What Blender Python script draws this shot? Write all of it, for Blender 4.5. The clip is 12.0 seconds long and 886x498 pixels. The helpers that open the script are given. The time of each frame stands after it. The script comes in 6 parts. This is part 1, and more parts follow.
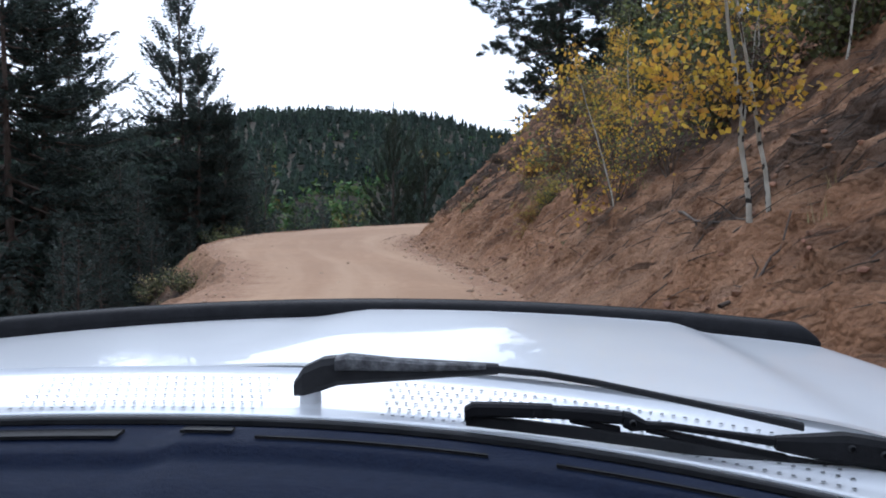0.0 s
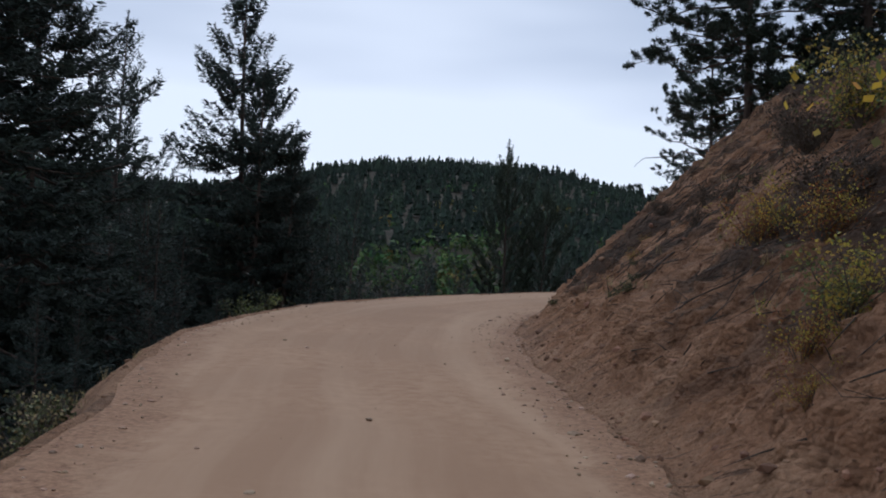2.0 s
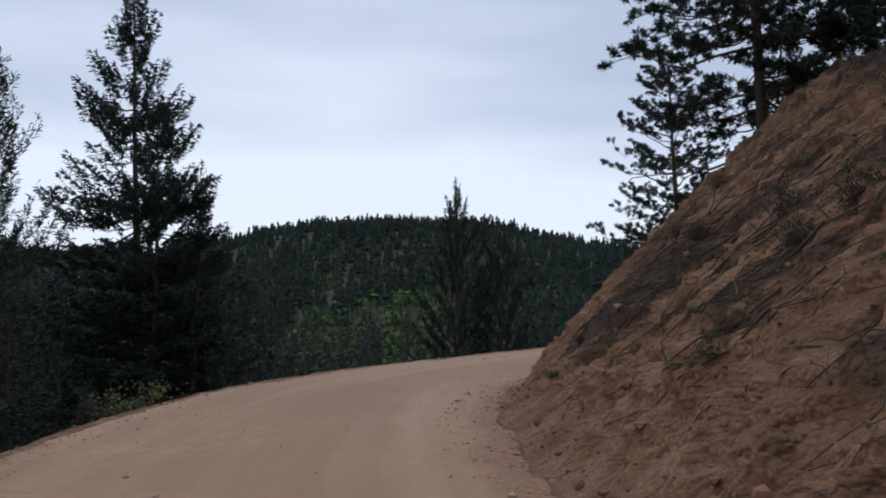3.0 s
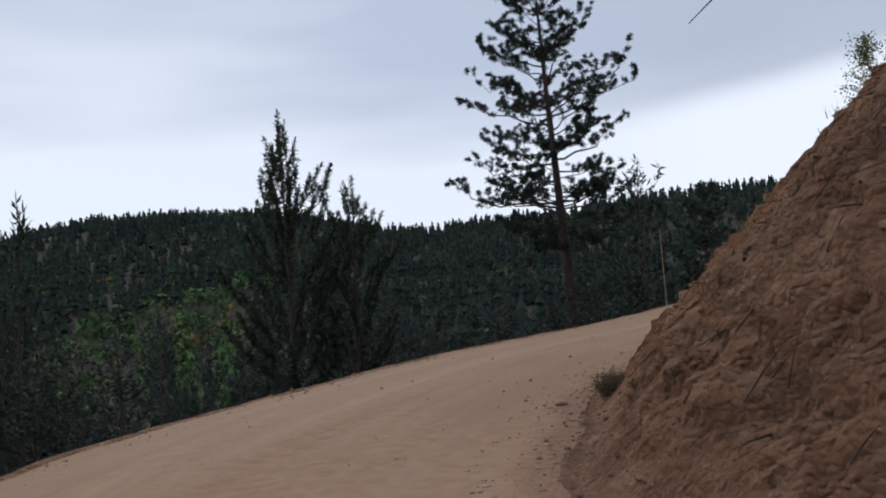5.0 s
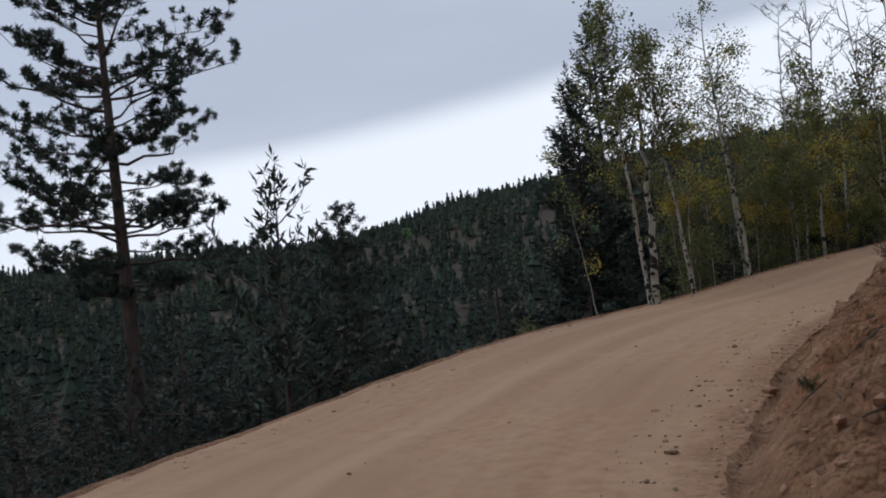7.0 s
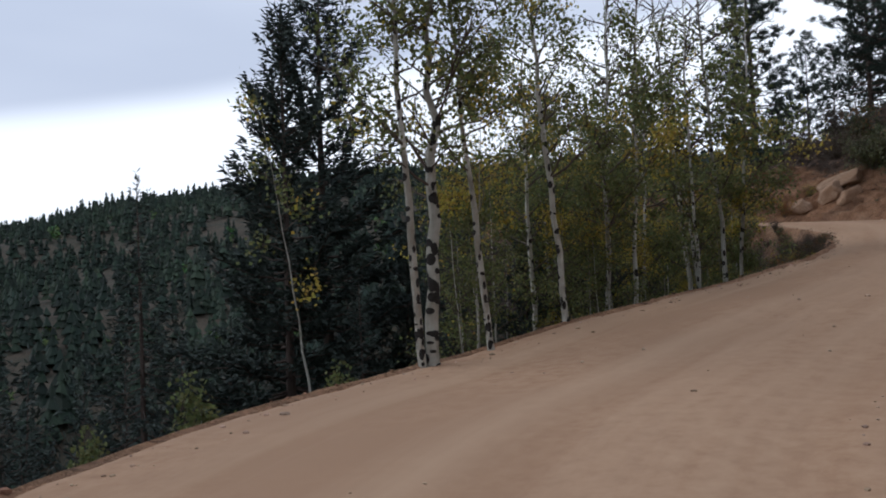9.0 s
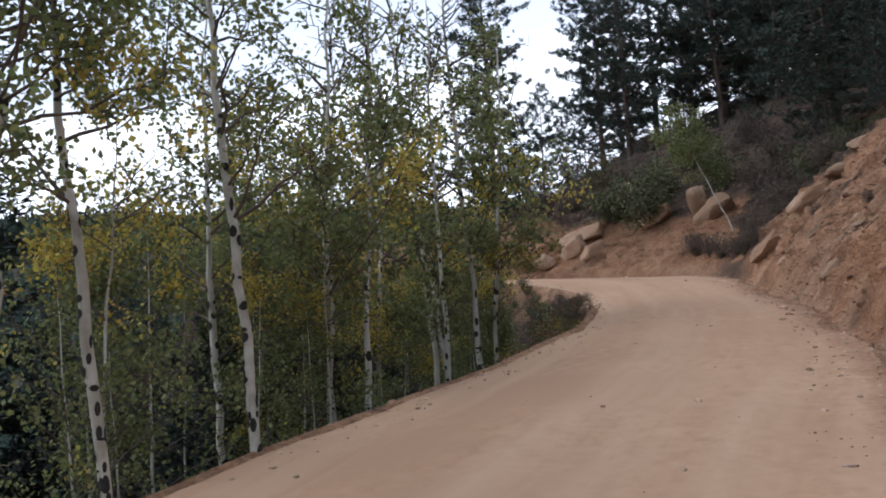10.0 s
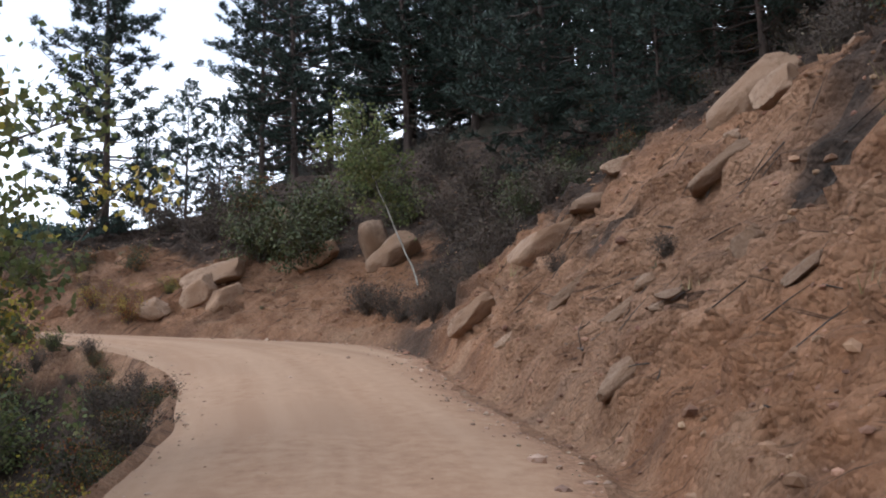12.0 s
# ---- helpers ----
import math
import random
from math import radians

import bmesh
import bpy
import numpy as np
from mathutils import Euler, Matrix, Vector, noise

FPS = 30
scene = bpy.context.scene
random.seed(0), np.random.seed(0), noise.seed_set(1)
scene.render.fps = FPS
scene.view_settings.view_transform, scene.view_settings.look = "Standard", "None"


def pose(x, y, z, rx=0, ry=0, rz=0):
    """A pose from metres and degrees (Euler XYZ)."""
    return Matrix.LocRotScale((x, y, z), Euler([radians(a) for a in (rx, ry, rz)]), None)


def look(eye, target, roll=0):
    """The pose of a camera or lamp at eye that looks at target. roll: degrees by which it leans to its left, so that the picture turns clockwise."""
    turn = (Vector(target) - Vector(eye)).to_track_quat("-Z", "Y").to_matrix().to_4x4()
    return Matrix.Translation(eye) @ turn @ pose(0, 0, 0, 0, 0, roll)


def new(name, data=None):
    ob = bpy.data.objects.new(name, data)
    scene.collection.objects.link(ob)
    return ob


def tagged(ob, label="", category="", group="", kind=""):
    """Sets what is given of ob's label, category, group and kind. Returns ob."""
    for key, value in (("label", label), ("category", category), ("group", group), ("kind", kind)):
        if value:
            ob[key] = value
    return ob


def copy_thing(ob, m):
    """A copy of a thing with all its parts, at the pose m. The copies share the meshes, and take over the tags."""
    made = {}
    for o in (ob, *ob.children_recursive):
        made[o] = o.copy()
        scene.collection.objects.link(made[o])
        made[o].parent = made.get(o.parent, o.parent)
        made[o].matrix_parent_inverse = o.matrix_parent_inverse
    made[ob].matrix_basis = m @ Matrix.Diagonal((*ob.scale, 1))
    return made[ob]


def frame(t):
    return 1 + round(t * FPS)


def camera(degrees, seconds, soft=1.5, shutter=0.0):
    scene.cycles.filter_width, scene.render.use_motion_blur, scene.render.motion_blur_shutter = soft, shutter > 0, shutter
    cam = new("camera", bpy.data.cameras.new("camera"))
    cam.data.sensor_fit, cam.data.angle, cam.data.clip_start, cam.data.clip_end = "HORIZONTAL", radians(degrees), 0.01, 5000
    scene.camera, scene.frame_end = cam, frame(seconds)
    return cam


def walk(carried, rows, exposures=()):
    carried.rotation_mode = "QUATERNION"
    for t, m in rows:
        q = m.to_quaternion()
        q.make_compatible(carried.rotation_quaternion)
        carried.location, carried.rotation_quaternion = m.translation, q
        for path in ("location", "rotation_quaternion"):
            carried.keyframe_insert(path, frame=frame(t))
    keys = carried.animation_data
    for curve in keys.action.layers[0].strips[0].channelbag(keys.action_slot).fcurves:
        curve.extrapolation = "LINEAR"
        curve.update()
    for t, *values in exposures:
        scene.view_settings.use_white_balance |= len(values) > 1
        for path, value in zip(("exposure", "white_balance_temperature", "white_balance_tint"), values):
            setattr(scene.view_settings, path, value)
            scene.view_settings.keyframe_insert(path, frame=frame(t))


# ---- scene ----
# ---------- camera ----------
cam = camera(51.6, 12.0, soft=1.9)
# seconds, eye, yaw, pitch, roll
PATH = [
    (0.0, 0.000, 0.000, 1.750, 0.00, -2.16, 0.71),
    (0.5, 0.177, 2.717, 1.922, 2.37, 0.93, 0.05),
    (1.0, 0.170, 5.463, 2.072, 6.88, -1.44, 0.64),
    (1.5, 0.016, 8.472, 2.160, 8.98, -1.58, 1.09),
    (2.0, -0.289, 11.658, 2.233, 7.41, 0.96, 2.86),
    (2.5, -0.697, 14.905, 2.272, 7.05, 1.08, 1.03),
    (3.0, -1.148, 18.159, 2.331, 3.85, 4.55, -0.58),
    (3.5, -1.712, 21.497, 2.389, 0.79, 4.06, -0.69),
    (3.7, -1.920, 22.862, 2.414, -1.16, 4.53, -0.90),
    (5.3, -3.180, 33.669, 2.538, -10.27, 3.30, -3.84),
    (5.5, -3.148, 35.043, 2.566, -11.07, 4.10, -2.73),
    (6.0, -2.836, 38.470, 2.611, -19.83, 3.39, -4.44),
    (6.5, -2.451, 41.673, 2.696, -28.35, 3.68, -4.01),
    (7.0, -1.469, 44.546, 2.813, -39.91, 4.65, -5.42),
    (7.2, -0.938, 45.572, 2.863, -44.37, 5.32, -4.16),
    (8.8, 4.853, 51.418, 3.274, -57.03, 4.27, -2.68),
    (9.0, 5.712, 51.896, 3.393, -60.62, 4.43, -2.21),
    (9.5, 7.976, 52.839, 3.734, -69.24, 6.05, -2.95),
    (10.0, 10.713, 53.408, 4.079, -77.19, 6.76, -3.55),
    (10.5, 13.297, 53.775, 4.358, -85.70, 6.47, -3.00),
    (11.0, 15.931, 53.679, 4.595, -91.15, 7.62, 0.32),
    (11.5, 18.289, 53.371, 4.915, -94.61, 7.68, 0.58),
    (12.0, 20.624, 53.001, 5.318, -97.71, 8.29, -1.79),
]


def aim(x, y, z, yaw, pitch, roll):
    a, p = radians(yaw), radians(pitch)
    return look((x, y, z), (x - math.sin(a) * math.cos(p), y + math.cos(a) * math.cos(p), z + math.sin(p)), roll)


walk(cam, [(t, aim(*r)) for t, *r in PATH],
     exposures=[(0.0, 0.85, 5450, 10), (0.5, 0.6, 5450, 10), (1.0, 0.15, 5500, 10), (1.5, -0.05, 5500, 10), (2.5, -0.05, 5550, 10), (3.7, -0.05, 5700, 10), (5.5, -0.05, 5800, 10), (7.2, -0.05, 5850, 10), (8.8, 0.15, 5750, 10), (9.5, 0.55, 5650, 10), (10.0, 0.95, 5600, 10), (10.5, 1.1, 5550, 10), (11.0, 1.1, 5500, 10), (12.0, 1.1, 5550, 10)])

# ---------- sky and light ----------
SUN_EL, SUN_AZ = radians(44), radians(342)
world = bpy.data.worlds.new("overcast_sky")
scene.world = world
world.use_nodes = True
wn, wl = world.node_tree.nodes, world.node_tree.links
wn.clear()
w_out, w_bg, w_sky = wn.new("ShaderNodeOutputWorld"), wn.new("ShaderNodeBackground"), wn.new("ShaderNodeTexSky")
w_sky.sky_type, w_sky.sun_disc, w_sky.sun_elevation, w_sky.sun_rotation = "NISHITA", False, SUN_EL, SUN_AZ
w_co, w_map, w_noise, w_ramp = wn.new("ShaderNodeTexCoord"), wn.new("ShaderNodeMapping"), wn.new("ShaderNodeTexNoise"), wn.new("ShaderNodeValToRGB")
w_map.inputs["Scale"].default_value = (1.0, 1.0, 5.0)
w_map.inputs["Rotation"].default_value = (0.12, -0.10, 0.0)
w_noise.inputs["Scale"].default_value, w_noise.inputs["Detail"].default_value, w_noise.inputs["Roughness"].default_value = 1.5, 3.0, 0.45
w_ramp.color_ramp.elements[0].position, w_ramp.color_ramp.elements[0].color = 0.36, (0.60, 0.625, 0.685, 1)
w_ramp.color_ramp.elements[1].position, w_ramp.color_ramp.elements[1].color = 0.66, (0.97, 0.965, 0.975, 1)
w_mix, w_gain = wn.new("ShaderNodeMix"), wn.new("ShaderNodeVectorMath")
w_gain.operation = "SCALE"
w_gain.inputs["Scale"].default_value = 0.10
w_mix.data_type = "RGBA"
w_mix.inputs["Factor"].default_value = 0.9
wl.new(w_co.outputs["Generated"], w_map.inputs["Vector"])
wl.new(w_map.outputs["Vector"], w_noise.inputs["Vector"])
w_sep, w_low, w_sum = wn.new("ShaderNodeSeparateXYZ"), wn.new("ShaderNodeMapRange"), wn.new("ShaderNodeMath")
wl.new(w_map.outputs["Vector"], w_sep.inputs["Vector"])
w_low.interpolation_type = "SMOOTHSTEP"
w_low.inputs["From Min"].default_value, w_low.inputs["From Max"].default_value = 0.75, 1.35
w_low.inputs["To Min"].default_value, w_low.inputs["To Max"].default_value = 0.20, -0.10
wl.new(w_sep.outputs["Z"], w_low.inputs["Value"])
w_sum.operation = "ADD"
wl.new(w_noise.outputs["Fac"], w_sum.inputs[0])
wl.new(w_low.outputs["Result"], w_sum.inputs[1])
wl.new(w_sum.outputs[0], w_ramp.inputs["Fac"])
wl.new(w_sky.outputs["Color"], w_gain.inputs[0])
wl.new(w_gain.outputs["Vector"], w_mix.inputs["A"])
wl.new(w_ramp.outputs["Color"], w_mix.inputs["B"])
# the edge of a grey cloud sheet, rising to the right, with bright sky under it
def w_math(op, a, b=None, c=None):
    node = wn.new("ShaderNodeMath")
    node.operation = op
    for sock, val in zip(node.inputs, (a, b, c)):
        if isinstance(val, (int, float)):
            sock.default_value = val
        elif val is not None:
            wl.new(val, sock)
    return node.outputs[0]


def w_fade(value, lo, hi):
    node = wn.new("ShaderNodeMapRange")
    node.interpolation_type = "SMOOTHSTEP"
    node.inputs["From Min"].default_value, node.inputs["From Max"].default_value = lo, hi
    wl.new(value, node.inputs["Value"])
    return node.outputs["Result"]


w_dir = wn.new("ShaderNodeSeparateXYZ")
wl.new(w_co.outputs["Generated"], w_dir.inputs["Vector"])
w_bear = w_math("ARCTAN2", w_dir.outputs["X"], w_dir.outputs["Y"])
w_edge = w_math("SUBTRACT", w_math("ARCSINE", w_dir.outputs["Z"]), w_math("MULTIPLY_ADD", w_bear, 0.14, radians(7.3)))
w_edge = w_math("ADD", w_edge, w_math("MULTIPLY_ADD", w_noise.outputs["Fac"], 0.05, -0.025))
w_clear = w_math("MULTIPLY", w_math("SUBTRACT", 1.0, w_fade(w_edge, -0.018, 0.022)), w_fade(w_bear, radians(12), radians(27)))
w_grey = w_math("MULTIPLY", w_math("MULTIPLY", w_fade(w_edge, -0.018, 0.022), w_math("SUBTRACT", 1.0, w_fade(w_edge, 0.05, 0.30))), w_fade(w_bear, radians(10), radians(30)))
w_dim, w_lit = wn.new("ShaderNodeMix"), wn.new("ShaderNodeMix")
w_dim.data_type = w_lit.data_type = "RGBA"
w_dim.inputs["B"].default_value, w_lit.inputs["B"].default_value = (0.53, 0.555, 0.62, 1), (1.0, 1.0, 1.0, 1)
wl.new(w_math("MULTIPLY", w_grey, 0.75), w_dim.inputs["Factor"])
wl.new(w_clear, w_lit.inputs["Factor"])
wl.new(w_mix.outputs["Result"], w_dim.inputs["A"])
wl.new(w_dim.outputs["Result"], w_lit.inputs["A"])
wl.new(w_lit.outputs["Result"], w_bg.inputs["Color"])
wl.new(w_bg.outputs["Background"], w_out.inputs["Surface"])
w_bg.inputs["Strength"].default_value = 0.95

sun = new("sun", bpy.data.lights.new("sun", "SUN"))
sun.data.energy, sun.data.angle, sun.data.color = 0.8, radians(40), (1.0, 0.95, 0.88)
sun.matrix_world = Matrix.Rotation(math.pi - SUN_AZ, 4, "Z") @ Matrix.Rotation(math.pi / 2 - SUN_EL, 4, "X")


# ---------- materials ----------
def material(name, colors, scale=4.0, detail=8.0, rough=0.9, bump=0.0, bump_scale=30.0, big=None, big_scale=0.4, spread=0.0, island=0.0, metal=0.0, object_spread=0.0, stretch=(1, 1, 1), spec=0.3, uv=False, translucent=0.0, streak=None, streak_scale=(0.3, 2.0), streak_turn=0.0, streak_amount=0.6):
    """Two scales of colour variation, bump, and variation from piece to piece."""
    m = bpy.data.materials.new(name)
    m.use_nodes = True
    n, k = m.node_tree.nodes, m.node_tree.links
    bsdf = n["Principled BSDF"]
    bsdf.inputs["Roughness"].default_value, bsdf.inputs["Metallic"].default_value = rough, metal
    bsdf.inputs["Specular IOR Level"].default_value = spec
    co, mp, tex, ramp = n.new("ShaderNodeTexCoord"), n.new("ShaderNodeMapping"), n.new("ShaderNodeTexNoise"), n.new("ShaderNodeValToRGB")
    mp.inputs["Scale"].default_value = stretch
    k.new(co.outputs["UV" if uv else "Object"], mp.inputs["Vector"])
    k.new(mp.outputs["Vector"], tex.inputs["Vector"])
    tex.inputs["Scale"].default_value, tex.inputs["Detail"].default_value, tex.inputs["Roughness"].default_value = scale, detail, 0.65
    e = ramp.color_ramp.elements
    e[0].position, e[1].position = 0.3, 0.7
    e[0].color, e[1].color = (*colors[0], 1), (*colors[-1], 1)
    for i, c in enumerate(colors[1:-1]):
        x = e.new(0.3 + 0.4 * (i + 1) / (len(colors) - 1))
        x.color = (*c, 1)
    k.new(tex.outputs["Fac"], ramp.inputs["Fac"])
    col = ramp.outputs["Color"]
    if big:
        t2, r2, mix = n.new("ShaderNodeTexNoise"), n.new("ShaderNodeValToRGB"), n.new("ShaderNodeMix")
        k.new(mp.outputs["Vector"], t2.inputs["Vector"])
        t2.inputs["Scale"].default_value, t2.inputs["Detail"].default_value = big_scale, 5.0
        r2.color_ramp.elements[0].position, r2.color_ramp.elements[1].position = 0.42, 0.62
        k.new(t2.outputs["Fac"], r2.inputs["Fac"])
        mix.data_type = "RGBA"
        mix.inputs["B"].default_value = (*big, 1)
        k.new(r2.outputs["Color"], mix.inputs["Factor"])
        k.new(col, mix.inputs["A"])
        col = mix.outputs["Result"]
    if streak:
        m4, t4, r4, x4, f4 = n.new("ShaderNodeMapping"), n.new("ShaderNodeTexNoise"), n.new("ShaderNodeValToRGB"), n.new("ShaderNodeMix"), n.new("ShaderNodeMath")
        turned = n.new("ShaderNodeMapping")
        turned.inputs["Rotation"].default_value = (0, 0, radians(streak_turn))
        k.new(co.outputs["UV"], turned.inputs["Vector"])
        k.new(turned.outputs["Vector"], m4.inputs["Vector"])
        m4.inputs["Scale"].default_value = (*streak_scale, 1)
        k.new(m4.outputs["Vector"], t4.inputs["Vector"])
        t4.inputs["Scale"].default_value, t4.inputs["Detail"].default_value, t4.inputs["Roughness"].default_value = 1.0, 7.0, 0.6
        r4.color_ramp.elements[0].position, r4.color_ramp.elements[1].position = 0.46, 0.66
        k.new(t4.outputs["Fac"], r4.inputs["Fac"])
        f4.operation = "MULTIPLY"
        f4.inputs[1].default_value = streak_amount
        k.new(r4.outputs["Color"], f4.inputs[0])
        x4.data_type = "RGBA"
        x4.inputs["B"].default_value = (*streak, 1)
        k.new(f4.outputs[0], x4.inputs["Factor"])
        k.new(col, x4.inputs["A"])
        col = x4.outputs["Result"]
    if island or object_spread:
        hsv = n.new("ShaderNodeHueSaturation")
        rnd = n.new("ShaderNodeNewGeometry").outputs["Random Per Island"] if island else n.new("ShaderNodeObjectInfo").outputs["Random"]
        amount = island or object_spread
        a = n.new("ShaderNodeMapRange")
        a.inputs["To Min"].default_value, a.inputs["To Max"].default_value = 1 - amount, 1 + amount
        k.new(rnd, a.inputs["Value"])
        k.new(a.outputs["Result"], hsv.inputs["Value"])
        if spread:
            b = n.new("ShaderNodeMapRange")
            b.inputs["To Min"].default_value, b.inputs["To Max"].default_value = 0.5 - spread, 0.5 + spread
            f = n.new("ShaderNodeMath")
            f.operation = "FRACT"
            g = n.new("ShaderNodeMath")
            g.operation = "MULTIPLY"
            g.inputs[1].default_value = 7.31
            k.new(rnd, g.inputs[0])
            k.new(g.outputs[0], f.inputs[0])
            k.new(f.outputs[0], b.inputs["Value"])
            k.new(b.outputs["Result"], hsv.inputs["Hue"])
        k.new(col, hsv.inputs["Color"])
        col = hsv.outputs["Color"]
    k.new(col, bsdf.inputs["Base Color"])
    if translucent:
        tl, ms = n.new("ShaderNodeBsdfTranslucent"), n.new("ShaderNodeMixShader")
        k.new(col, tl.inputs["Color"])
        ms.inputs["Fac"].default_value = translucent
        k.new(bsdf.outputs["BSDF"], ms.inputs[1])
        k.new(tl.outputs["BSDF"], ms.inputs[2])
        k.new(ms.outputs["Shader"], n["Material Output"].inputs["Surface"])
    if bump:
        t3, bp = n.new("ShaderNodeTexNoise"), n.new("ShaderNodeBump")
        k.new(mp.outputs["Vector"], t3.inputs["Vector"])
        t3.inputs["Scale"].default_value, t3.inputs["Detail"].default_value, t3.inputs["Roughness"].default_value = bump_scale, 6.0, 0.7
        bp.inputs["Strength"].default_value, bp.inputs["Distance"].default_value = bump, 0.05
        k.new(t3.outputs["Fac"], bp.inputs["Height"])
        k.new(bp.outputs["Normal"], bsdf.inputs["Normal"])
    return m


M_ROAD = material("road_dirt", [(0.285, 0.165, 0.094), (0.355, 0.214, 0.124), (0.405, 0.258, 0.155)], 5.0, 8, 0.95, 0.16, 45, big=(0.325, 0.196, 0.114), big_scale=0.35, streak=(0.455, 0.305, 0.192), streak_scale=(0.035, 0.8), streak_amount=0.6)


def soften_edges(m):
    """Let the packed road give way to reddish loose soil where the attribute says so, in ragged patches."""
    n, k = m.node_tree.nodes, m.node_tree.links
    bsdf = n["Principled BSDF"]
    packed = bsdf.inputs["Base Color"].links[0].from_socket
    co, tex, fine, at = n.new("ShaderNodeTexCoord"), n.new("ShaderNodeTexNoise"), n.new("ShaderNodeTexNoise"), n.new("ShaderNodeAttribute")
    at.attribute_name = "loose"
    tex.inputs["Scale"].default_value, tex.inputs["Detail"].default_value, tex.inputs["Roughness"].default_value = 1.6, 9.0, 0.7
    fine.inputs["Scale"].default_value, fine.inputs["Detail"].default_value, fine.inputs["Roughness"].default_value = 14.0, 8.0, 0.75
    for t in (tex, fine):
        k.new(co.outputs["Object"], t.inputs["Vector"])
    add, cut, soil, mix = n.new("ShaderNodeMath"), n.new("ShaderNodeValToRGB"), n.new("ShaderNodeValToRGB"), n.new("ShaderNodeMix")
    add.operation = "ADD"
    k.new(at.outputs["Fac"], add.inputs[0])
    k.new(tex.outputs["Fac"], add.inputs[1])
    cut.color_ramp.elements[0].position, cut.color_ramp.elements[1].position = 0.78, 1.0
    add_half = n.new("ShaderNodeMath")
    add_half.operation = "MULTIPLY"
    add_half.inputs[1].default_value = 0.72
    k.new(add.outputs[0], add_half.inputs[0])
    k.new(add_half.outputs[0], cut.inputs["Fac"])
    e = soil.color_ramp.elements
    e[0].position, e[0].color, e[1].position, e[1].color = 0.34, (0.13, 0.068, 0.038, 1), 0.66, (0.37, 0.222, 0.132, 1)
    e.new(0.5).color = (0.265, 0.145, 0.080, 1)
    k.new(fine.outputs["Fac"], soil.inputs["Fac"])
    mix.data_type = "RGBA"
    k.new(cut.outputs["Color"], mix.inputs["Factor"])
    k.new(packed, mix.inputs["A"])
    k.new(soil.outputs["Color"], mix.inputs["B"])
    k.new(mix.outputs["Result"], bsdf.inputs["Base Color"])


soften_edges(M_ROAD)


def earth(name):
    """Cut earth: mottled soil, thin slanting cracks, dark speckle; attributes blend in orange subsoil, ditch spoil and plant litter."""
    m = bpy.data.materials.new(name)
    m.use_nodes = True
    n, k = m.node_tree.nodes, m.node_tree.links
    bsdf = n["Principled BSDF"]
    bsdf.inputs["Roughness"].default_value, bsdf.inputs["Specular IOR Level"].default_value = 0.95, 0.2
    co = n.new("ShaderNodeTexCoord")

    def tex(src, scale, detail, rough=0.65, size=None, turn=0.0):
        t = n.new("ShaderNodeTexNoise")
        t.inputs["Scale"].default_value, t.inputs["Detail"].default_value, t.inputs["Roughness"].default_value = scale, detail, rough
        if size:
            r_, p_ = n.new("ShaderNodeMapping"), n.new("ShaderNodeMapping")
            r_.inputs["Rotation"].default_value, p_.inputs["Scale"].default_value = (0, 0, radians(turn)), (*size, 1)
            k.new(src, r_.inputs["Vector"])
            k.new(r_.outputs["Vector"], p_.inputs["Vector"])
            src = p_.outputs["Vector"]
        k.new(src, t.inputs["Vector"])
        return t.outputs["Fac"]

    def ramp(src, *stops):
        r_ = n.new("ShaderNodeValToRGB")
        e = r_.color_ramp.elements
        e[0].position, e[0].color = stops[0][0], (*stops[0][1], 1)
        e[1].position, e[1].color = stops[-1][0], (*stops[-1][1], 1)
        for p, c in stops[1:-1]:
            e.new(p).color = (*c, 1)
        k.new(src, r_.inputs["Fac"])
        return r_.outputs["Color"]

    def mix(fac, a_, b_, mode="MIX", amount=None):
        x = n.new("ShaderNodeMix")
        x.data_type, x.blend_type = "RGBA", mode
        if amount is not None:
            f = n.new("ShaderNodeMath")
            f.operation = "MULTIPLY"
            f.inputs[1].default_value = amount
            k.new(fac, f.inputs[0])
            fac = f.outputs[0]
        k.new(fac, x.inputs["Factor"])
        for sock, val in (("A", a_), ("B", b_)):
            if isinstance(val, tuple):
                x.inputs[sock].default_value = (*val, 1)
            else:
                k.new(val, x.inputs[sock])
        return x.outputs["Result"]

    def attr(key):
        at = n.new("ShaderNodeAttribute")
        at.attribute_name = key
        return at.outputs["Fac"]

    obj, uv = co.outputs["Object"], co.outputs["UV"]
    soil = tex(obj, 1.1, 13, 0.72)
    brown = ramp(soil, (0.34, (0.18, 0.096, 0.054)), (0.47, (0.28, 0.155, 0.088)), (0.56, (0.345, 0.199, 0.117)), (0.70, (0.42, 0.258, 0.160)))
    orange = ramp(soil, (0.32, (0.20, 0.093, 0.045)), (0.46, (0.305, 0.152, 0.077)), (0.58, (0.38, 0.200, 0.108)), (0.72, (0.46, 0.270, 0.158)))
    spoil = ramp(soil, (0.32, (0.20, 0.104, 0.056)), (0.5, (0.325, 0.184, 0.104)), (0.68, (0.42, 0.258, 0.154)))
    litter = ramp(tex(obj, 2.6, 12, 0.7), (0.34, (0.022, 0.017, 0.012)), (0.5, (0.062, 0.042, 0.030)), (0.62, (0.10, 0.066, 0.046)), (0.72, (0.15, 0.105, 0.07)))
    col = mix(attr("orange"), brown, orange)
    col = mix(attr("spoil"), col, spoil)
    cells = n.new("ShaderNodeTexVoronoi")
    cells.inputs["Scale"].default_value = 17.0
    jitter = n.new("ShaderNodeMix")
    jitter.data_type = "VECTOR"
    jitter.inputs["Factor"].default_value = 0.12
    grit = n.new("ShaderNodeTexNoise")
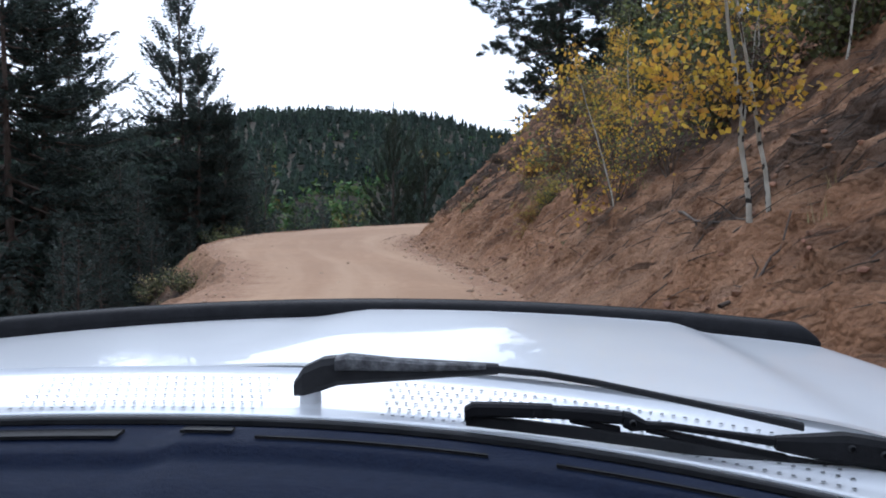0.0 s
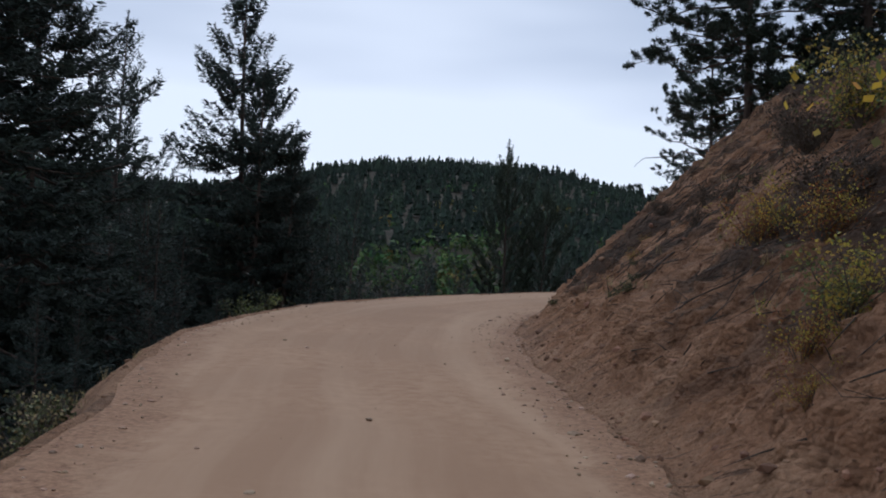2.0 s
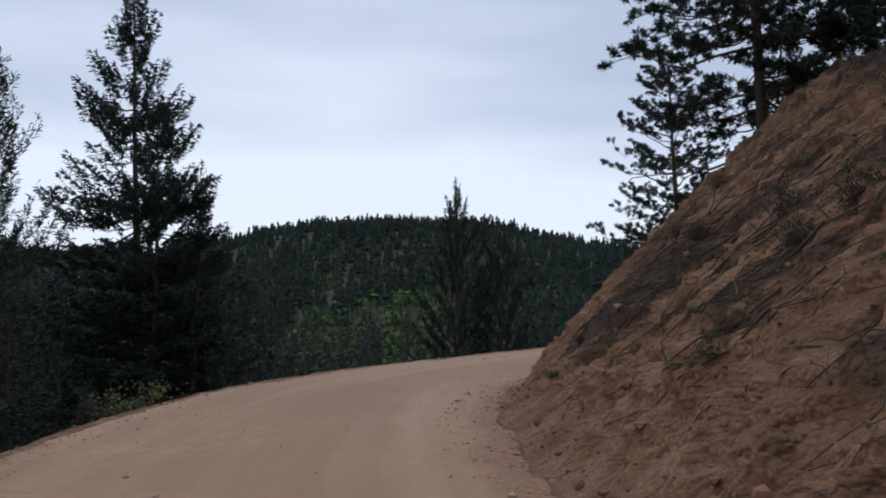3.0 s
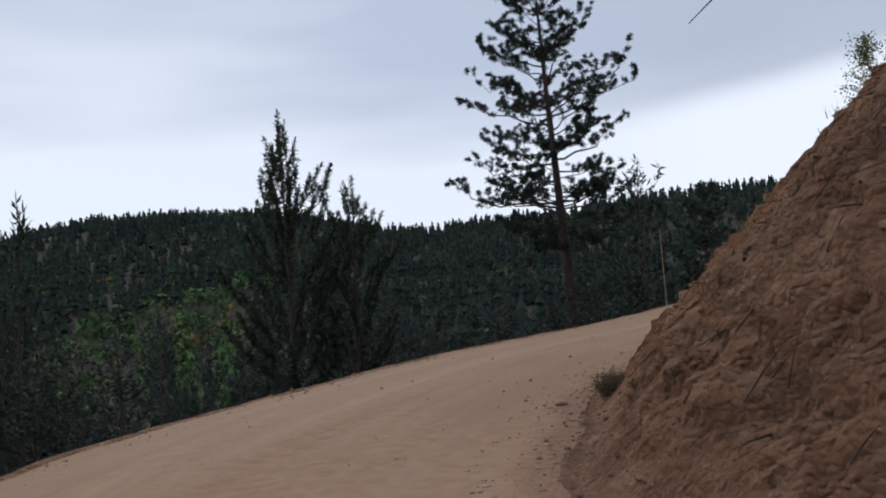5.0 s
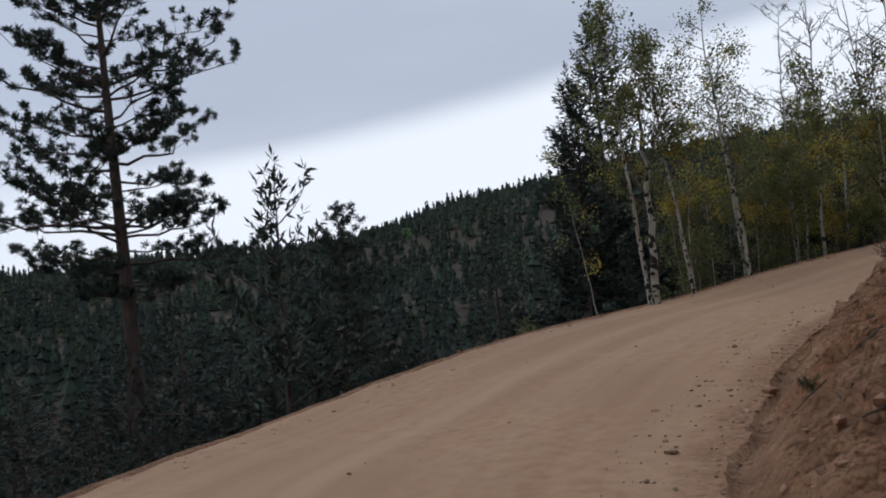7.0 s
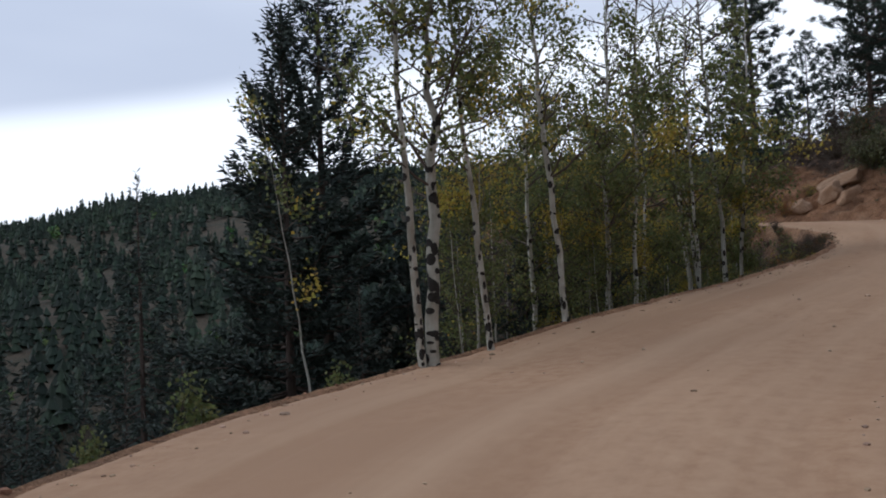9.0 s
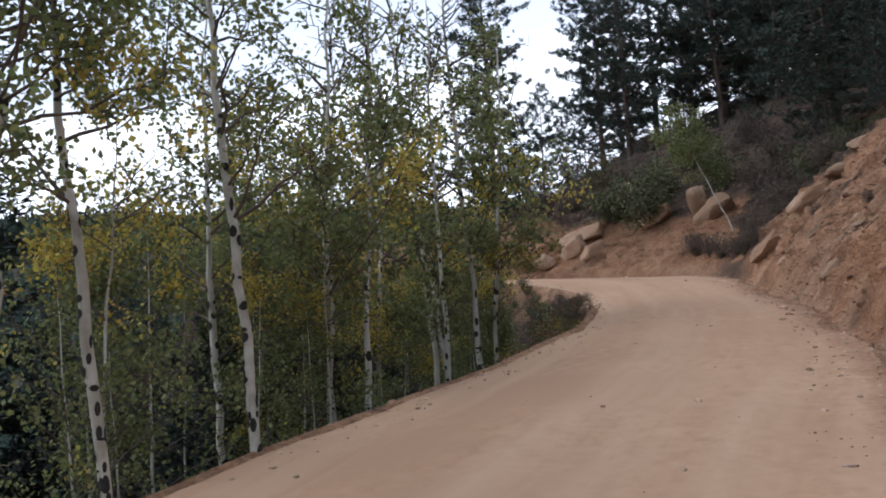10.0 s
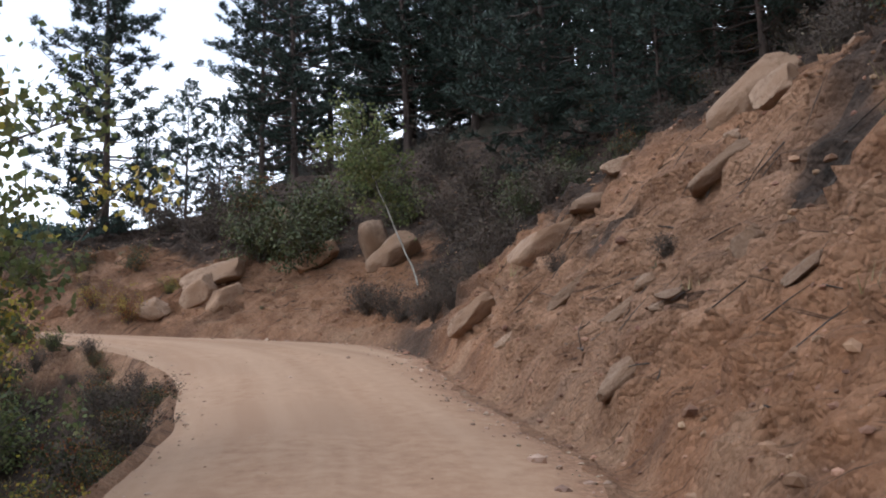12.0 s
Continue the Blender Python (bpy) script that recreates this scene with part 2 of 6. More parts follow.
    grit.inputs["Scale"].default_value, grit.inputs["Detail"].default_value = 6.0, 6.0
    k.new(obj, grit.inputs["Vector"])
    k.new(obj, jitter.inputs["A"])
    k.new(grit.outputs["Color"], jitter.inputs["B"])
    k.new(jitter.outputs["Result"], cells.inputs["Vector"])
    split = n.new("ShaderNodeSeparateColor")
    k.new(cells.outputs["Color"], split.inputs["Color"])
    whole = n.new("ShaderNodeValue")
    whole.outputs[0].default_value = 0.5
    col = mix(whole.outputs[0], col, ramp(split.outputs["Red"], (0.0, (0.70, 0.68, 0.66)), (0.6, (1.0, 1.0, 1.0)), (1.0, (1.25, 1.22, 1.20))), mode="MULTIPLY")
    crack = tex(uv, 1.0, 12, 0.68, (0.6, 6.5), 40)
    col = mix(ramp(crack, (0.60, (0, 0, 0)), (0.635, (1, 1, 1))), col, (0.045, 0.027, 0.019), amount=0.75)
    thin = tex(uv, 1.0, 10, 0.7, (1.4, 15.0), 36)
    col = mix(ramp(thin, (0.585, (0, 0, 0)), (0.625, (1, 1, 1))), col, (0.05, 0.03, 0.02), amount=0.55)
    stain = tex(uv, 1.0, 8, 0.62, (0.30, 1.1), 42)
    col = mix(ramp(stain, (0.54, (0, 0, 0)), (0.64, (1, 1, 1))), col, (0.11, 0.068, 0.047), amount=0.4)
    col = mix(ramp(tex(obj, 22, 6, 0.7), (0.60, (0, 0, 0)), (0.68, (1, 1, 1))), col, (0.05, 0.03, 0.02), amount=0.5)
    col = mix(ramp(tex(obj, 31, 4, 0.6), (0.63, (0, 0, 0)), (0.70, (1, 1, 1))), col, (0.42, 0.30, 0.21), amount=0.45)
    col = mix(attr("cover"), col, litter)
    k.new(col, bsdf.inputs["Base Color"])
    b1, b2, b3 = n.new("ShaderNodeBump"), n.new("ShaderNodeBump"), n.new("ShaderNodeBump")
    for bp, src, dist, strength in ((b1, tex(obj, 8.0, 14, 0.8), 0.10, 0.8), (b2, crack, 0.09, 0.8), (b3, cells.outputs["Distance"], 0.04, 0.8)):
        bp.inputs["Distance"].default_value, bp.inputs["Strength"].default_value = dist, strength
        k.new(src, bp.inputs["Height"])
    b2.invert = True
    b3.invert = True
    k.new(b1.outputs["Normal"], b2.inputs["Normal"])
    k.new(b2.outputs["Normal"], b3.inputs["Normal"])
    k.new(b3.outputs["Normal"], bsdf.inputs["Normal"])
    return m


M_BANK = earth("bank_earth")
M_FLOOR = material("forest_floor", [(0.024, 0.020, 0.013), (0.052, 0.041, 0.026), (0.095, 0.068, 0.045)], 3.5, 12, 0.95, 1.0, 14, big=(0.034, 0.032, 0.020), big_scale=0.25)
M_ROCK = material("granite", [(0.19, 0.115, 0.070), (0.33, 0.215, 0.137), (0.45, 0.315, 0.212)], 3.5, 12, 0.9, 1.0, 9, big=(0.29, 0.178, 0.106), big_scale=0.9, object_spread=0.2)
M_NEEDLE = material("spruce_needles", [(0.018, 0.025, 0.021), (0.034, 0.046, 0.037), (0.056, 0.070, 0.052)], 1.2, 4, 0.75, island=0.35, spread=0.02)
M_PINE = material("pine_needles", [(0.021, 0.031, 0.022), (0.038, 0.053, 0.038), (0.060, 0.077, 0.053)], 1.2, 4, 0.7, island=0.35, spread=0.02)
M_YOUNG = material("young_pine_needles", [(0.030, 0.042, 0.028), (0.052, 0.068, 0.045), (0.080, 0.098, 0.064)], 1.2, 4, 0.7, island=0.35, spread=0.02)
M_BARK = material("conifer_bark", [(0.035, 0.025, 0.02), (0.085, 0.06, 0.048), (0.13, 0.095, 0.075)], 5.0, 8, 0.95, 0.9, 12, stretch=(1, 1, 0.25))
M_ASPEN = material("aspen_bark", [(0.22, 0.20, 0.16), (0.42, 0.40, 0.335), (0.56, 0.545, 0.48)], 5.0, 9, 0.8, 0.4, 18, big=(0.23, 0.20, 0.155), big_scale=0.8, stretch=(1.0, 1.0, 0.6), object_spread=0.12)
M_SCAR = material("aspen_scar", [(0.015, 0.013, 0.011), (0.035, 0.03, 0.026)], 20, 6, 0.9, 0.6, 40)
M_TWIG = material("twig_bark", [(0.06, 0.045, 0.035), (0.14, 0.11, 0.085)], 12, 6, 0.9)
M_DEADWOOD = material("weathered_deadwood", [(0.035, 0.026, 0.02), (0.09, 0.07, 0.056), (0.19, 0.15, 0.12)], 2.5, 7, 0.9, 0.4, 50, object_spread=0.45)
M_LEAF_G = material("aspen_leaf_green", [(0.115, 0.130, 0.045), (0.20, 0.21, 0.078)], 0.8, 3, 0.55, island=0.4, spread=0.035, translucent=0.5)
M_LEAF_Y = material("aspen_leaf_yellow", [(0.32, 0.25, 0.045), (0.50, 0.39, 0.075)], 0.8, 3, 0.55, island=0.3, spread=0.025, translucent=0.45)
M_LEAF_GOLD = material("aspen_leaf_gold", [(0.42, 0.27, 0.035), (0.62, 0.40, 0.06)], 0.8, 3, 0.55, island=0.3, spread=0.02, translucent=0.45)
M_LEAF_O = material("oak_leaf_orange", [(0.20, 0.085, 0.03), (0.30, 0.145, 0.05)], 0.8, 3, 0.6, island=0.35, spread=0.03, translucent=0.45)
M_SHRUB = material("shrub_leaf", [(0.046, 0.054, 0.020), (0.092, 0.098, 0.036)], 1.0, 3, 0.6, island=0.4, spread=0.03)
M_BRUSH = material("dry_brush", [(0.045, 0.032, 0.022), (0.105, 0.076, 0.048)], 1.0, 3, 0.85, island=0.4, spread=0.02)
M_GRASS = material("dry_grass", [(0.20, 0.16, 0.07), (0.33, 0.27, 0.13)], 1.0, 3, 0.8, island=0.4, spread=0.03)
M_FARGOLD = material("far_gold_aspens", [(0.10, 0.085, 0.022), (0.20, 0.155, 0.04)], 0.05, 3, 0.8, island=0.4, spread=0.02)
M_FARTREE = material("far_conifers", [(0.007, 0.014, 0.010), (0.018, 0.030, 0.019), (0.034, 0.050, 0.028)], 0.03, 6, 0.85, island=0.5, spread=0.03)
M_FARLEAF = material("far_aspens", [(0.045, 0.085, 0.024), (0.08, 0.13, 0.036)], 0.05, 3, 0.8, island=0.35, spread=0.045)


# ---------- mesh helpers ----------
def mesh_object(name, verts, faces, mat, parent=None, smooth=False):
    me = bpy.data.meshes.new(name)
    me.from_pydata([tuple(v) for v in verts], [], [tuple(f) for f in faces])
    for m in (mat if isinstance(mat, (list, tuple)) else [mat]):
        me.materials.append(m)
    if smooth:
        me.polygons.foreach_set("use_smooth", [True] * len(me.polygons))
    ob = new(name, me)
    ob.parent = parent
    return ob


def part(name, bm, mat, parent=None, label="", smooth=False):
    me = bpy.data.meshes.new(name)
    bm.to_mesh(me)
    bm.free()
    me.materials.append(mat)
    if smooth:
        me.polygons.foreach_set("use_smooth", [True] * len(me.polygons))
    ob = new(name, me)
    ob.parent = parent
    return tagged(ob, label) if label else ob


def give_uv(ob, u, v):
    """Metres along and across, as the mesh's UV map."""
    uvs = np.stack([np.ravel(u), np.ravel(v)], 1)
    layer = ob.data.uv_layers.new(name="metres")
    idx = np.empty(len(ob.data.loops), np.int32)
    ob.data.loops.foreach_get("vertex_index", idx)
    layer.data.foreach_set("uv", uvs[idx].astype(np.float32).ravel())


def give_value(ob, key, values):
    ob.data.attributes.new(key, "FLOAT", "POINT").data.foreach_set("value", np.ravel(values).astype(np.float32))


def grid_faces(rows, cols):
    i = np.arange((rows - 1) * cols).reshape(rows - 1, cols)[:, :-1].ravel()
    return np.stack([i, i + 1, i + cols + 1, i + cols], 1)


def waves(x, y, scale, seed, octaves=5, gain=0.5):
    """Smooth random relief from turned sine waves and value noise, for arrays."""
    r = np.random.RandomState(seed)
    out, amp, f = np.zeros_like(x, dtype=float), 1.0, scale
    for _ in range(octaves):
        table = r.rand(64, 64)
        a = r.rand() * 6.28
        u, v = (x * math.cos(a) + y * math.sin(a)) * f + 100.3, (-x * math.sin(a) + y * math.cos(a)) * f + 57.7
        iu, iv = np.floor(u).astype(int), np.floor(v).astype(int)
        fu, fv = u - iu, v - iv
        fu, fv = fu * fu * (3 - 2 * fu), fv * fv * (3 - 2 * fv)
        t = lambda p, q: table[(iu + p) % 64, (iv + q) % 64]
        out += amp * ((t(0, 0) * (1 - fu) + t(1, 0) * fu) * (1 - fv) + (t(0, 1) * (1 - fu) + t(1, 1) * fu) * fv - 0.5)
        amp, f = amp * gain, f * 2.03
    return out


def step(a, b, x):
    t = np.clip((x - a) / (b - a), 0, 1)
    return t * t * (3 - 2 * t)


# ---------- the lie of the land ----------
# stations along the road: downhill edge, uphill edge, height, then of the cut bank: steepness, height, slope above it
STATIONS = np.array([
    (-3.4, -30, 2.8, -30, -1.9, 0.95, 6.0, 0.45), (-3.4, -15, 2.6, -15, -0.95, 0.95, 6.0, 0.45), (-3.4, 0, 2.2, 0, -0.05, 1.0, 6.0, 0.45),
    (-3.6, 10, 1.7, 10, 0.40, 0.95, 6.0, 0.45), (-4.3, 18, 0.8, 18.7, 0.53, 0.90, 6.0, 0.45), (-6.3, 24.5, -0.1, 23.5, 0.62, 0.88, 6.0, 0.40),
    (-7.5, 29.3, -0.9, 29, 0.69, 0.90, 6.0, 0.35), (-7.9, 34, -1.25, 34, 0.74, 0.95, 6.2, 0.30), (-7.6, 39.7, -1.1, 38.3, 0.82, 1.05, 6.3, 0.30),
    (-6.5, 43.5, -0.3, 41.3, 0.90, 1.05, 6.0, 0.30), (-4.4, 47.2, 0.7, 44, 1.03, 1.0, 5.2, 0.30), (-1.2, 51.8, 2.6, 46.7, 1.20, 0.9, 4.2, 0.30),
    (1.6, 54.8, 4.4, 48.6, 1.35, 0.85, 3.5, 0.30), (5, 56.8, 6.9, 49.9, 1.55, 0.85, 3.2, 0.35), (8.2, 57.8, 9.4, 50.9, 1.95, 0.9, 3.2, 0.40),
    (12, 58.3, 12.5, 51.4, 2.42, 1.0, 3.4, 0.42), (16.5, 58, 16.5, 51.5, 2.85, 1.15, 3.7, 0.45), (20, 56.7, 20, 51.2, 3.43, 1.3, 4.0, 0.45),
    (24, 55.6, 24, 50.8, 3.95, 1.2, 4.3, 0.50), (28, 54.8, 28.5, 50.7, 4.52, 1.2, 3.9, 0.46), (31.5, 54.7, 31.8, 50.8, 4.95, 1.2, 4.0, 0.54),
    (34.8, 55.2, 35.0, 51.1, 5.42, 1.2, 3.1, 0.66), (37.6, 56.2, 38.3, 51.2, 5.85, 1.0, 2.0, 0.76), (39.4, 57.6, 41.5, 52.0, 6.20, 0.85, 2.2, 0.76),
    (40.3, 59.6, 44.0, 54.6, 6.50, 0.85, 2.5, 0.62), (40.5, 62.5, 45.6, 58.6, 6.80, 0.9, 2.5, 0.30), (40.3, 66, 46.2, 63.5, 7.1, 1.1, 2.4, 0.10),
    (39.8, 69, 46.2, 68, 7.4, 1.0, 2.0, 0.05)])


def glide(rows, step_m):
    """Even steps along a smooth line through the rows."""
    out = []
    for i in range(len(rows) - 1):
        p0, p1, p2, p3 = rows[max(i - 1, 0)], rows[i], rows[i + 1], rows[min(i + 2, len(rows) - 1)]
        for t in np.linspace(0, 1, 24, endpoint=False):
            out.append(0.5 * (2 * p1 + (p2 - p0) * t + (2 * p0 - 5 * p1 + 4 * p2 - p3) * t * t + (3 * p1 - p0 - 3 * p2 + p3) * t ** 3))
    out = np.array(out + [rows[-1]])
    mid = (out[:, :2] + out[:, 2:4]) / 2
    s = np.concatenate([[0], np.cumsum(np.linalg.norm(np.diff(mid, axis=0), axis=1))])
    at = np.arange(0, s[-1], step_m)
    return at, np.stack([np.interp(at, s, out[:, k]) for k in range(out.shape[1])], 1)


ROAD_S, ROAD = glide(STATIONS, 0.25)
ragged_l = waves(ROAD_S, ROAD_S * 0, 0.55, 201, 4, 0.6)
to_edge = ROAD[:, 2:4] - ROAD[:, :2]
to_edge /= np.linalg.norm(to_edge, axis=1, keepdims=True)
ROAD[:, :2] += to_edge * (0.18 * ragged_l + 0.03)[:, None]
ROAD[:, 2:4] += to_edge * 0.20 * waves(ROAD[:, 2], ROAD[:, 3], 0.7, 203, 4, 0.6)[:, None]
MID = (ROAD[:, :2] + ROAD[:, 2:4]) / 2
HALF = np.linalg.norm(ROAD[:, 2:4] - ROAD[:, :2], axis=1) / 2
TAN = np.gradient(MID, axis=0)
TAN /= np.linalg.norm(TAN, axis=1, keepdims=True)
RIGHT = np.stack([TAN[:, 1], -TAN[:, 0]], 1)
# skyline of the far ridges: bearing to the left of north, and rise in degrees
SKYLINE = np.array([(-180, 5.5), (-120, 7.5), (-70, 8.4), (-52, 8.2), (-45, 7.5), (-40, 6.8), (-36, 5.8), (-33, 5.1), (-28, 4.9), (-20, 4.5), (-14, 4.4), (-9, 4.1), (-5, 4.3), (-2, 4.8), (2, 5.7), (8, 5.8), (12, 5.5), (15.5, 5.0), (19, 4.2), (24, 3.6), (32, 4.2), (50, 5), (90, 5), (180, 5.5)])


def far_land(x, y):
    dx, dy = x - 0.0, y - 35.0
    d = np.hypot(dx, dy)
    az = np.degrees(np.arctan2(-dx, dy))
    rise = np.tan(np.radians(np.interp(az, SKYLINE[:, 0], SKYLINE[:, 1])))
    top = rise * 620 + 2.0
    z = -13 + (top + 13) * step(70, 640, d) ** 0.9
    z = np.where(d > 640, top - (d - 640) * 0.12 * step(640, 900, d), z)
    return np.maximum(z, -40) + waves(x, y, 0.012, 5, 4) * 9 * step(60, 200, d)


def nearest(x, y):
    k = np.empty(x.shape, int)
    fx, fy = x.ravel(), y.ravel()
    kk = np.empty(len(fx), int)
    for a in range(0, len(fx), 4000):
        kk[a:a + 4000] = ((fx[a:a + 4000, None] - MID[None, ::2, 0]) ** 2 + (fy[a:a + 4000, None] - MID[None, ::2, 1]) ** 2).argmin(1) * 2
    return kk.reshape(x.shape)


def bank_profile(dr, k):
    """Height over the road, dr metres past its uphill edge."""
    steep, high, above = ROAD[k, 5], ROAD[k, 6], ROAD[k, 7]
    foot = 0.2
    dc = foot + high / steep
    z = np.where(dr < foot, -0.05 * np.sin(np.clip(dr / foot, 0, 1) * math.pi), np.minimum(steep * (dr - foot), high))
    over = np.maximum(dr - dc, 0)
    up = above * np.where(over < 22, over - over * over / 88, 16.5 + (over - 22) * 0.5 - np.maximum(over - 22, 0) ** 2 / 160)
    return z + np.where(over > 0, np.maximum(up, -12), 0)


def left_profile(dl):
    return np.where(dl < 0.4, 0.05 * np.sin(np.clip(dl / 0.4, 0, 1) * math.pi), 0) - 1.1 * np.clip(dl - 0.12, 0, 3) - 0.32 * np.clip(dl - 3.12, 0, 24) - 0.05 * np.clip(dl - 29, 0, 60)


def land(x, y):
    """Height of the ground at arrays of places."""
    x, y = np.asarray(x, float), np.asarray(y, float)
    k = nearest(x, y)
    side = (x - MID[k, 0]) * RIGHT[k, 0] + (y - MID[k, 1]) * RIGHT[k, 1]
    dist = np.hypot(x - MID[k, 0], y - MID[k, 1])
    beyond = dist - HALF[k]
    rough = waves(x, y, 0.35, 3, 4)
    z = ROAD[k, 4] + np.where(side > 0, bank_profile(np.maximum(beyond, 0), k) + rough * 0.35 * step(3, 8, beyond), left_profile(np.maximum(beyond, 0)) + rough * 0.6 * step(0.5, 3, beyond))
    z = z - 0.25 * (1 - step(-0.2, 0.9, beyond)) * (beyond < 0.9)
    over_end = (x - MID[k, 0]) * TAN[k, 0] + (y - MID[k, 1]) * TAN[k, 1]
    z = z - np.where(k >= len(MID) - 2, np.maximum(over_end, 0) * np.where(side > 0, 0.8, 0.8), 0)
    far = step(45, 110, beyond)
    return z * (1 - far) + far_land(x, y) * far


def ground_at(x, y):
    return float(land(np.array([x]), np.array([y]))[0])


def graded(lo, hi, inner, outer, growth=1.09):
    mid = list(np.arange(lo, hi, inner))
    a, s = [], inner
    p = lo
    while p > -outer:
        s *= growth
        p -= s
        a.append(p)
    b, s, p = [], inner, mid[-1]
    while p < outer:
        s *= growth
        p += s
        b.append(p)
    return np.array(a[::-1] + mid + b)


gx, gy = graded(-16, 58, 0.4, 4200), graded(-8, 78, 0.4, 4200)
GX, GY = np.meshgrid(gx, gy)
GZ = land(GX, GY)
# the sheet lies under the road, the verge and the cut bank, which are finer meshes
gk = nearest(GX, GY)
gside = (GX - MID[gk, 0]) * RIGHT[gk, 0] + (GY - MID[gk, 1]) * RIGHT[gk, 1]
gb = np.hypot(GX - MID[gk, 0], GY - MID[gk, 1]) - HALF[gk]
GZ -= np.where(gside > 0, 0.55 * (1 - step(8.3, 9.6, gb)), 0.9 * (1 - step(2.8, 4.1, gb)))
ground = mesh_object("ground", np.stack([GX, GY, GZ], -1).reshape(-1, 3), grid_faces(len(gy), len(gx)), M_FLOOR, smooth=True)
tagged(ground, "dark forest floor of needles and soil falling into a valley", "ground", kind="structure")

# the road: worn wheel tracks, a soft crown and loose grit at its sides
cols = np.linspace(0, 1, 41)
rx = ROAD[:, None, 0] * (1 - cols) + ROAD[:, None, 2] * cols
ry = ROAD[:, None, 1] * (1 - cols) + ROAD[:, None, 3] * cols
off = (cols - 0.5)[None] * 2 * HALF[:, None]
ruts = -0.03 * (np.exp(-((off - 0.2) / 0.3) ** 2) + np.exp(-((off - 1.9) / 0.3) ** 2) + np.exp(-((off + 1.9) / 0.35) ** 2))
rz = ROAD[:, None, 4] + 0.05 * (1 - (2 * cols - 1) ** 2)[None] + ruts + waves(rx, ry, 0.35, 11, 3) * 0.03 + waves(rx, ry, 2.4, 12, 3) * 0.035 * (step(0.86, 1.0, cols) + 0.7 * (1 - step(0.0, 0.16, cols)))[None]
road = mesh_object("road", np.stack([rx, ry, rz], -1).reshape(-1, 3), grid_faces(len(ROAD), 41)[:, ::-1], M_ROAD, smooth=True)
give_uv(road, np.repeat(ROAD_S[:, None], 41, 1), off)
to_left, to_right = cols[None] * 2 * HALF[:, None], (1 - cols)[None] * 2 * HALF[:, None]
early = 1 - step(26, 36, ROAD[:, 1])[:, None]
give_value(road, "loose", np.maximum((1 - step(0.0, 0.9 + 1.5 * early, to_left)) * (0.45 + 0.45 * early), 0.95 * (1 - step(0.0, 1.1 + 0.7 * early, to_right))))
tagged(road, "pinkish tan gravel mountain road with faint wheel tracks", "road", kind="structure")

# the downhill verge, crumbling away
vs = np.concatenate([np.linspace(0, 1.2, 13), np.linspace(1.4, 4.2, 10)])
vx, vy = ROAD[:, None, 0] - RIGHT[:, None, 0] * vs, ROAD[:, None, 1] - RIGHT[:, None, 1] * vs
crumble = waves(vx, vy, 0.8, 21, 5)
vz = ROAD[:, None, 4] + left_profile(np.maximum(vs[None] + crumble * 0.35 * step(0.1, 0.8, vs)[None], 0)) + waves(vx, vy, 2.2, 22, 4) * 0.10 * step(0, 0.4, vs)[None]
vz[:, 0] = rz[:, 0]
verge = mesh_object("verge", np.stack([vx, vy, vz], -1).reshape(-1, 3), grid_faces(len(ROAD), len(vs)), [M_BANK], smooth=True)
give_uv(verge, np.repeat(ROAD_S[:, None], len(vs), 1), np.repeat(vs[None], len(ROAD), 0))
give_value(verge, "spoil", np.repeat((1 - 0.75 * step(0.8, 2.0, vs))[None], len(ROAD), 0))
give_value(verge, "orange", np.full(vx.shape, 0.8))
give_value(verge, "cover", step(0.35, 1.2, vs[None] + crumble * 1.4))
tagged(verge, "crumbling reddish earth verge along the drop", "verge", kind="structure")

# the cut bank: gullies, ledges and clods
BS, BR = glide(STATIONS[1:], 0.13)
to_edge = BR[:, 2:4] - BR[:, :2]
to_edge /= np.linalg.norm(to_edge, axis=1, keepdims=True)
bmid = (BR[:, :2] + BR[:, 2:4]) / 2
btan = np.gradient(bmid, axis=0)
btan /= np.linalg.norm(btan, axis=1, keepdims=True)
bright = np.stack([btan[:, 1], -btan[:, 0]], 1)
bk = nearest(BR[:, 2], BR[:, 3])
BR[:, 2:4] += to_edge * 0.20 * waves(BR[:, 2], BR[:, 3], 0.7, 203, 4, 0.6)[:, None]
bv = np.concatenate([[-0.3], np.linspace(0, 7.5, 84), np.linspace(7.75, 11.5, 14)])


bx, by = BR[:, None, 2] + bright[:, None, 0] * bv, BR[:, None, 3] + bright[:, None, 1] * bv
kk = np.repeat(bk[:, None], len(bv), 1)
bz = BR[:, None, 4] + bank_profile(np.repeat(bv[None], len(BR), 0), kk)
along = np.repeat(BS[:, None], len(bv), 1)
across0 = np.repeat(bv[None], len(BR), 0)
gully = waves(along, bz * 0.35 + along * 0.25, 0.9, 31, 4)
ledge = waves(along * 0.35 + bz * 0.5, bz * 2.0, 1.0, 32, 4)
clods = waves(bx + bz, by + bz, 3.2, 33, 4, 0.6)
on_face = (step(0.2, 1.0, bv) * (1 - 0.65 * step(6.5, 9.0, bv)))[None]
slant = along + 0.9 * bz
furrow = waves(slant * 1.0, (along - bz) * 0.22, 1.5, 34, 4, 0.55)
bits = waves(bx + 0.7 * bz, by - 0.7 * bz, 4.0, 35, 4, 0.7)
lay = (along * 0.62 + bv[None] * 1.07) * 0.85 + waves(along, bz, 0.35, 42, 4) * 1.6
shelf = (1 - lay % 1.0) * step(-0.12, 0.15, waves(along, bz, 0.5, 43, 3))
lay2 = (along * 0.55 + bv[None] * 1.15) * 2.4 + waves(along, bz, 0.8, 48, 4) * 2.0
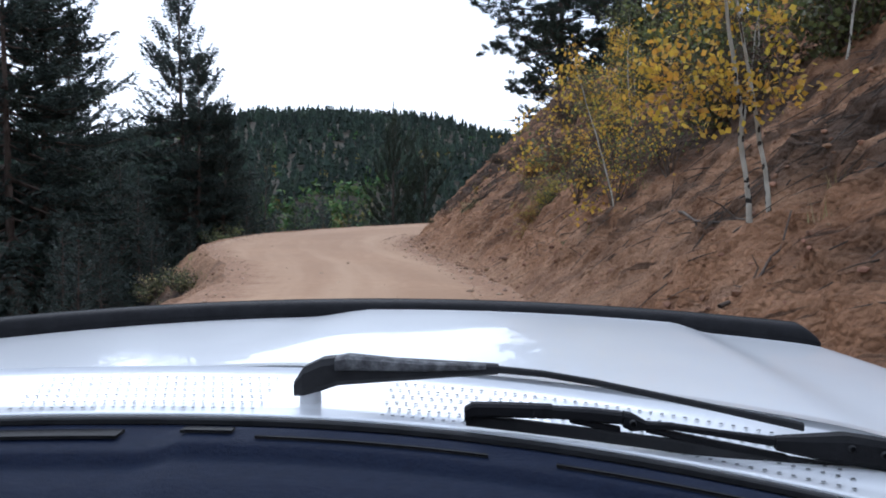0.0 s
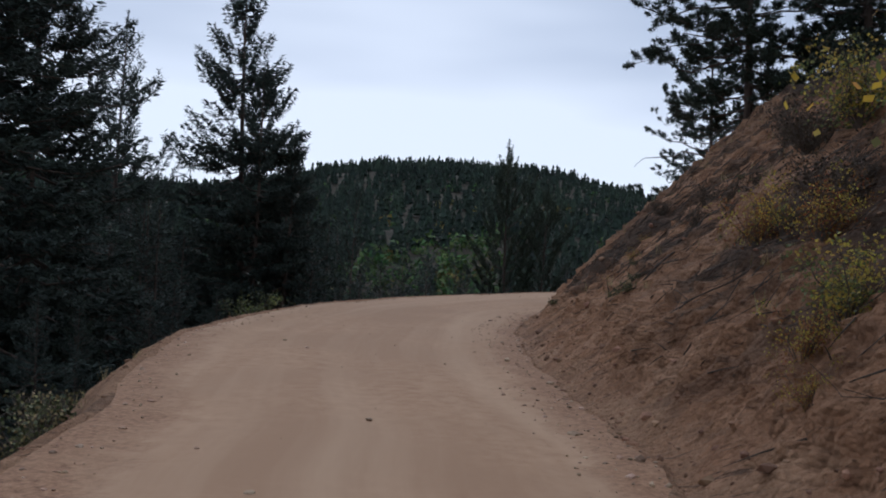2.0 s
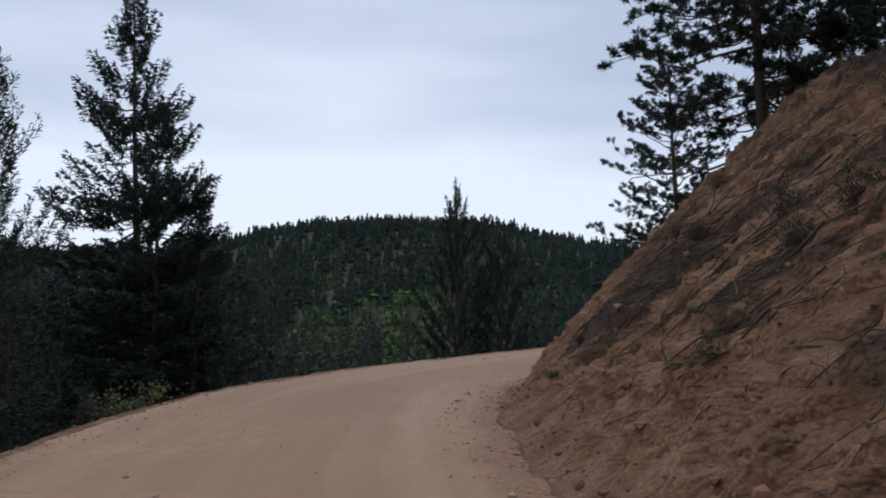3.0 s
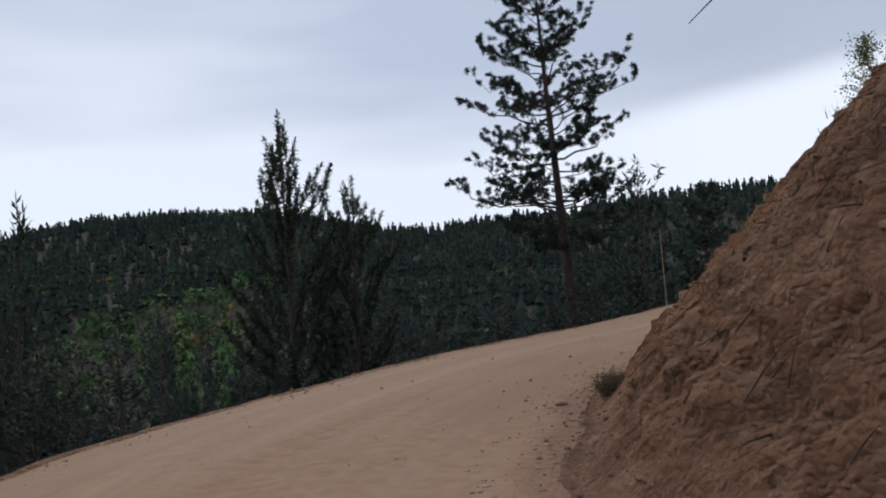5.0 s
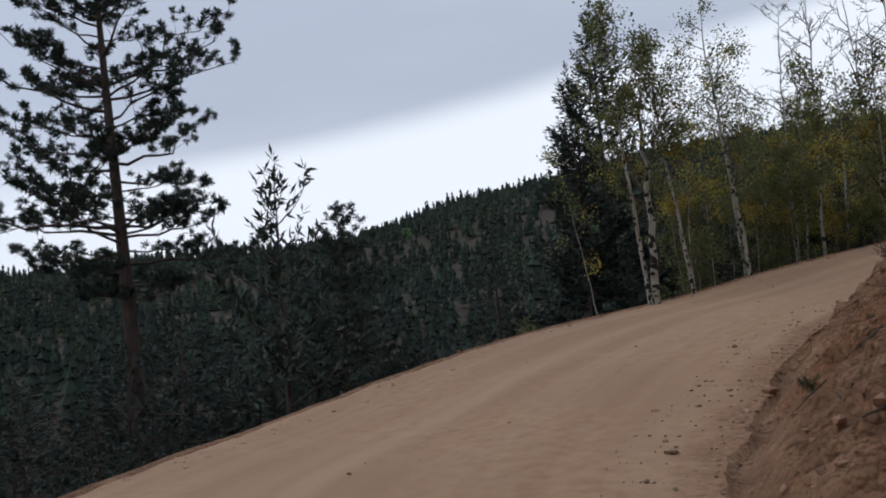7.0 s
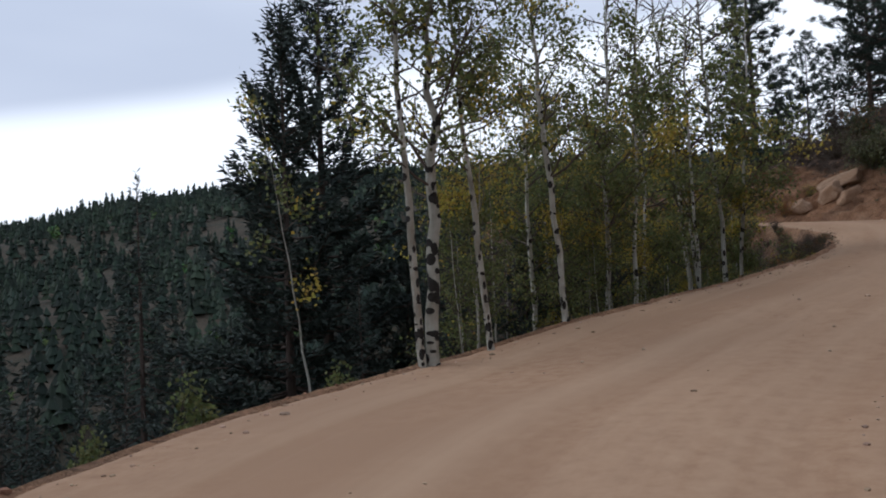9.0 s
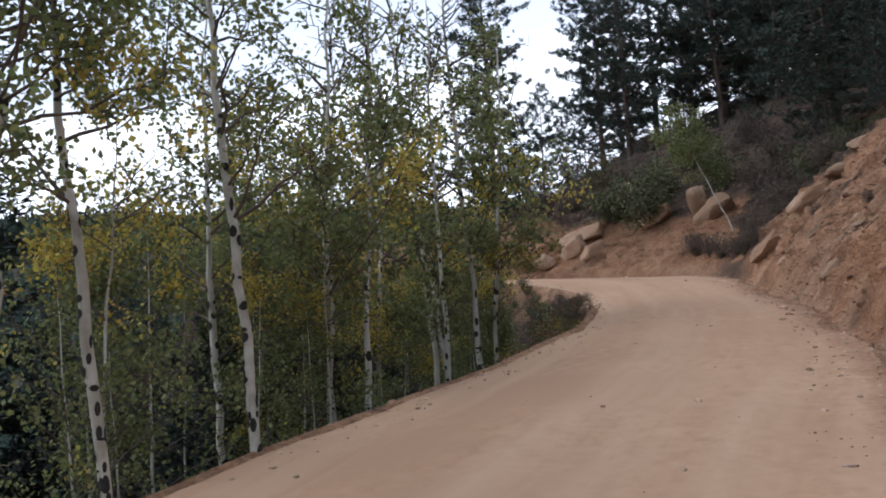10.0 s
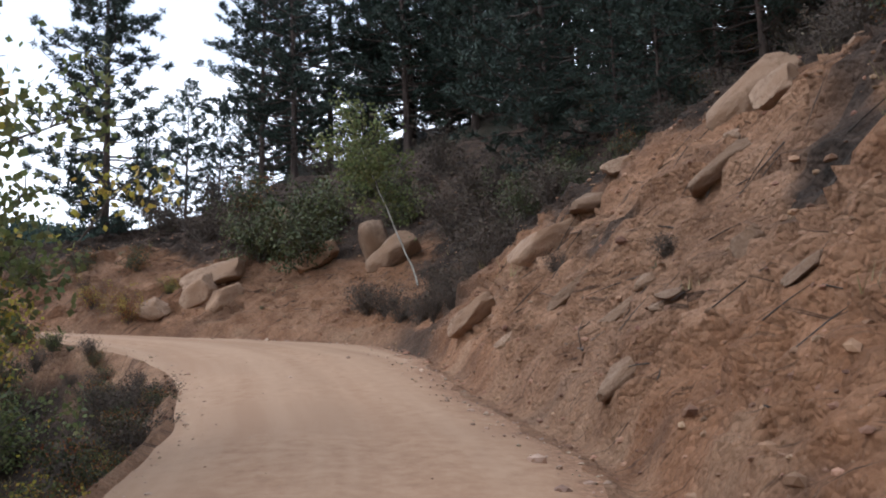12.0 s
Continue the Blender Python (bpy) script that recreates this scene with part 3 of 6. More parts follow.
shelf2 = (1 - lay2 % 1.0) * step(-0.05, 0.2, waves(along, bz, 0.9, 49, 3))
rocky = (0.35 + 0.65 * step(10, 20, BR[:, 2]))[:, None]
push = on_face * (0.18 * gully + 0.10 * np.abs(ledge) + 0.09 * clods - 0.17 * np.exp(-(furrow / 0.035) ** 2) + 0.17 * bits + (0.24 * shelf + 0.13 * shelf2) * rocky)
bx, by, bz = bx - bright[:, None, 0] * push * 0.7, by - bright[:, None, 1] * push * 0.7, bz + push * 0.6
bz[:, -4:] -= np.array([0.05, 0.2, 0.5, 1.2])[None]
ditch = step(8, 16, BR[:, 2])[:, None] * (0.8 + 0.7 * waves(along, across0, 0.5, 47, 3))
bz = bz - ditch * 0.13 * np.exp(-((across0 - 0.30) / 0.14) ** 2) + ditch * 0.10 * np.exp(-((across0 - 0.55) / 0.12) ** 2)
bz[:, 0] = BR[:, 4] - 0.05
bank = mesh_object("cut_bank", np.stack([bx, by, bz], -1).reshape(-1, 3), grid_faces(len(BR), len(bv))[:, ::-1], M_BANK, smooth=True)
give_uv(bank, along, np.repeat(bv[None], len(BR), 0) * 1.35)
crest = (0.2 + ROAD[bk, 6] / ROAD[bk, 5])[:, None]
across = np.repeat(bv[None], len(BR), 0)
wander = waves(along, across, 0.6, 36, 5) * 1.8 + waves(along, across, 3.0, 39, 3) * 0.5


swing = across + 1.4 * waves(along, across, 0.35, 44, 4)
slide = step(1.7, 2.4, swing) * (1 - step(3.3, 4.2, swing)) * step(-0.10, 0.06, waves(along + 0.8 * bz, (along - bz) * 0.3, 0.75, 40, 5))
clumps = step(0.10, 0.2, waves(along + 0.8 * bz, (along - bz) * 0.3, 1.1, 45, 5)) * step(0.9, 1.6, across)
debris = np.maximum(slide, 0.8 * clumps) * (1 - step(33, 42, BR[:, 3]))[:, None]
gulch = np.exp(-((BR[:, 2] - 39.5) / 1.6) ** 4)[:, None] * step(-0.25, 0.05, waves(along, across, 1.2, 46, 4) + 0.12)
# past x 37 the whole face turns a quarter towards the darker colour
give_value(bank, "cover", np.maximum(np.maximum(step(-0.25, 0.45, across - crest + 0.25 + 0.6 * (step(16, 22, BR[:, 2]) * (1 - step(33, 38, BR[:, 2])))[:, None] + wander), np.maximum(0.9 * debris, 0.85 * gulch)), 0.25 * step(37, 43, BR[:, 2])[:, None]))
give_value(bank, "orange", np.maximum(0.5, np.maximum(step(38.0, 43.0, BR[:, 3]), step(8, 14, BR[:, 2])))[:, None] * step(-0.5, 0.1, waves(along, bz, 0.25, 37, 3)))
give_value(bank, "spoil", 1 - step(0.1, 0.6, across + waves(along, across, 1.5, 38, 4) * 0.9))
tagged(bank, "steep reddish brown earth bank cut beside the road", "bank", kind="structure")


# ---------- trees ----------
def unit(a):
    return a / (np.linalg.norm(a, axis=-1, keepdims=True) + 1e-9)


class Blades:
    """Many small leaf or needle blades, gathered into one mesh."""

    def __init__(self):
        self.v, self.m = [], []

    def add(self, p, d, width, rnd, slot=0):
        """Diamonds from places p along d, each turned at random about its length."""
        side = unit(np.cross(d, rnd.normal(size=d.shape)))
        w = side * np.reshape(width, (-1, 1))
        self.v.append(np.stack([p, p + d * 0.45 + w, p + d, p + d * 0.45 - w], 1).reshape(-1, 3))
        self.m.append(np.full(len(p), slot) if np.isscalar(slot) else slot)

    def make(self, name, mats, parent):
        v = np.concatenate(self.v)
        f = np.arange(len(v)).reshape(-1, 4)
        ob = mesh_object(name, v, f, mats, parent)
        ob.data.polygons.foreach_set("material_index", np.concatenate(self.m).astype(np.int32))
        return ob


class Wood:
    """Tapered limbs, gathered into one mesh."""

    def __init__(self):
        self.v, self.f = [], []

    def limb(self, pts, radii, sides=6):
        pts = np.asarray(pts, float)
        t = unit(np.gradient(pts, axis=0))
        ref = np.array([0.0, 0, 1]) if abs(t[0, 2]) < 0.8 else np.array([1.0, 0, 0])
        a = unit(np.cross(t, ref))
        b = np.cross(t, a)
        ang = np.linspace(0, 2 * math.pi, sides, endpoint=False)
        ring = pts[:, None] + (a[:, None] * np.cos(ang)[None, :, None] + b[:, None] * np.sin(ang)[None, :, None]) * np.reshape(radii, (-1, 1, 1))
        base = len(self.v)
        self.v.extend(ring.reshape(-1, 3))
        for i in range(len(pts) - 1):
            for j in range(sides):
                k = (j + 1) % sides
                self.f.append((base + i * sides + j, base + i * sides + k, base + (i + 1) * sides + k, base + (i + 1) * sides + j))

    def make(self, name, mat, parent):
        return mesh_object(name, self.v, self.f, mat, parent, smooth=True)


def bent_trunk(rnd, height, radius, bend, n=12, flare=1.35):
    t = np.linspace(0, 1, n)
    a, b = rnd.uniform(0, 6.28, 2)
    pts = np.stack([bend * np.sin(t * 3.1 + a) - bend * math.sin(a), bend * np.cos(t * 2.6 + b) - bend * math.cos(b), t * height - 0.4 * (t == 0)], 1)
    r = radius * (1 - t * 0.93)
    r[0] *= flare
    return t, pts, r


def limbed(name, label, category, height, seed, reach, limbs, bare=0.1, rise=(-0.1, 0.5), tip=0.3, sag=0.0, step_m=0.28, fan=0.5, style="tuft", mat=None, lean=(0, 0), rough=0.2, needles=24, size=0.2, girth=0.0085, dead=0.0, order=1.15, bunch=0.0, wild=0.03, blade=0.024):
    """A conifer limb by limb. reach: half widths from the lowest limb to the top; rise: slope of the lowest and the highest limbs;
    tip: how far the ends turn up; style: tuft (round tufts at the twig ends), spray (flat needled twigs) or brush (thick needled shoots)."""
    rnd = np.random.RandomState(seed)
    root = tagged(new(name), label, category)
    wood, leaves = Wood(), Blades()
    t, pts, r = bent_trunk(rnd, height, girth * height + 0.03, 0.010 * height)
    pts = pts + np.stack([lean[0] * t, lean[1] * t, 0 * t], 1) * height
    wood.limb(pts, r, 9)
    az, twig_p, tuft_p, tuft_d = rnd.uniform(0, 6.28), [], [], []
    level = (np.arange(limbs) / limbs) ** order
    level = level if not bunch else level + bunch * np.sin(level * 37.0 + seed) / 37.0
    for u in level:
        az += 2.4 + rnd.normal() * 0.5
        z = height * (bare + (0.985 - bare) * u) + rnd.normal() * 0.1
        length = float(np.interp(u, np.linspace(0, 1, len(reach)), reach)) * rnd.uniform(1 - 2.2 * rough, 1 + rough)
        start = np.array([np.interp(z / height, t, pts[:, k]) for k in range(3)])
        out, side = np.array([math.cos(az), math.sin(az), 0]), np.array([-math.sin(az), math.cos(az), 0])
        lift = rise[0] + (rise[1] - rise[0]) * u + rnd.normal() * 0.09
        q = np.linspace(0, 1, 8)[:, None]
        line = start + out * q * length + np.array([0, 0, 1]) * (lift * q - sag * q * (1 - q) * 2 + tip * q ** 2.6) * length + (side * rnd.normal() * 0.10 * q * q + rnd.normal(size=(8, 3)) * wild * q) * length
        wood.limb(line, np.linspace(0.010 + 0.010 * length, 0.006, 8), 4)
        if u < dead:
            continue
        way = unit(np.gradient(line, axis=0))
        for w in np.arange(0.22 + 0.1 * rnd.rand(), 1.0, step_m / max(length, 0.3)):
            b, d0 = (np.array([np.interp(w, q[:, 0], c[:, k]) for k in range(3)]) for c in (line, way))
            sign = rnd.choice([-1, 1])
            d = unit(d0 * rnd.uniform(0.5, 1.0) + side * sign * rnd.uniform(0.5, 1.1) * fan * 1.6 + np.array([0, 0, rnd.normal() * 0.30 + 0.42 if style != "spray" else rnd.normal() * 0.15 - 0.08]))
            long_ = (0.16 + fan * 0.5 * length ** 0.8 * (1.08 - w)) * rnd.uniform(0.6, 1.25)
            e = b + d * long_ + np.array([0, 0, (0.10 if style == "tuft" else -0.05) * long_])
            wood.limb([b, e], [0.010, 0.004], 3)
            twig_p.append((b, e))
            tuft_p += [e, b + (e - b) * rnd.uniform(0.4, 0.8), e + rnd.normal(size=3) * [0.12, 0.12, 0.06]]
            tuft_d += [d, d, d]
        twig_p.append((line[3], line[5]))
        twig_p.append((line[5], line[7]))
        tuft_p.append(line[-1]), tuft_d.append(way[-1])
    twig_p.append((pts[-1] - [0, 0, 0.05 * height], pts[-1] + [0, 0, 0.15]))
    tuft_p.append(pts[-1]), tuft_d.append(np.array([0, 0, 1.0]))
    if style == "tuft":
        p, d = np.repeat(np.array(tuft_p), needles, 0), np.repeat(np.array(tuft_d), needles, 0)
        way = unit(rnd.normal(size=p.shape) * [1, 1, 0.8] + d * 0.8)
        leaves.add(p - d * rnd.uniform(0, 0.14, (len(p), 1)), way * size * rnd.uniform(0.7, 1.3, (len(p), 1)), blade * (0.7 + 0.6 * rnd.rand(len(p))), rnd)
    else:
        ends = np.array(twig_p)
        span = np.linalg.norm(ends[:, 1] - ends[:, 0], axis=1)
        which = rnd.choice(len(ends), int(span.sum() * needles), p=span / span.sum())
        at_ = rnd.rand(len(which), 1)
        p, d = ends[which, 0] * (1 - at_) + ends[which, 1] * at_ * 1.05, unit(ends[which, 1] - ends[which, 0])
        spread_ = (0.55, 0.55, 0.28) if style == "spray" else (0.75, 0.75, 0.75)
        way = unit(d * 0.9 + rnd.normal(size=p.shape) * spread_ + ([0, 0, -0.12] if style == "spray" else [0, 0, 0.1]))
        leaves.add(p, way * size * rnd.uniform(0.7, 1.35, (len(p), 1)), blade * (0.7 + 0.6 * rnd.rand(len(p))), rnd)
    wood.make("trunk", M_BARK, root)
    leaves.make("crown", [mat or M_PINE], root)
    return root


def aspen(name, label, height, radius, seed, crown_from=0.35, leaf=0.075, count=4200, yellow=0.25, spread=1.5, scars=True, lean=(0, 0), dead_top=0.0, limbs=None, gold=False, bunches=()):
    """Pale trunk with black scars, thin limbs and a loose crown of round leaves."""
    rnd = np.random.RandomState(seed)
    root = tagged(new(name), label, "aspen tree")
    wood, twigs, leaves = Wood(), Wood(), Blades()
    t, pts, r = bent_trunk(rnd, height, radius, 0.02 * height, 16, 1.25)
    pts = pts + np.stack([lean[0] * t, lean[1] * t, 0 * t], 1) * height + rnd.normal(size=pts.shape) * [0.45 * radius, 0.45 * radius, 0] * (t[:, None] > 0.05)
    r = radius * (1 - 0.9 * t ** 1.3) * (1 + 0.06 * rnd.normal(size=16))
    r[0] *= 1.25
    wood.limb(pts, r, 10)
    anchors = []
    limbs = limbs or int(16 + height * 2.2)
    for _ in range(limbs):
        q = crown_from + (1 - crown_from) * rnd.rand() ** 0.9
        b = np.array([np.interp(q, t, pts[:, k]) for k in range(3)])
        az = rnd.uniform(0, 6.28)
        length = spread * (1.15 - q) ** 0.6 * rnd.uniform(0.5, 1.25)
        out = np.array([math.cos(az), math.sin(az), rnd.uniform(0.25, 1.1)])
        s = np.linspace(0, 1, 6)[:, None]
        line = b + out * s * length + rnd.normal(size=(6, 3)) * 0.06 * length * s
        twigs.limb(line, np.linspace(min(0.022 * (1.1 - q) + 0.006, radius * 0.45), 0.003, 6), 4)
        for _ in range(5):
            w = rnd.uniform(0.3, 1)
            c = np.array([np.interp(w, s[:, 0], line[:, k]) for k in range(3)])
            e = c + unit(out + rnd.normal(size=3) * 0.8) * rnd.uniform(0.2, 0.5) * length
            twigs.limb([c, (c + e) / 2 + rnd.normal(size=3) * 0.03, e], [0.008, 0.006, 0.003], 3)
            if q < 1 - dead_top:
                anchors += [(c + e) / 2, e, e + rnd.normal(size=3) * 0.12]
    for middle, reach in bunches:
        middle, reach = np.array(middle), np.array(reach)
        q = min(0.9, max(0.2, (middle[2] - 0.35) / height))
        b = np.array([np.interp(q, t, pts[:, k]) for k in range(3)])
        twigs.limb([b, b * 0.5 + middle * 0.5 + [0, 0, 0.10], middle], [radius * 0.4, radius * 0.25, 0.003], 4)
        for _ in range(26):
            e = middle + rnd.normal(size=3) * reach
            c = b * 0.3 + middle * 0.7 + rnd.normal(size=3) * reach * 0.3
            twigs.limb([c, e], [0.005, 0.002], 3)
            anchors += [e, e + rnd.normal(size=3) * 0.06, e * 0.7 + c * 0.3]
    anchors = np.array(anchors)
    weight = rnd.rand(len(anchors)) ** 3.2
    pick = rnd.choice(len(anchors), count, p=weight / weight.sum())
    tone = (waves(anchors[:, 0], anchors[:, 2], 0.7, seed, 2) + rnd.normal(size=len(anchors)) * 0.04) > np.percentile(waves(anchors[:, 0], anchors[:, 2], 0.7, seed, 2), max(0, 100 * (1 - 0.75 * yellow))) if yellow > 0 else np.zeros(len(anchors), bool)
    p = anchors[pick] + rnd.normal(size=(count, 3)) * (0.10 if scars else 0.12)
    d = unit(rnd.normal(size=(count, 3)) + [0, 0, -0.3]) * leaf * rnd.uniform(0.7, 1.25, (count, 1))
    leaves.add(p, d, leaf * 0.58 * rnd.uniform(0.8, 1.2, count), rnd, tone[pick].astype(int))
    wood.make("trunk", M_ASPEN, root)
    tagged(twigs.make("limbwork", M_TWIG, root), kind="stuff")
    leaves.make("crown", [M_LEAF_G, M_LEAF_GOLD if gold else M_LEAF_Y], root)
    if scars:
        bits, faces = [], []
        for _ in range(int(height * 7 + radius * 700)):
            q = 0.005 + 0.75 * rnd.rand() ** 2.2
            c = np.array([np.interp(q, t, pts[:, k]) for k in range(3)])
            rr = np.interp(q, t, r) * 1.02
            az, half, tall = rnd.uniform(0, 6.28), rnd.uniform(0.25, 1.0), rnd.uniform(0.010, 0.06) * (0.5 + radius * 12)
            base = len(bits)
            for i in range(7):
                a = az + half * (i / 3 - 1)
                h = tall * math.sqrt(max(0.05, 1 - (i / 3 - 1) ** 2))
                x, y = c[0] + math.cos(a) * (rr + 0.004), c[1] + math.sin(a) * (rr + 0.004)
                bits += [(x, y, c[2] - h), (x, y, c[2] + h)]
            faces += [(base + 2 * i, base + 2 * i + 2, base + 2 * i + 3, base + 2 * i + 1) for i in range(6)]
        tagged(mesh_object("scarring", bits, faces, M_SCAR, root), kind="stuff")
    return root


def shrub(name, label, height, width, seed, mats, count=900, leaf=0.06, tone=0.3, stems=14, category="shrub"):
    rnd = np.random.RandomState(seed)
    root = tagged(new(name), label, category)
    twigs, leaves = Wood(), Blades()
    anchors = []
    for _ in range(stems):
        az, out = rnd.uniform(0, 6.28), width * 0.5 * rnd.uniform(0.2, 1)
        tip = np.array([math.cos(az) * out, math.sin(az) * out, height * rnd.uniform(0.55, 1)])
        s = np.linspace(0, 1, 5)[:, None]
        line = tip * np.array([1, 1, 0]) * s ** 1.3 + tip * np.array([0, 0, 1]) * s + rnd.normal(size=(5, 3)) * 0.05 * height * s - np.array([0, 0, 0.12])
        twigs.limb(line, np.linspace(0.008 + 0.006 * height, 0.003, 5), 4)
        for _ in range(6):
            w = rnd.uniform(0.35, 1)
            c = np.array([np.interp(w, s[:, 0], line[:, k]) for k in range(3)])
            e = c + rnd.normal(size=3) * 0.16 * height
            twigs.limb([c, e], [0.005, 0.002], 3)
            anchors += [c, e]
    anchors = np.array(anchors)
    weight = rnd.rand(len(anchors)) ** 2.5
    pick = rnd.choice(len(anchors), count, p=weight / weight.sum())
    p = anchors[pick] + rnd.normal(size=(count, 3)) * 0.07 * height
    p[:, 2] = np.maximum(p[:, 2], 0.02)
    d = unit(rnd.normal(size=(count, 3))) * leaf * rnd.uniform(0.7, 1.3, (count, 1))
    leaves.add(p, d, leaf * 0.42, rnd, (rnd.rand(len(anchors)) < tone).astype(int)[pick] if len(mats) > 1 else 0)
    tagged(twigs.make("stemwork", M_TWIG, root), kind="stuff")
    leaves.make("foliage", list(mats), root)
    return root


def stand(ob, x, y, turn=0.0, size=1.0, sink=0.0, z=None):
    """Move a freshly built thing to its place on the ground."""
    g = ground_at(x, y) if z is None else z
    ob.matrix_basis = pose(x, y, g - sink, 0, 0, turn) @ Matrix.Scale(size, 4)
    return ob


def again(ob, x, y, turn=0.0, size=1.0, sink=0.0, z=None, squash=1.0):
    g = ground_at(x, y) if z is None else z
    keep = Matrix.Diagonal((1 / ob.scale[0], 1 / ob.scale[1], 1 / ob.scale[2], 1))
    return copy_thing(ob, pose(x, y, g - sink, 0, 0, turn) @ Matrix.Diagonal((size, size, size * squash, 1)) @ keep)


# tall spruces below the road at the first bend
SPRUCE = "tall dark spruce with drooping needled branches below the road"
FIR = dict(rise=(-0.52, 0.02), tip=0.20, sag=0.06, step_m=0.16, fan=0.42, style="spray", mat=M_NEEDLE, rough=0.30, needles=88, size=0.21, girth=0.010, blade=0.026)
fir_a = stand(limbed("spruce_tree", SPRUCE, "conifer tree", 19.0, 1, (3.3, 3.9, 3.6, 3.2, 2.5, 1.8, 1.0, 0.2), 215, bare=0.06, lean=(-0.03, 0), bunch=0.5, **FIR), -13.6, 49.5, 0)
fir_b = stand(limbed("spruce_tree", SPRUCE, "conifer tree", 17.5, 2, (3.6, 4.6, 4.3, 3.6, 2.7, 1.7, 0.2), 195, bare=0.05, bunch=0.5, **FIR), -16.3, 37.6, 70)
stand(limbed("spruce_tree", "slender thin-branched spruce rising above dark conifers", "conifer tree", 17.0, 3, (3.4, 3.6, 3.1, 2.4, 1.6, 1.0, 0.2), 125, bare=0.08, **{**FIR, "rise": (-0.1, 0.7), "tip": 0.5, "needles": 60, "step_m": 0.17}), -22.3, 54.3, 0, 1.18)
tagged(fir_a, group="spruces below the bend"), tagged(fir_b, group="spruces below the bend")
# plainer spruces of the same kinds, for the crowd behind
mid_a = limbed("spruce_tree", "dark spruce in the crowd of trees below the road", "conifer tree", 18.0, 4, (3.2, 3.9, 3.5, 3.0, 2.3, 1.6, 0.9, 0.2), 120, bare=0.05, **{**FIR, "step_m": 0.26, "needles": 30, "size": 0.26, "blade": 0.034})
mid_b = limbed("spruce_tree", "dark spruce in the crowd of trees below the road", "conifer tree", 16.5, 5, (3.6, 4.1, 3.7, 3.0, 2.2, 1.4, 0.2), 110, bare=0.05, **{**FIR, "step_m": 0.26, "needles": 30, "size": 0.26, "blade": 0.034})
mid_c = limbed("spruce_tree", "slender dark spruce in the crowd of trees below the road", "conifer tree", 17.0, 6, (2.6, 2.9, 2.6, 2.1, 1.6, 1.0, 0.2), 115, bare=0.05, **{**FIR, "step_m": 0.26, "needles": 30, "size": 0.25, "blade": 0.034})
stand(mid_a, -19.5, 34.0, 140, 0.98), stand(mid_b, -21.5, 41.5, 210, 1.0), stand(mid_c, -13.3, 53.6, 100, 0.70)
for x, y, k, turn, size in [(-12.0, 57.0, mid_a, 200, 0.52), (-12.9, 47.9, fir_a, 290, (10.0 - ground_at(-12.9, 47.9)) / 19.0), (-12.0, 48.8, fir_a, 190, (7.3 - ground_at(-12.0, 48.8)) / 19.0), (-17.6, 30.0, mid_b, 300, 0.92), (-15.9, 33.8, fir_b, 300, 1.02), (-25.0, 46.0, mid_a, 20, 0.95),
                            (-15.2, 43.5, mid_b, 33, 0.50), (-17.8, 47.0, mid_a, 250, 0.55), (-18.5, 52.5, mid_b, 120, 0.6), (-13.2, 40.0, mid_c, 200, 0.42), (-28.0, 38.0, mid_b, 45, 1.05), (-19.0, 25.0, mid_a, 80, 0.85)]:
    again(k, x, y, turn, size)

# single pines in the valley
young = stand(limbed("young_pine", "young pine with upswept candle-like branch tips", "pine tree", 13.6, 11, (0.9, 1.1, 1.5, 1.9, 2.0, 1.6, 1.05, 0.25), 80, bare=0.05, rise=(0.05, 0.55), tip=0.50, step_m=0.50, fan=0.45, style="brush", rough=0.2, needles=270, size=0.16, blade=0.020, mat=M_YOUNG), -3.43, 62.2, 40, z=-5.3)
again(young, -1.45, 62.3, 130, 0.80, z=-4.6)
PINE = dict(rise=(-0.02, 0.55), tip=0.14, sag=0.04, step_m=0.22, fan=0.76, style="tuft", rough=0.26, needles=38, size=0.18, wild=0.06, blade=0.015)
stand(limbed("ponderosa_pine", "tall open-crowned ponderosa pine standing above the forest", "pine tree", 23.4, 16, (3.0, 4.5, 4.7, 4.3, 3.7, 3.4, 3.1, 2.7, 2.0, 0.6), 104, bare=0.42, bunch=0.6, **{**PINE, "girth": 0.0135}), 9.3, 72.5, 0, z=-5.2)
bank_pine = stand(limbed("ponderosa_pine", "dark pine standing on top of the cut bank", "pine tree", 14.0, 14, (2.8, 3.7, 3.8, 3.3, 2.6, 1.7, 0.3), 125, bare=0.03, dead=0.04, **{**PINE, "rise": (-0.25, 0.5), "tip": 0.10}), 5.2, 40.6, 0)
again(bank_pine, 8.0, 38.6, 70, 0.9)
again(bank_pine, 10.6, 42.5, 200, 1.1)


# ---------- forest in the valley and on the hills ----------
rnd = np.random.RandomState(77)
small_fir = limbed("spruce_tree", "dark young spruce among the trees of the valley", "conifer tree", 8.0, 21, (1.6, 1.8, 1.5, 1.1, 0.7, 0.1), 62, bare=0.03, **{**FIR, "rise": (-0.3, 0.5), "step_m": 0.24, "needles": 34, "size": 0.20, "blade": 0.026})
small_fir_b = limbed("spruce_tree", "dark young spruce among the trees of the valley", "conifer tree", 7.0, 22, (1.9, 2.1, 1.8, 1.3, 0.8, 0.1), 58, bare=0.03, **{**FIR, "rise": (-0.3, 0.5), "step_m": 0.24, "needles": 34, "size": 0.20, "blade": 0.026})
small_pine = limbed("pine_tree", "bushy young pine among the trees of the valley", "pine tree", 7.5, 23, (1.9, 2.0, 1.7, 1.2, 0.7, 0.2), 38, bare=0.06, rise=(0.1, 0.9), tip=0.4, step_m=0.45, fan=0.5, style="brush", needles=36, size=0.24, blade=0.034)
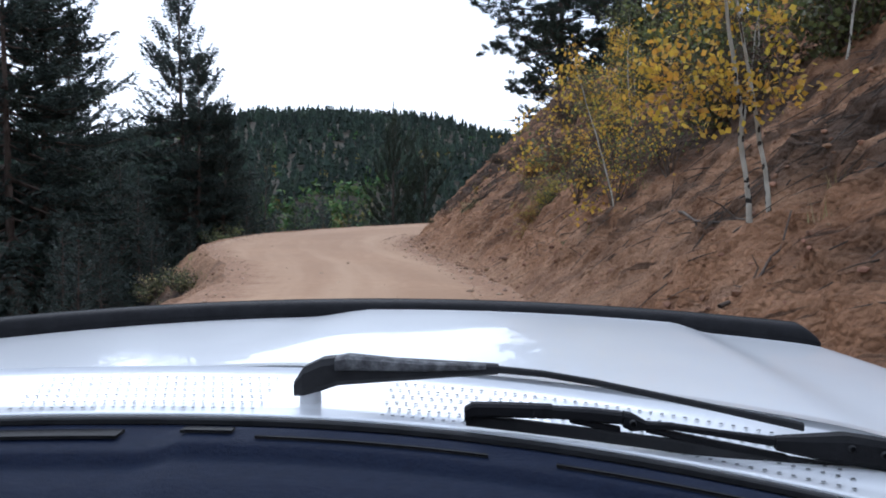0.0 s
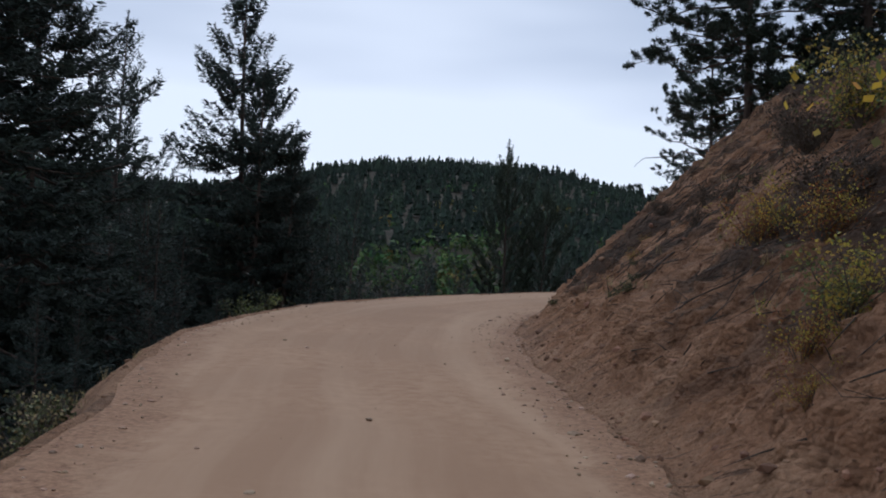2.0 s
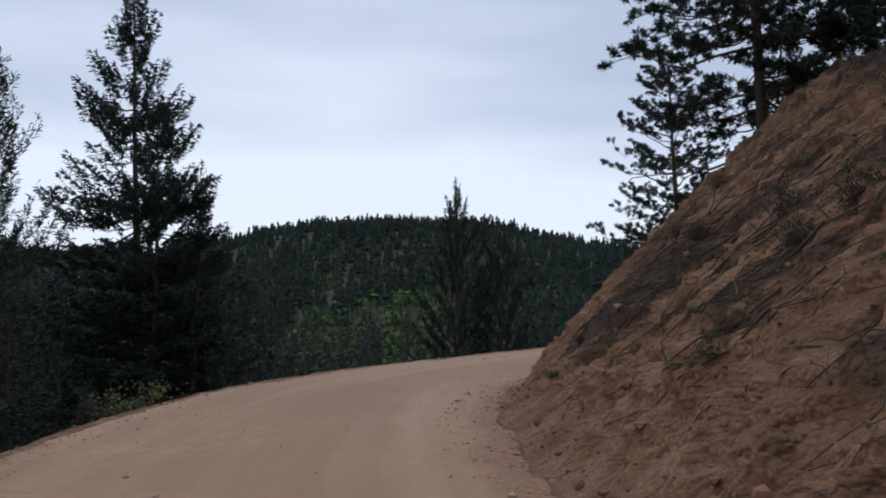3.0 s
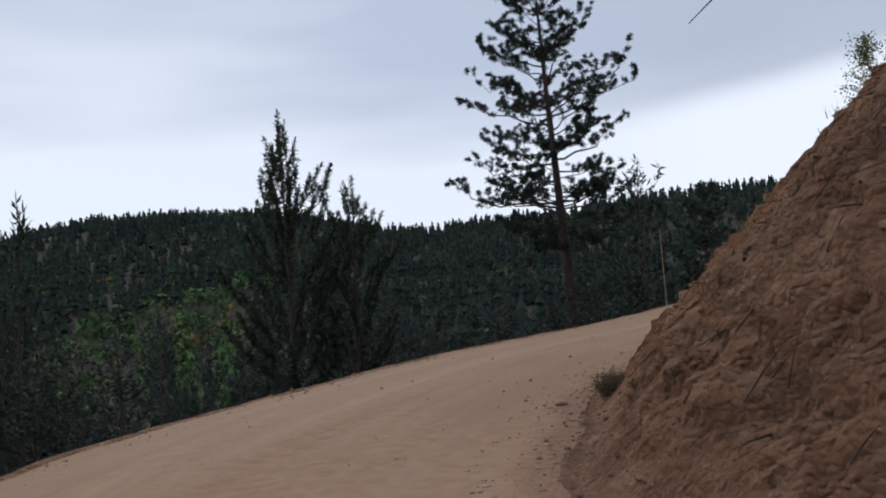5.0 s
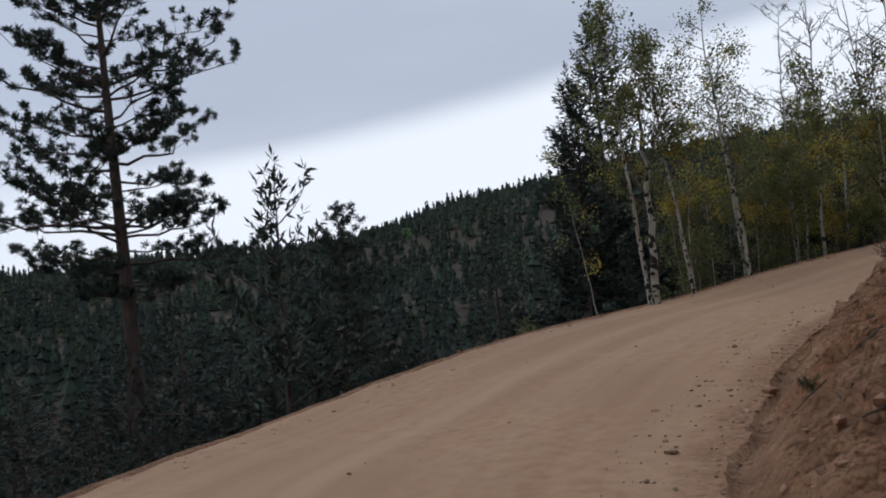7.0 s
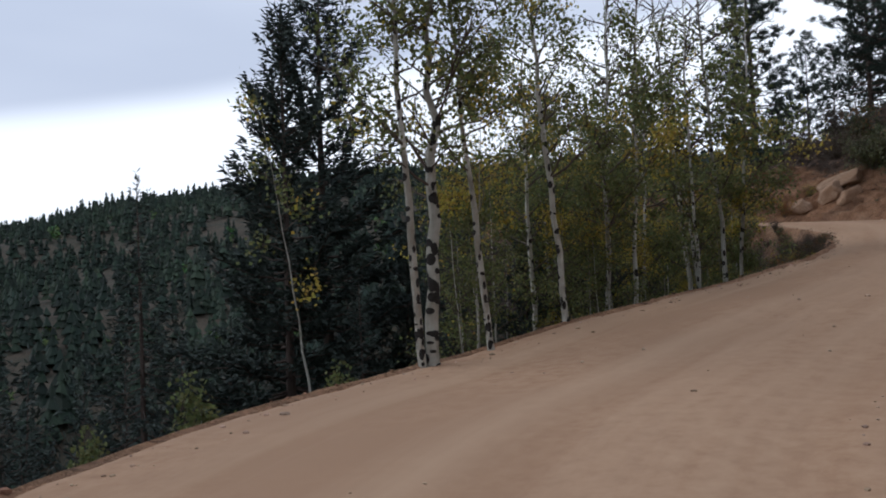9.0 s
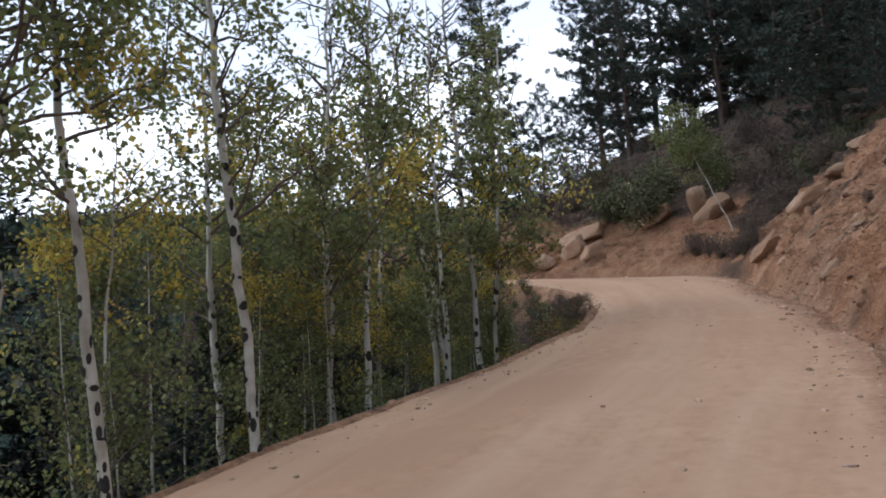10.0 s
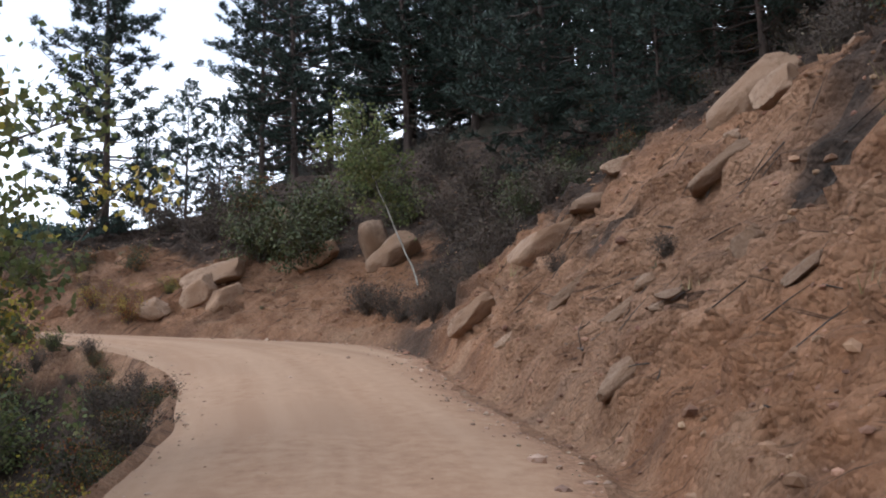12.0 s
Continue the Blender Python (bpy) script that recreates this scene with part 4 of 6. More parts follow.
for k, (x, y) in zip((small_fir, small_fir_b, small_pine), ((-9.0, 60.0), (2.0, 66.0), (14.0, 68.0))):
    stand(k, x, y, 0, 0.45 if k is small_pine else 0.7)
near_fir = stand(limbed("spruce_tree", "dark young spruce below the road edge", "conifer tree", 8.0, 25, (1.7, 1.9, 1.6, 1.2, 0.8, 0.4, 0.1), 105, bare=0.03, **{**FIR, "rise": (-0.3, 0.5), "needles": 46, "size": 0.17, "blade": 0.020}), -10.2, 47.0, 0, 0.7)
valley = []
tries = 0
while len(valley) < 360 and tries < 60000:
    tries += 1
    dl = 3.0 + 75 * rnd.rand() ** 1.7
    k = rnd.randint(30, len(MID) - 8)
    x, y = MID[k] - RIGHT[k] * (HALF[k] + dl)
    kk = int(nearest(np.array([x]), np.array([y]))[0])
    if (x - MID[kk, 0]) * RIGHT[kk, 0] + (y - MID[kk, 1]) * RIGHT[kk, 1] > 0 or math.hypot(x - MID[kk, 0], y - MID[kk, 1]) - HALF[kk] < 2.6:
        continue
    if 14 < x < 42 and y < 68 + 0 * x:
        continue
    gap = 1.1 + dl * 0.045
    if any((x - a) ** 2 + (y - b) ** 2 < gap * gap for a, b in valley):
        continue
    g = ground_at(x, y)
    top = 1.9 + 0.012 * dl + rnd.normal() * 0.8 + (2.5 if x < -12 and y > 40 else 0) - (1.0 if dl < 8 else 0)
    tall = min(max(top - g, 1.6), 13)
    valley.append((x, y))
    src, h = [(small_fir, 8.0), (small_fir_b, 7.0), (small_pine, 7.5)][rnd.choice(3, p=[0.4, 0.35, 0.25])]
    if dl < 9 and -12 < x < 4:
        src, h = near_fir, 8.0
    size = tall / h
    again(src, x, y, rnd.uniform(0, 360), min(size, 1.15) if size > 1.15 else size, squash=size / min(size, 1.15) if size > 1.15 else 1.0)


def far_woods(name, label, places, heights, mat, seed, cone=True):
    r = np.random.RandomState(seed)
    V, F, base = [], [], 0
    n = len(places)
    if cone:
        tiers, sides = 4, 7
        for i in range(tiers):
            lo, hi = 0.08 + 0.24 * i, 0.46 + 0.19 * i
            rad = (0.25 - 0.052 * i)
            a = np.linspace(0, 2 * math.pi, sides, endpoint=False)[None] + r.rand(n, 1) * 6.28
            rr = rad * heights[:, None] * r.uniform(0.55, 1.35, (n, sides))
            ring = np.stack([places[:, 0:1] + np.cos(a) * rr, places[:, 1:2] + np.sin(a) * rr, places[:, 2:3] + heights[:, None] * (lo + r.uniform(-0.05, 0.05, (n, sides)))], -1)
            tip = np.stack([places[:, 0], places[:, 1], places[:, 2] + heights * hi], -1)[:, None]
            V.append(np.concatenate([ring, tip], 1))
        v = np.concatenate(V, 1)
        per = tiers * (sides + 1)
        f = np.array([(i * (sides + 1) + j, i * (sides + 1) + (j + 1) % sides, i * (sides + 1) + sides) for i in range(tiers) for j in range(sides)])
    else:
        k = 26
        c = unit(r.normal(size=(n, k, 3))) * r.uniform(0.5, 1.0, (n, k, 1)) * np.array([0.33, 0.33, 0.42])
        c = (c + [0, 0, 0.5]) * heights[:, None, None] + places[:, None]
        s = heights[:, None, None, None] * 0.16
        v = (c[:, :, None] + unit(r.normal(size=(n, k, 3, 3))) * s).reshape(n, k * 3, 3)
        per = k * 3
        f = np.arange(per).reshape(-1, 3)
    faces = (f[None] + (np.arange(n) * per)[:, None, None]).reshape(-1, 3)
    return tagged(mesh_object(name, v.reshape(-1, 3), faces, mat), label, "forest", kind="stuff")


n = 20000
d = 45 + 640 * rnd.rand(n) ** 0.66
az = np.radians(rnd.uniform(-86, 46, n))
px, py = -np.sin(az) * d, 35 + np.cos(az) * d
kn = nearest(px, py)
down = ((px - MID[kn, 0]) * RIGHT[kn, 0] + (py - MID[kn, 1]) * RIGHT[kn, 1] < 0) | (d > 150) | (kn >= len(MID) - 4)
clear = np.hypot(px - MID[kn, 0], py - MID[kn, 1]) - HALF[kn]
pz = land(px, py)
h = rnd.uniform(3.8, 8.0, n) * (0.85 + 0.3 * rnd.rand(n)) * np.where(d < 110, 0.8, 1.0)
deg = np.degrees(az)
leafy = ((waves(px, py, 0.018, 91, 3) > 0.05) & (d > 120) & (d < 290) & (deg > 4) & (deg < 17)) | ((rnd.rand(n) < 0.03) & (d < 420))
keep = down & (clear > 38)
far_woods("far_conifer_forest", "dark conifer forest covering the far hillsides", np.stack([px, py, pz], 1)[keep & ~leafy], h[keep & ~leafy], M_FARTREE, 92)
ny = 42
ya_, yd_ = np.radians(np.where(np.arange(ny) < 10, 7.5 + rnd.normal(size=ny) * 0.9, rnd.uniform(-12, 16, ny))), np.where(np.arange(ny) < 10, 190 + rnd.normal(size=ny) * 6, rnd.uniform(150, 380, ny))
yp = np.stack([-np.sin(ya_) * yd_, 35 + np.cos(ya_) * yd_], 1)
far_woods("far_yellow_aspens", "scattered yellow aspens among the dark conifers", np.column_stack([yp, land(yp[:, 0], yp[:, 1])]), rnd.uniform(3.5, 6, ny), M_FARGOLD, 94, cone=False)
far_woods("far_aspen_grove", "patches of light green and yellowing aspens on the hillside", np.stack([px, py, pz], 1)[keep & leafy], h[keep & leafy] * 0.85, M_FARLEAF, 93, cone=False)

# ---------- aspen grove on the outside of the second bend ----------
GROVE = "pale aspen with black scarred bark and thinning green leaves"
grove = [
    aspen("aspen_tree", "thick white aspen with bold black bark scars", 6.5, 0.098, 41, 0.36, leaf=0.056, count=4700, yellow=0.10, spread=1.75, lean=(0.03, 0.02)),
    aspen("aspen_tree", GROVE, 6.4, 0.052, 42, 0.42, leaf=0.054, count=2900, yellow=0.10, spread=1.2, lean=(-0.08, 0.06)),
    aspen("aspen_tree", GROVE, 7.4, 0.060, 43, 0.34, leaf=0.054, count=3300, yellow=0.14, spread=1.35, lean=(-0.03, 0.04)),
    aspen("aspen_tree", "slim aspen with yellowing leaves and bare upper twigs", 7.0, 0.036, 44, 0.28, leaf=0.050, count=2900, yellow=0.28, spread=1.2, dead_top=0.34, lean=(-0.02, 0.0)),
    aspen("aspen_tree", "slim aspen with yellowing leaves and bare upper twigs", 6.8, 0.038, 45, 0.30, leaf=0.050, count=2500, yellow=0.25, spread=1.2, dead_top=0.50, lean=(0.01, 0.03)),
    aspen("aspen_tree", "low bushy aspen with yellow and green leaves", 5.6, 0.026, 46, 0.16, leaf=0.07, count=1900, yellow=0.50, spread=1.5, scars=False),
    aspen("aspen_tree", "low bushy aspen with dense green leaves", 6.5, 0.030, 47, 0.16, leaf=0.07, count=2500, yellow=0.16, spread=1.6, scars=False),
]
spots = [(0, 16.18, 57.97, 10, 1.0), (1, 17.25, 57.6, 0, 1.0), (2, 19.1, 57.25, 40, 1.0), (3, 23.2, 57.55, 0, 1.4), (4, 27.6, 57.45, 0, 1.65), (3, 28.15, 56.7, 120, 1.6), (4, 29.4, 56.8, 220, 1.4)]
used = set()
for i, x, y, turn, size in spots:
    tagged(again(grove[i], x, y, turn, size) if i in used else stand(grove[i], x, y, turn, size), group="aspens beside the bend")
    used.add(i)
for i, x, y, turn, size in [(2, 21.4, 58.7, 70, 1.05), (3, 23.6, 58.3, 10, 1.3), (3, 26.9, 57.1, 80, 1.35), (4, 22.2, 57.6, 150, 1.25), (4, 28.6, 57.4, 30, 1.3), (2, 24.4, 59.6, 300, 1.15), (4, 31.0, 58.0, 20, 1.2), (4, 26.0, 58.4, 260, 1.4)]:
    again(grove[i], x, y, turn, size)
stand(grove[5], 20.0, 58.9, 0, 0.85)
stand(grove[6], 22.5, 60.0, 0, 0.9)
again(grove[1], 16.08, 58.03, 20, 1.12)
for i, x, y, turn, size in [(5, 18.2, 58.6, 90, 0.62), (6, 19.3, 58.9, 210, 0.6), (5, 20.6, 58.0, 300, 0.55), (5, 21.6, 57.6, 20, 0.5), (6, 22.7, 58.2, 140, 0.62), (5, 23.9, 57.6, 250, 0.5), (5, 25.2, 57.9, 60, 0.6), (6, 26.2, 57.8, 10, 0.55), (5, 28.9, 57.9, 330, 0.5), (6, 31.2, 58.0, 100, 0.5), (5, 33.4, 58.3, 200, 0.5)]:
    again(grove[i], x, y, turn, size)
for i, x, y, turn, size in [(6, 33.0, 59.6, 15, 0.9), (5, 35.0, 60.6, 80, 0.9), (6, 36.6, 61.6, 140, 0.95), (6, 37.6, 63.2, 220, 0.9), (5, 34.4, 62.2, 300, 1.0), (6, 32.0, 61.2, 40, 0.9), (6, 36.0, 64.4, 100, 1.0), (6, 38.4, 66.0, 10, 0.9), (5, 33.6, 64.5, 190, 1.1), (6, 30.6, 62.6, 250, 0.9)]:
    again(grove[i], x, y, turn, size)
tries, grown = 0, [(s[1], s[2]) for s in spots]
while len(grown) < 24 and tries < 4000:
    tries += 1
    x = rnd.uniform(17.8, 36)
    y = np.interp(x, [16, 24, 31, 36, 40], [58.8, 57.0, 56.6, 57.8, 60.5]) + rnd.rand() ** 1.4 * np.interp(x, [17, 22, 30], [2.5, 6, 9])
    if y > 52.8 + 0.58 * (x - 8) or (x > 30 and rnd.rand() < 0.6) or any((x - a) ** 2 + (y - b) ** 2 < 0.9 for a, b in grown):
        continue
    grown.append((x, y))
    i = rnd.choice([1, 2, 3, 4, 5, 6], p=[0.03, 0.03, 0.05, 0.05, 0.40, 0.44])
    again(grove[i], x, y, rnd.uniform(0, 360), rnd.uniform(0.45, 0.75))
# dark conifers behind the grove
for x, y, k, turn, size in [(25.5, 66.0, mid_b, 30, 0.45), (28.0, 64.5, mid_a, 200, 0.38), (31.0, 66.5, mid_b, 270, 0.38), (24.0, 62.0, mid_c, 10, 0.42), (34.5, 65.0, mid_a, 100, 0.36), (19.0, 66.5, mid_c, 60, 0.5), (27.0, 60.8, mid_b, 140, 0.36), (30.5, 61.5, mid_c, 77, 0.33), (22.5, 61.0, mid_a, 12, 0.34), (24.8, 60.2, mid_b, 50, 0.32), (26.2, 62.6, mid_a, 50, 0.38), (29.0, 60.0, mid_b, 99, 0.28), (32.5, 60.5, mid_a, 5, 0.3), (20.6, 62.2, mid_b, 200, 0.30)]:
    again(k, x, y, turn, size)
dense_fir = limbed("spruce_tree", "dense dark spruce towering behind the aspens", "conifer tree", 13.0, 24, (2.2, 2.4, 2.2, 1.9, 1.5, 1.1, 0.6, 0.1), 190, bare=0.04, **{**FIR, "rise": (-0.3, 0.45), "needles": 64, "size": 0.19})
tagged(stand(dense_fir, 21.4, 64.6, 0, 0.92), group="spruces behind the aspens")
for x, y, turn, size in [(23.9, 65.2, 80, 1.12), (20.6, 60.2, 10, 0.28), (24.6, 59.4, 120, 0.36), (26.8, 59.6, 300, 0.4), (22.6, 59.6, 210, 0.38), (28.8, 58.8, 30, 0.3), (26.5, 60.6, 75, 0.52), (28.3, 60.4, 145, 0.46), (30.0, 60.2, 15, 0.42), (25.2, 64.0, 190, 0.5), (26.8, 63.0, 260, 0.46)]:
    again(dense_fir, x, y, turn, size)
stand(aspen("aspen_sapling", "thin leaning aspen sapling with few leaves below the road edge", 8.0, 0.03, 48, 0.5, count=420, yellow=0.3, spread=0.9, scars=False, lean=(-0.14, 0.10), limbs=9), 19.3, 61.9, 0)
bright = stand(aspen("aspen_sapling", "young light green aspen below the road edge", 3.6, 0.018, 49, 0.1, leaf=0.085, count=3000, yellow=0.0, spread=0.75, scars=False, limbs=34), 15.5, 61.4, 0, 0.85)
for x, y, turn, size in [(13.4, 61.1, 50, 0.62), (13.0, 61.8, 130, 0.55), (18.2, 61.2, 200, 0.85)]:
    again(bright, x, y, turn, size)
again(bright, 31.0, 56.9, 40, 0.7), again(grove[5], 32.0, 57.2, 20, 0.9), again(grove[5], 34.4, 58.6, 120, 0.9)

# young conifers on the slope below the grove
low = []
while len(low) < 60:
    x, y = rnd.uniform(9, 34), rnd.uniform(61.5, 88)
    if y < np.interp(x, [9, 16, 22, 34], [61.5, 61.5, 67, 70]) or abs((x - 5.7) * 0.76 - (y - 51.9) * 0.65) < 1.6 or any((x - a) ** 2 + (y - b) ** 2 < 1.6 for a, b in low):
        continue
    low.append((x, y))
    src, h0 = [(small_fir, 8.0), (small_fir_b, 7.0), (small_pine, 7.5)][rnd.randint(3)]
    again(src, x, y, rnd.uniform(0, 360), max(0.35, min(1.2, (2.6 + rnd.normal() * 0.9 - ground_at(x, y)) / h0)))

# ---------- pines on the hillside over the far bend ----------
HILL = dict(rise=(-0.2, 0.6), tip=0.2, sag=0.05, step_m=0.34, fan=0.55, style="tuft", rough=0.26, needles=17, size=0.21, wild=0.05, blade=0.021)
hill_a = limbed("ponderosa_pine", "dark ponderosa pine on the hillside above the bank", "pine tree", 15.0, 51, (2.4, 3.2, 3.2, 2.8, 2.1, 1.4, 0.3), 120, bare=0.08, dead=0.05, **HILL)
hill_b = limbed("ponderosa_pine", "dark ponderosa pine on the hillside above the bank", "pine tree", 13.0, 52, (2.6, 3.1, 2.9, 2.5, 1.9, 1.2, 0.3), 112, bare=0.06, dead=0.04, **HILL)
hill_c = limbed("ponderosa_pine", "straight pine with bare lower trunk on the hillside", "pine tree", 17.0, 53, (1.8, 2.5, 2.7, 2.4, 1.8, 1.1, 0.3), 108, bare=0.14, dead=0.08, **HILL)
stand(limbed("ponderosa_pine", "dense dark pine at the end of the hillside", "pine tree", 14.0, 54, (2.3, 2.7, 2.6, 2.2, 1.7, 1.0, 0.2), 130, bare=0.05, **{**HILL, "needles": 20}), 52.7, 60.3, 0)
stand(hill_a, 57.0, 54.0, 80, 0.95)
stand(hill_b, 44.4, 46.7, 60, 0.9)
stand(hill_c, 60.0, 50.6, 0)
again(hill_b, 13.3, 67.3, 20, (6.7 - ground_at(13.3, 67.3)) / 13.0)
for x, y, k, turn, size in [(62.3, 59.0, hill_b, 10, 0.58), (65.0, 61.0, hill_c, 100, 0.36), (66.5, 58.0, hill_c, 200, 0.34), (60.5, 55.5, hill_b, 10, 1.0), (56.0, 49.5, hill_a, 200, 0.95), (62.5, 52.5, hill_a, 30, 1.0),
                            (54.5, 47.0, hill_b, 300, 1.0), (58.5, 46.0, hill_a, 110, 1.0), (53.0, 43.5, hill_c, 20, 1.0), (51.0, 46.0, hill_b, 0, 0.9), (48.1, 39.2, hill_a, 0, 1.0), (50.0, 41.0, hill_b, 70, 1.1), (55.5, 40.0, hill_a, 150, 1.1),
                            (45.0, 36.0, hill_a, 250, 1.1), (42.0, 38.5, hill_b, 20, 0.9), (60.0, 41.0, hill_b, 200, 1.2), (64.0, 48.5, hill_a, 90, 1.0), (66.0, 54.5, hill_b, 180, 0.95), (59.0, 49.0, hill_b, 40, 1.1), (61.0, 45.0, hill_a, 20, 1.1), (53.5, 37.5, hill_b, 20, 1.2), (46.5, 33.0, hill_b, 20, 1.2), (32.0, 33.0, hill_b, 100, 1.1), (38.6, 42.6, hill_a, 200, 0.95), (34.8, 41.8, hill_a, 20, 0.95), (42.2, 42.2, hill_b, 160, 1.05), (31.2, 41.2, hill_b, 60, 1.0), (46.8, 43.0, hill_a, 340, 0.9), (27.5, 40.5, hill_a, 100, 1.0), (36.6, 39.5, hill_b, 0, 1.1), (36.6, 44.2, hill_a, 250, 0.8), (31.0, 43.6, hill_a, 130, 0.85), (40.6, 44.8, hill_b, 310, 0.75), (27.6, 43.2, hill_b, 40, 0.85), (33.6, 43.0, hill_b, 170, 0.9), (40.0, 33.0, hill_c, 80, 1.0), (36.0, 34.0, hill_a, 10, 1.0), (29.4, 44.3, hill_a, 290, 0.8), (32.4, 44.0, hill_b, 20, 0.85), (25.4, 44.6, hill_b, 120, 0.8), (35.2, 45.2, hill_b, 75, 0.6), (33.4, 44.9, hill_b, 15, 0.42), (36.2, 45.6, hill_a, 95, 0.40), (38.2, 46.0, hill_b, 195, 0.38), (30.8, 45.0, hill_a, 275, 0.42), (40.4, 46.2, hill_a, 35, 0.36), (28.4, 45.2, hill_b, 155, 0.45), (43.4, 47.2, hill_b, 5, 0.35),
                            (49.5, 34.0, hill_a, 310, 1.2), (68.0, 44.0, hill_a, 45, 1.1), (70.0, 57.0, hill_b, 145, 0.4),
                            (52.5, 45.0, hill_b, 10, 0.45), (54.6, 44.4, hill_a, 60, 0.5), (56.8, 43.6, hill_b, 110, 0.5), (58.0, 47.6, hill_b, 160, 0.45), (60.2, 47.2, hill_a, 210, 0.42), (62.0, 46.8, hill_b, 260, 0.5), (63.4, 50.4, hill_a, 310, 0.42), (61.4, 48.6, hill_b, 0, 0.38), (57.4, 51.2, hill_b, 50, 0.36), (64.6, 46.0, hill_b, 100, 0.5), (59.2, 43.4, hill_a, 150, 0.5), (62.8, 43.4, hill_b, 200, 0.55), (55.4, 42.2, hill_b, 250, 0.5), (29.0, 44.0, hill_b, 15, 0.9), (30.4, 42.4, hill_a, 75, 1.0), (28.2, 42.0, hill_b, 200, 1.0)]:
    again(k, x, y, turn, size)


# ---------- rocks ----------
def rock_mesh(seed, sides=13, level=4):
    """A weathered block: a ball cut by random planes, then roughened."""
    r = np.random.RandomState(seed)
    bm = bmesh.new()
    bmesh.ops.create_icosphere(bm, subdivisions=level, radius=1.0)
    planes = [(unit(r.normal(size=3)), r.uniform(0.62, 1.0)) for _ in range(sides)]
    for v in bm.verts:
        p = np.array(v.co)
        p = p / (np.abs(p) ** 3.5).sum() ** (1 / 3.5)
        for nrm, dist in planes:
            over = p @ nrm - dist
            if over > 0:
                p = p - nrm * over * 0.97
        c = Vector(p)
        k = 1 + 0.10 * noise.noise(c * 1.7 + Vector((seed, 0, 0))) + 0.07 * noise.noise(c * 5 + Vector((0, seed, 0))) + 0.03 * noise.noise(c * 13 + Vector((0, 0, seed)))
        v.co = c * k
    far_out = [max(abs(v.co[a]) for v in bm.verts) for a in range(3)]
    for v in bm.verts:
        v.co = Vector(v.co[a] / far_out[a] for a in range(3))
    me = bpy.data.meshes.new("boulder")
    bm.to_mesh(me)
    bm.free()
    me.polygons.foreach_set("use_smooth", [True] * len(me.polygons))
    return me


ROCKS = [rock_mesh(s) for s in (3, 5, 8, 13)]
for me in ROCKS:
    me.materials.append(M_ROCK)


def bank_z(x, y):
    """Height on the finer bank mesh, nearest point."""
    k = ((bx - x) ** 2 + (by - y) ** 2).argmin()
    return float(bz.ravel()[k])


def boulder(place, half, way, kind=0, label="weathered tan granite boulder set in the bank"):
    ob = new("boulder", ROCKS[kind % 4])
    x, y, z = place
    if ((bx - x) ** 2 + (by - y) ** 2).min() < 0.1:
        z = min(max(z, bank_z(x, y) - 0.15 * half[2]), bank_z(x, y) + 0.3 * half[2])
    ob.matrix_basis = Matrix.Translation((x, y, z)) @ Vector(way).to_track_quat("X", "Z").to_matrix().to_4x4() @ Matrix.Diagonal((*half, 1))
    return tagged(ob, label, "boulder")


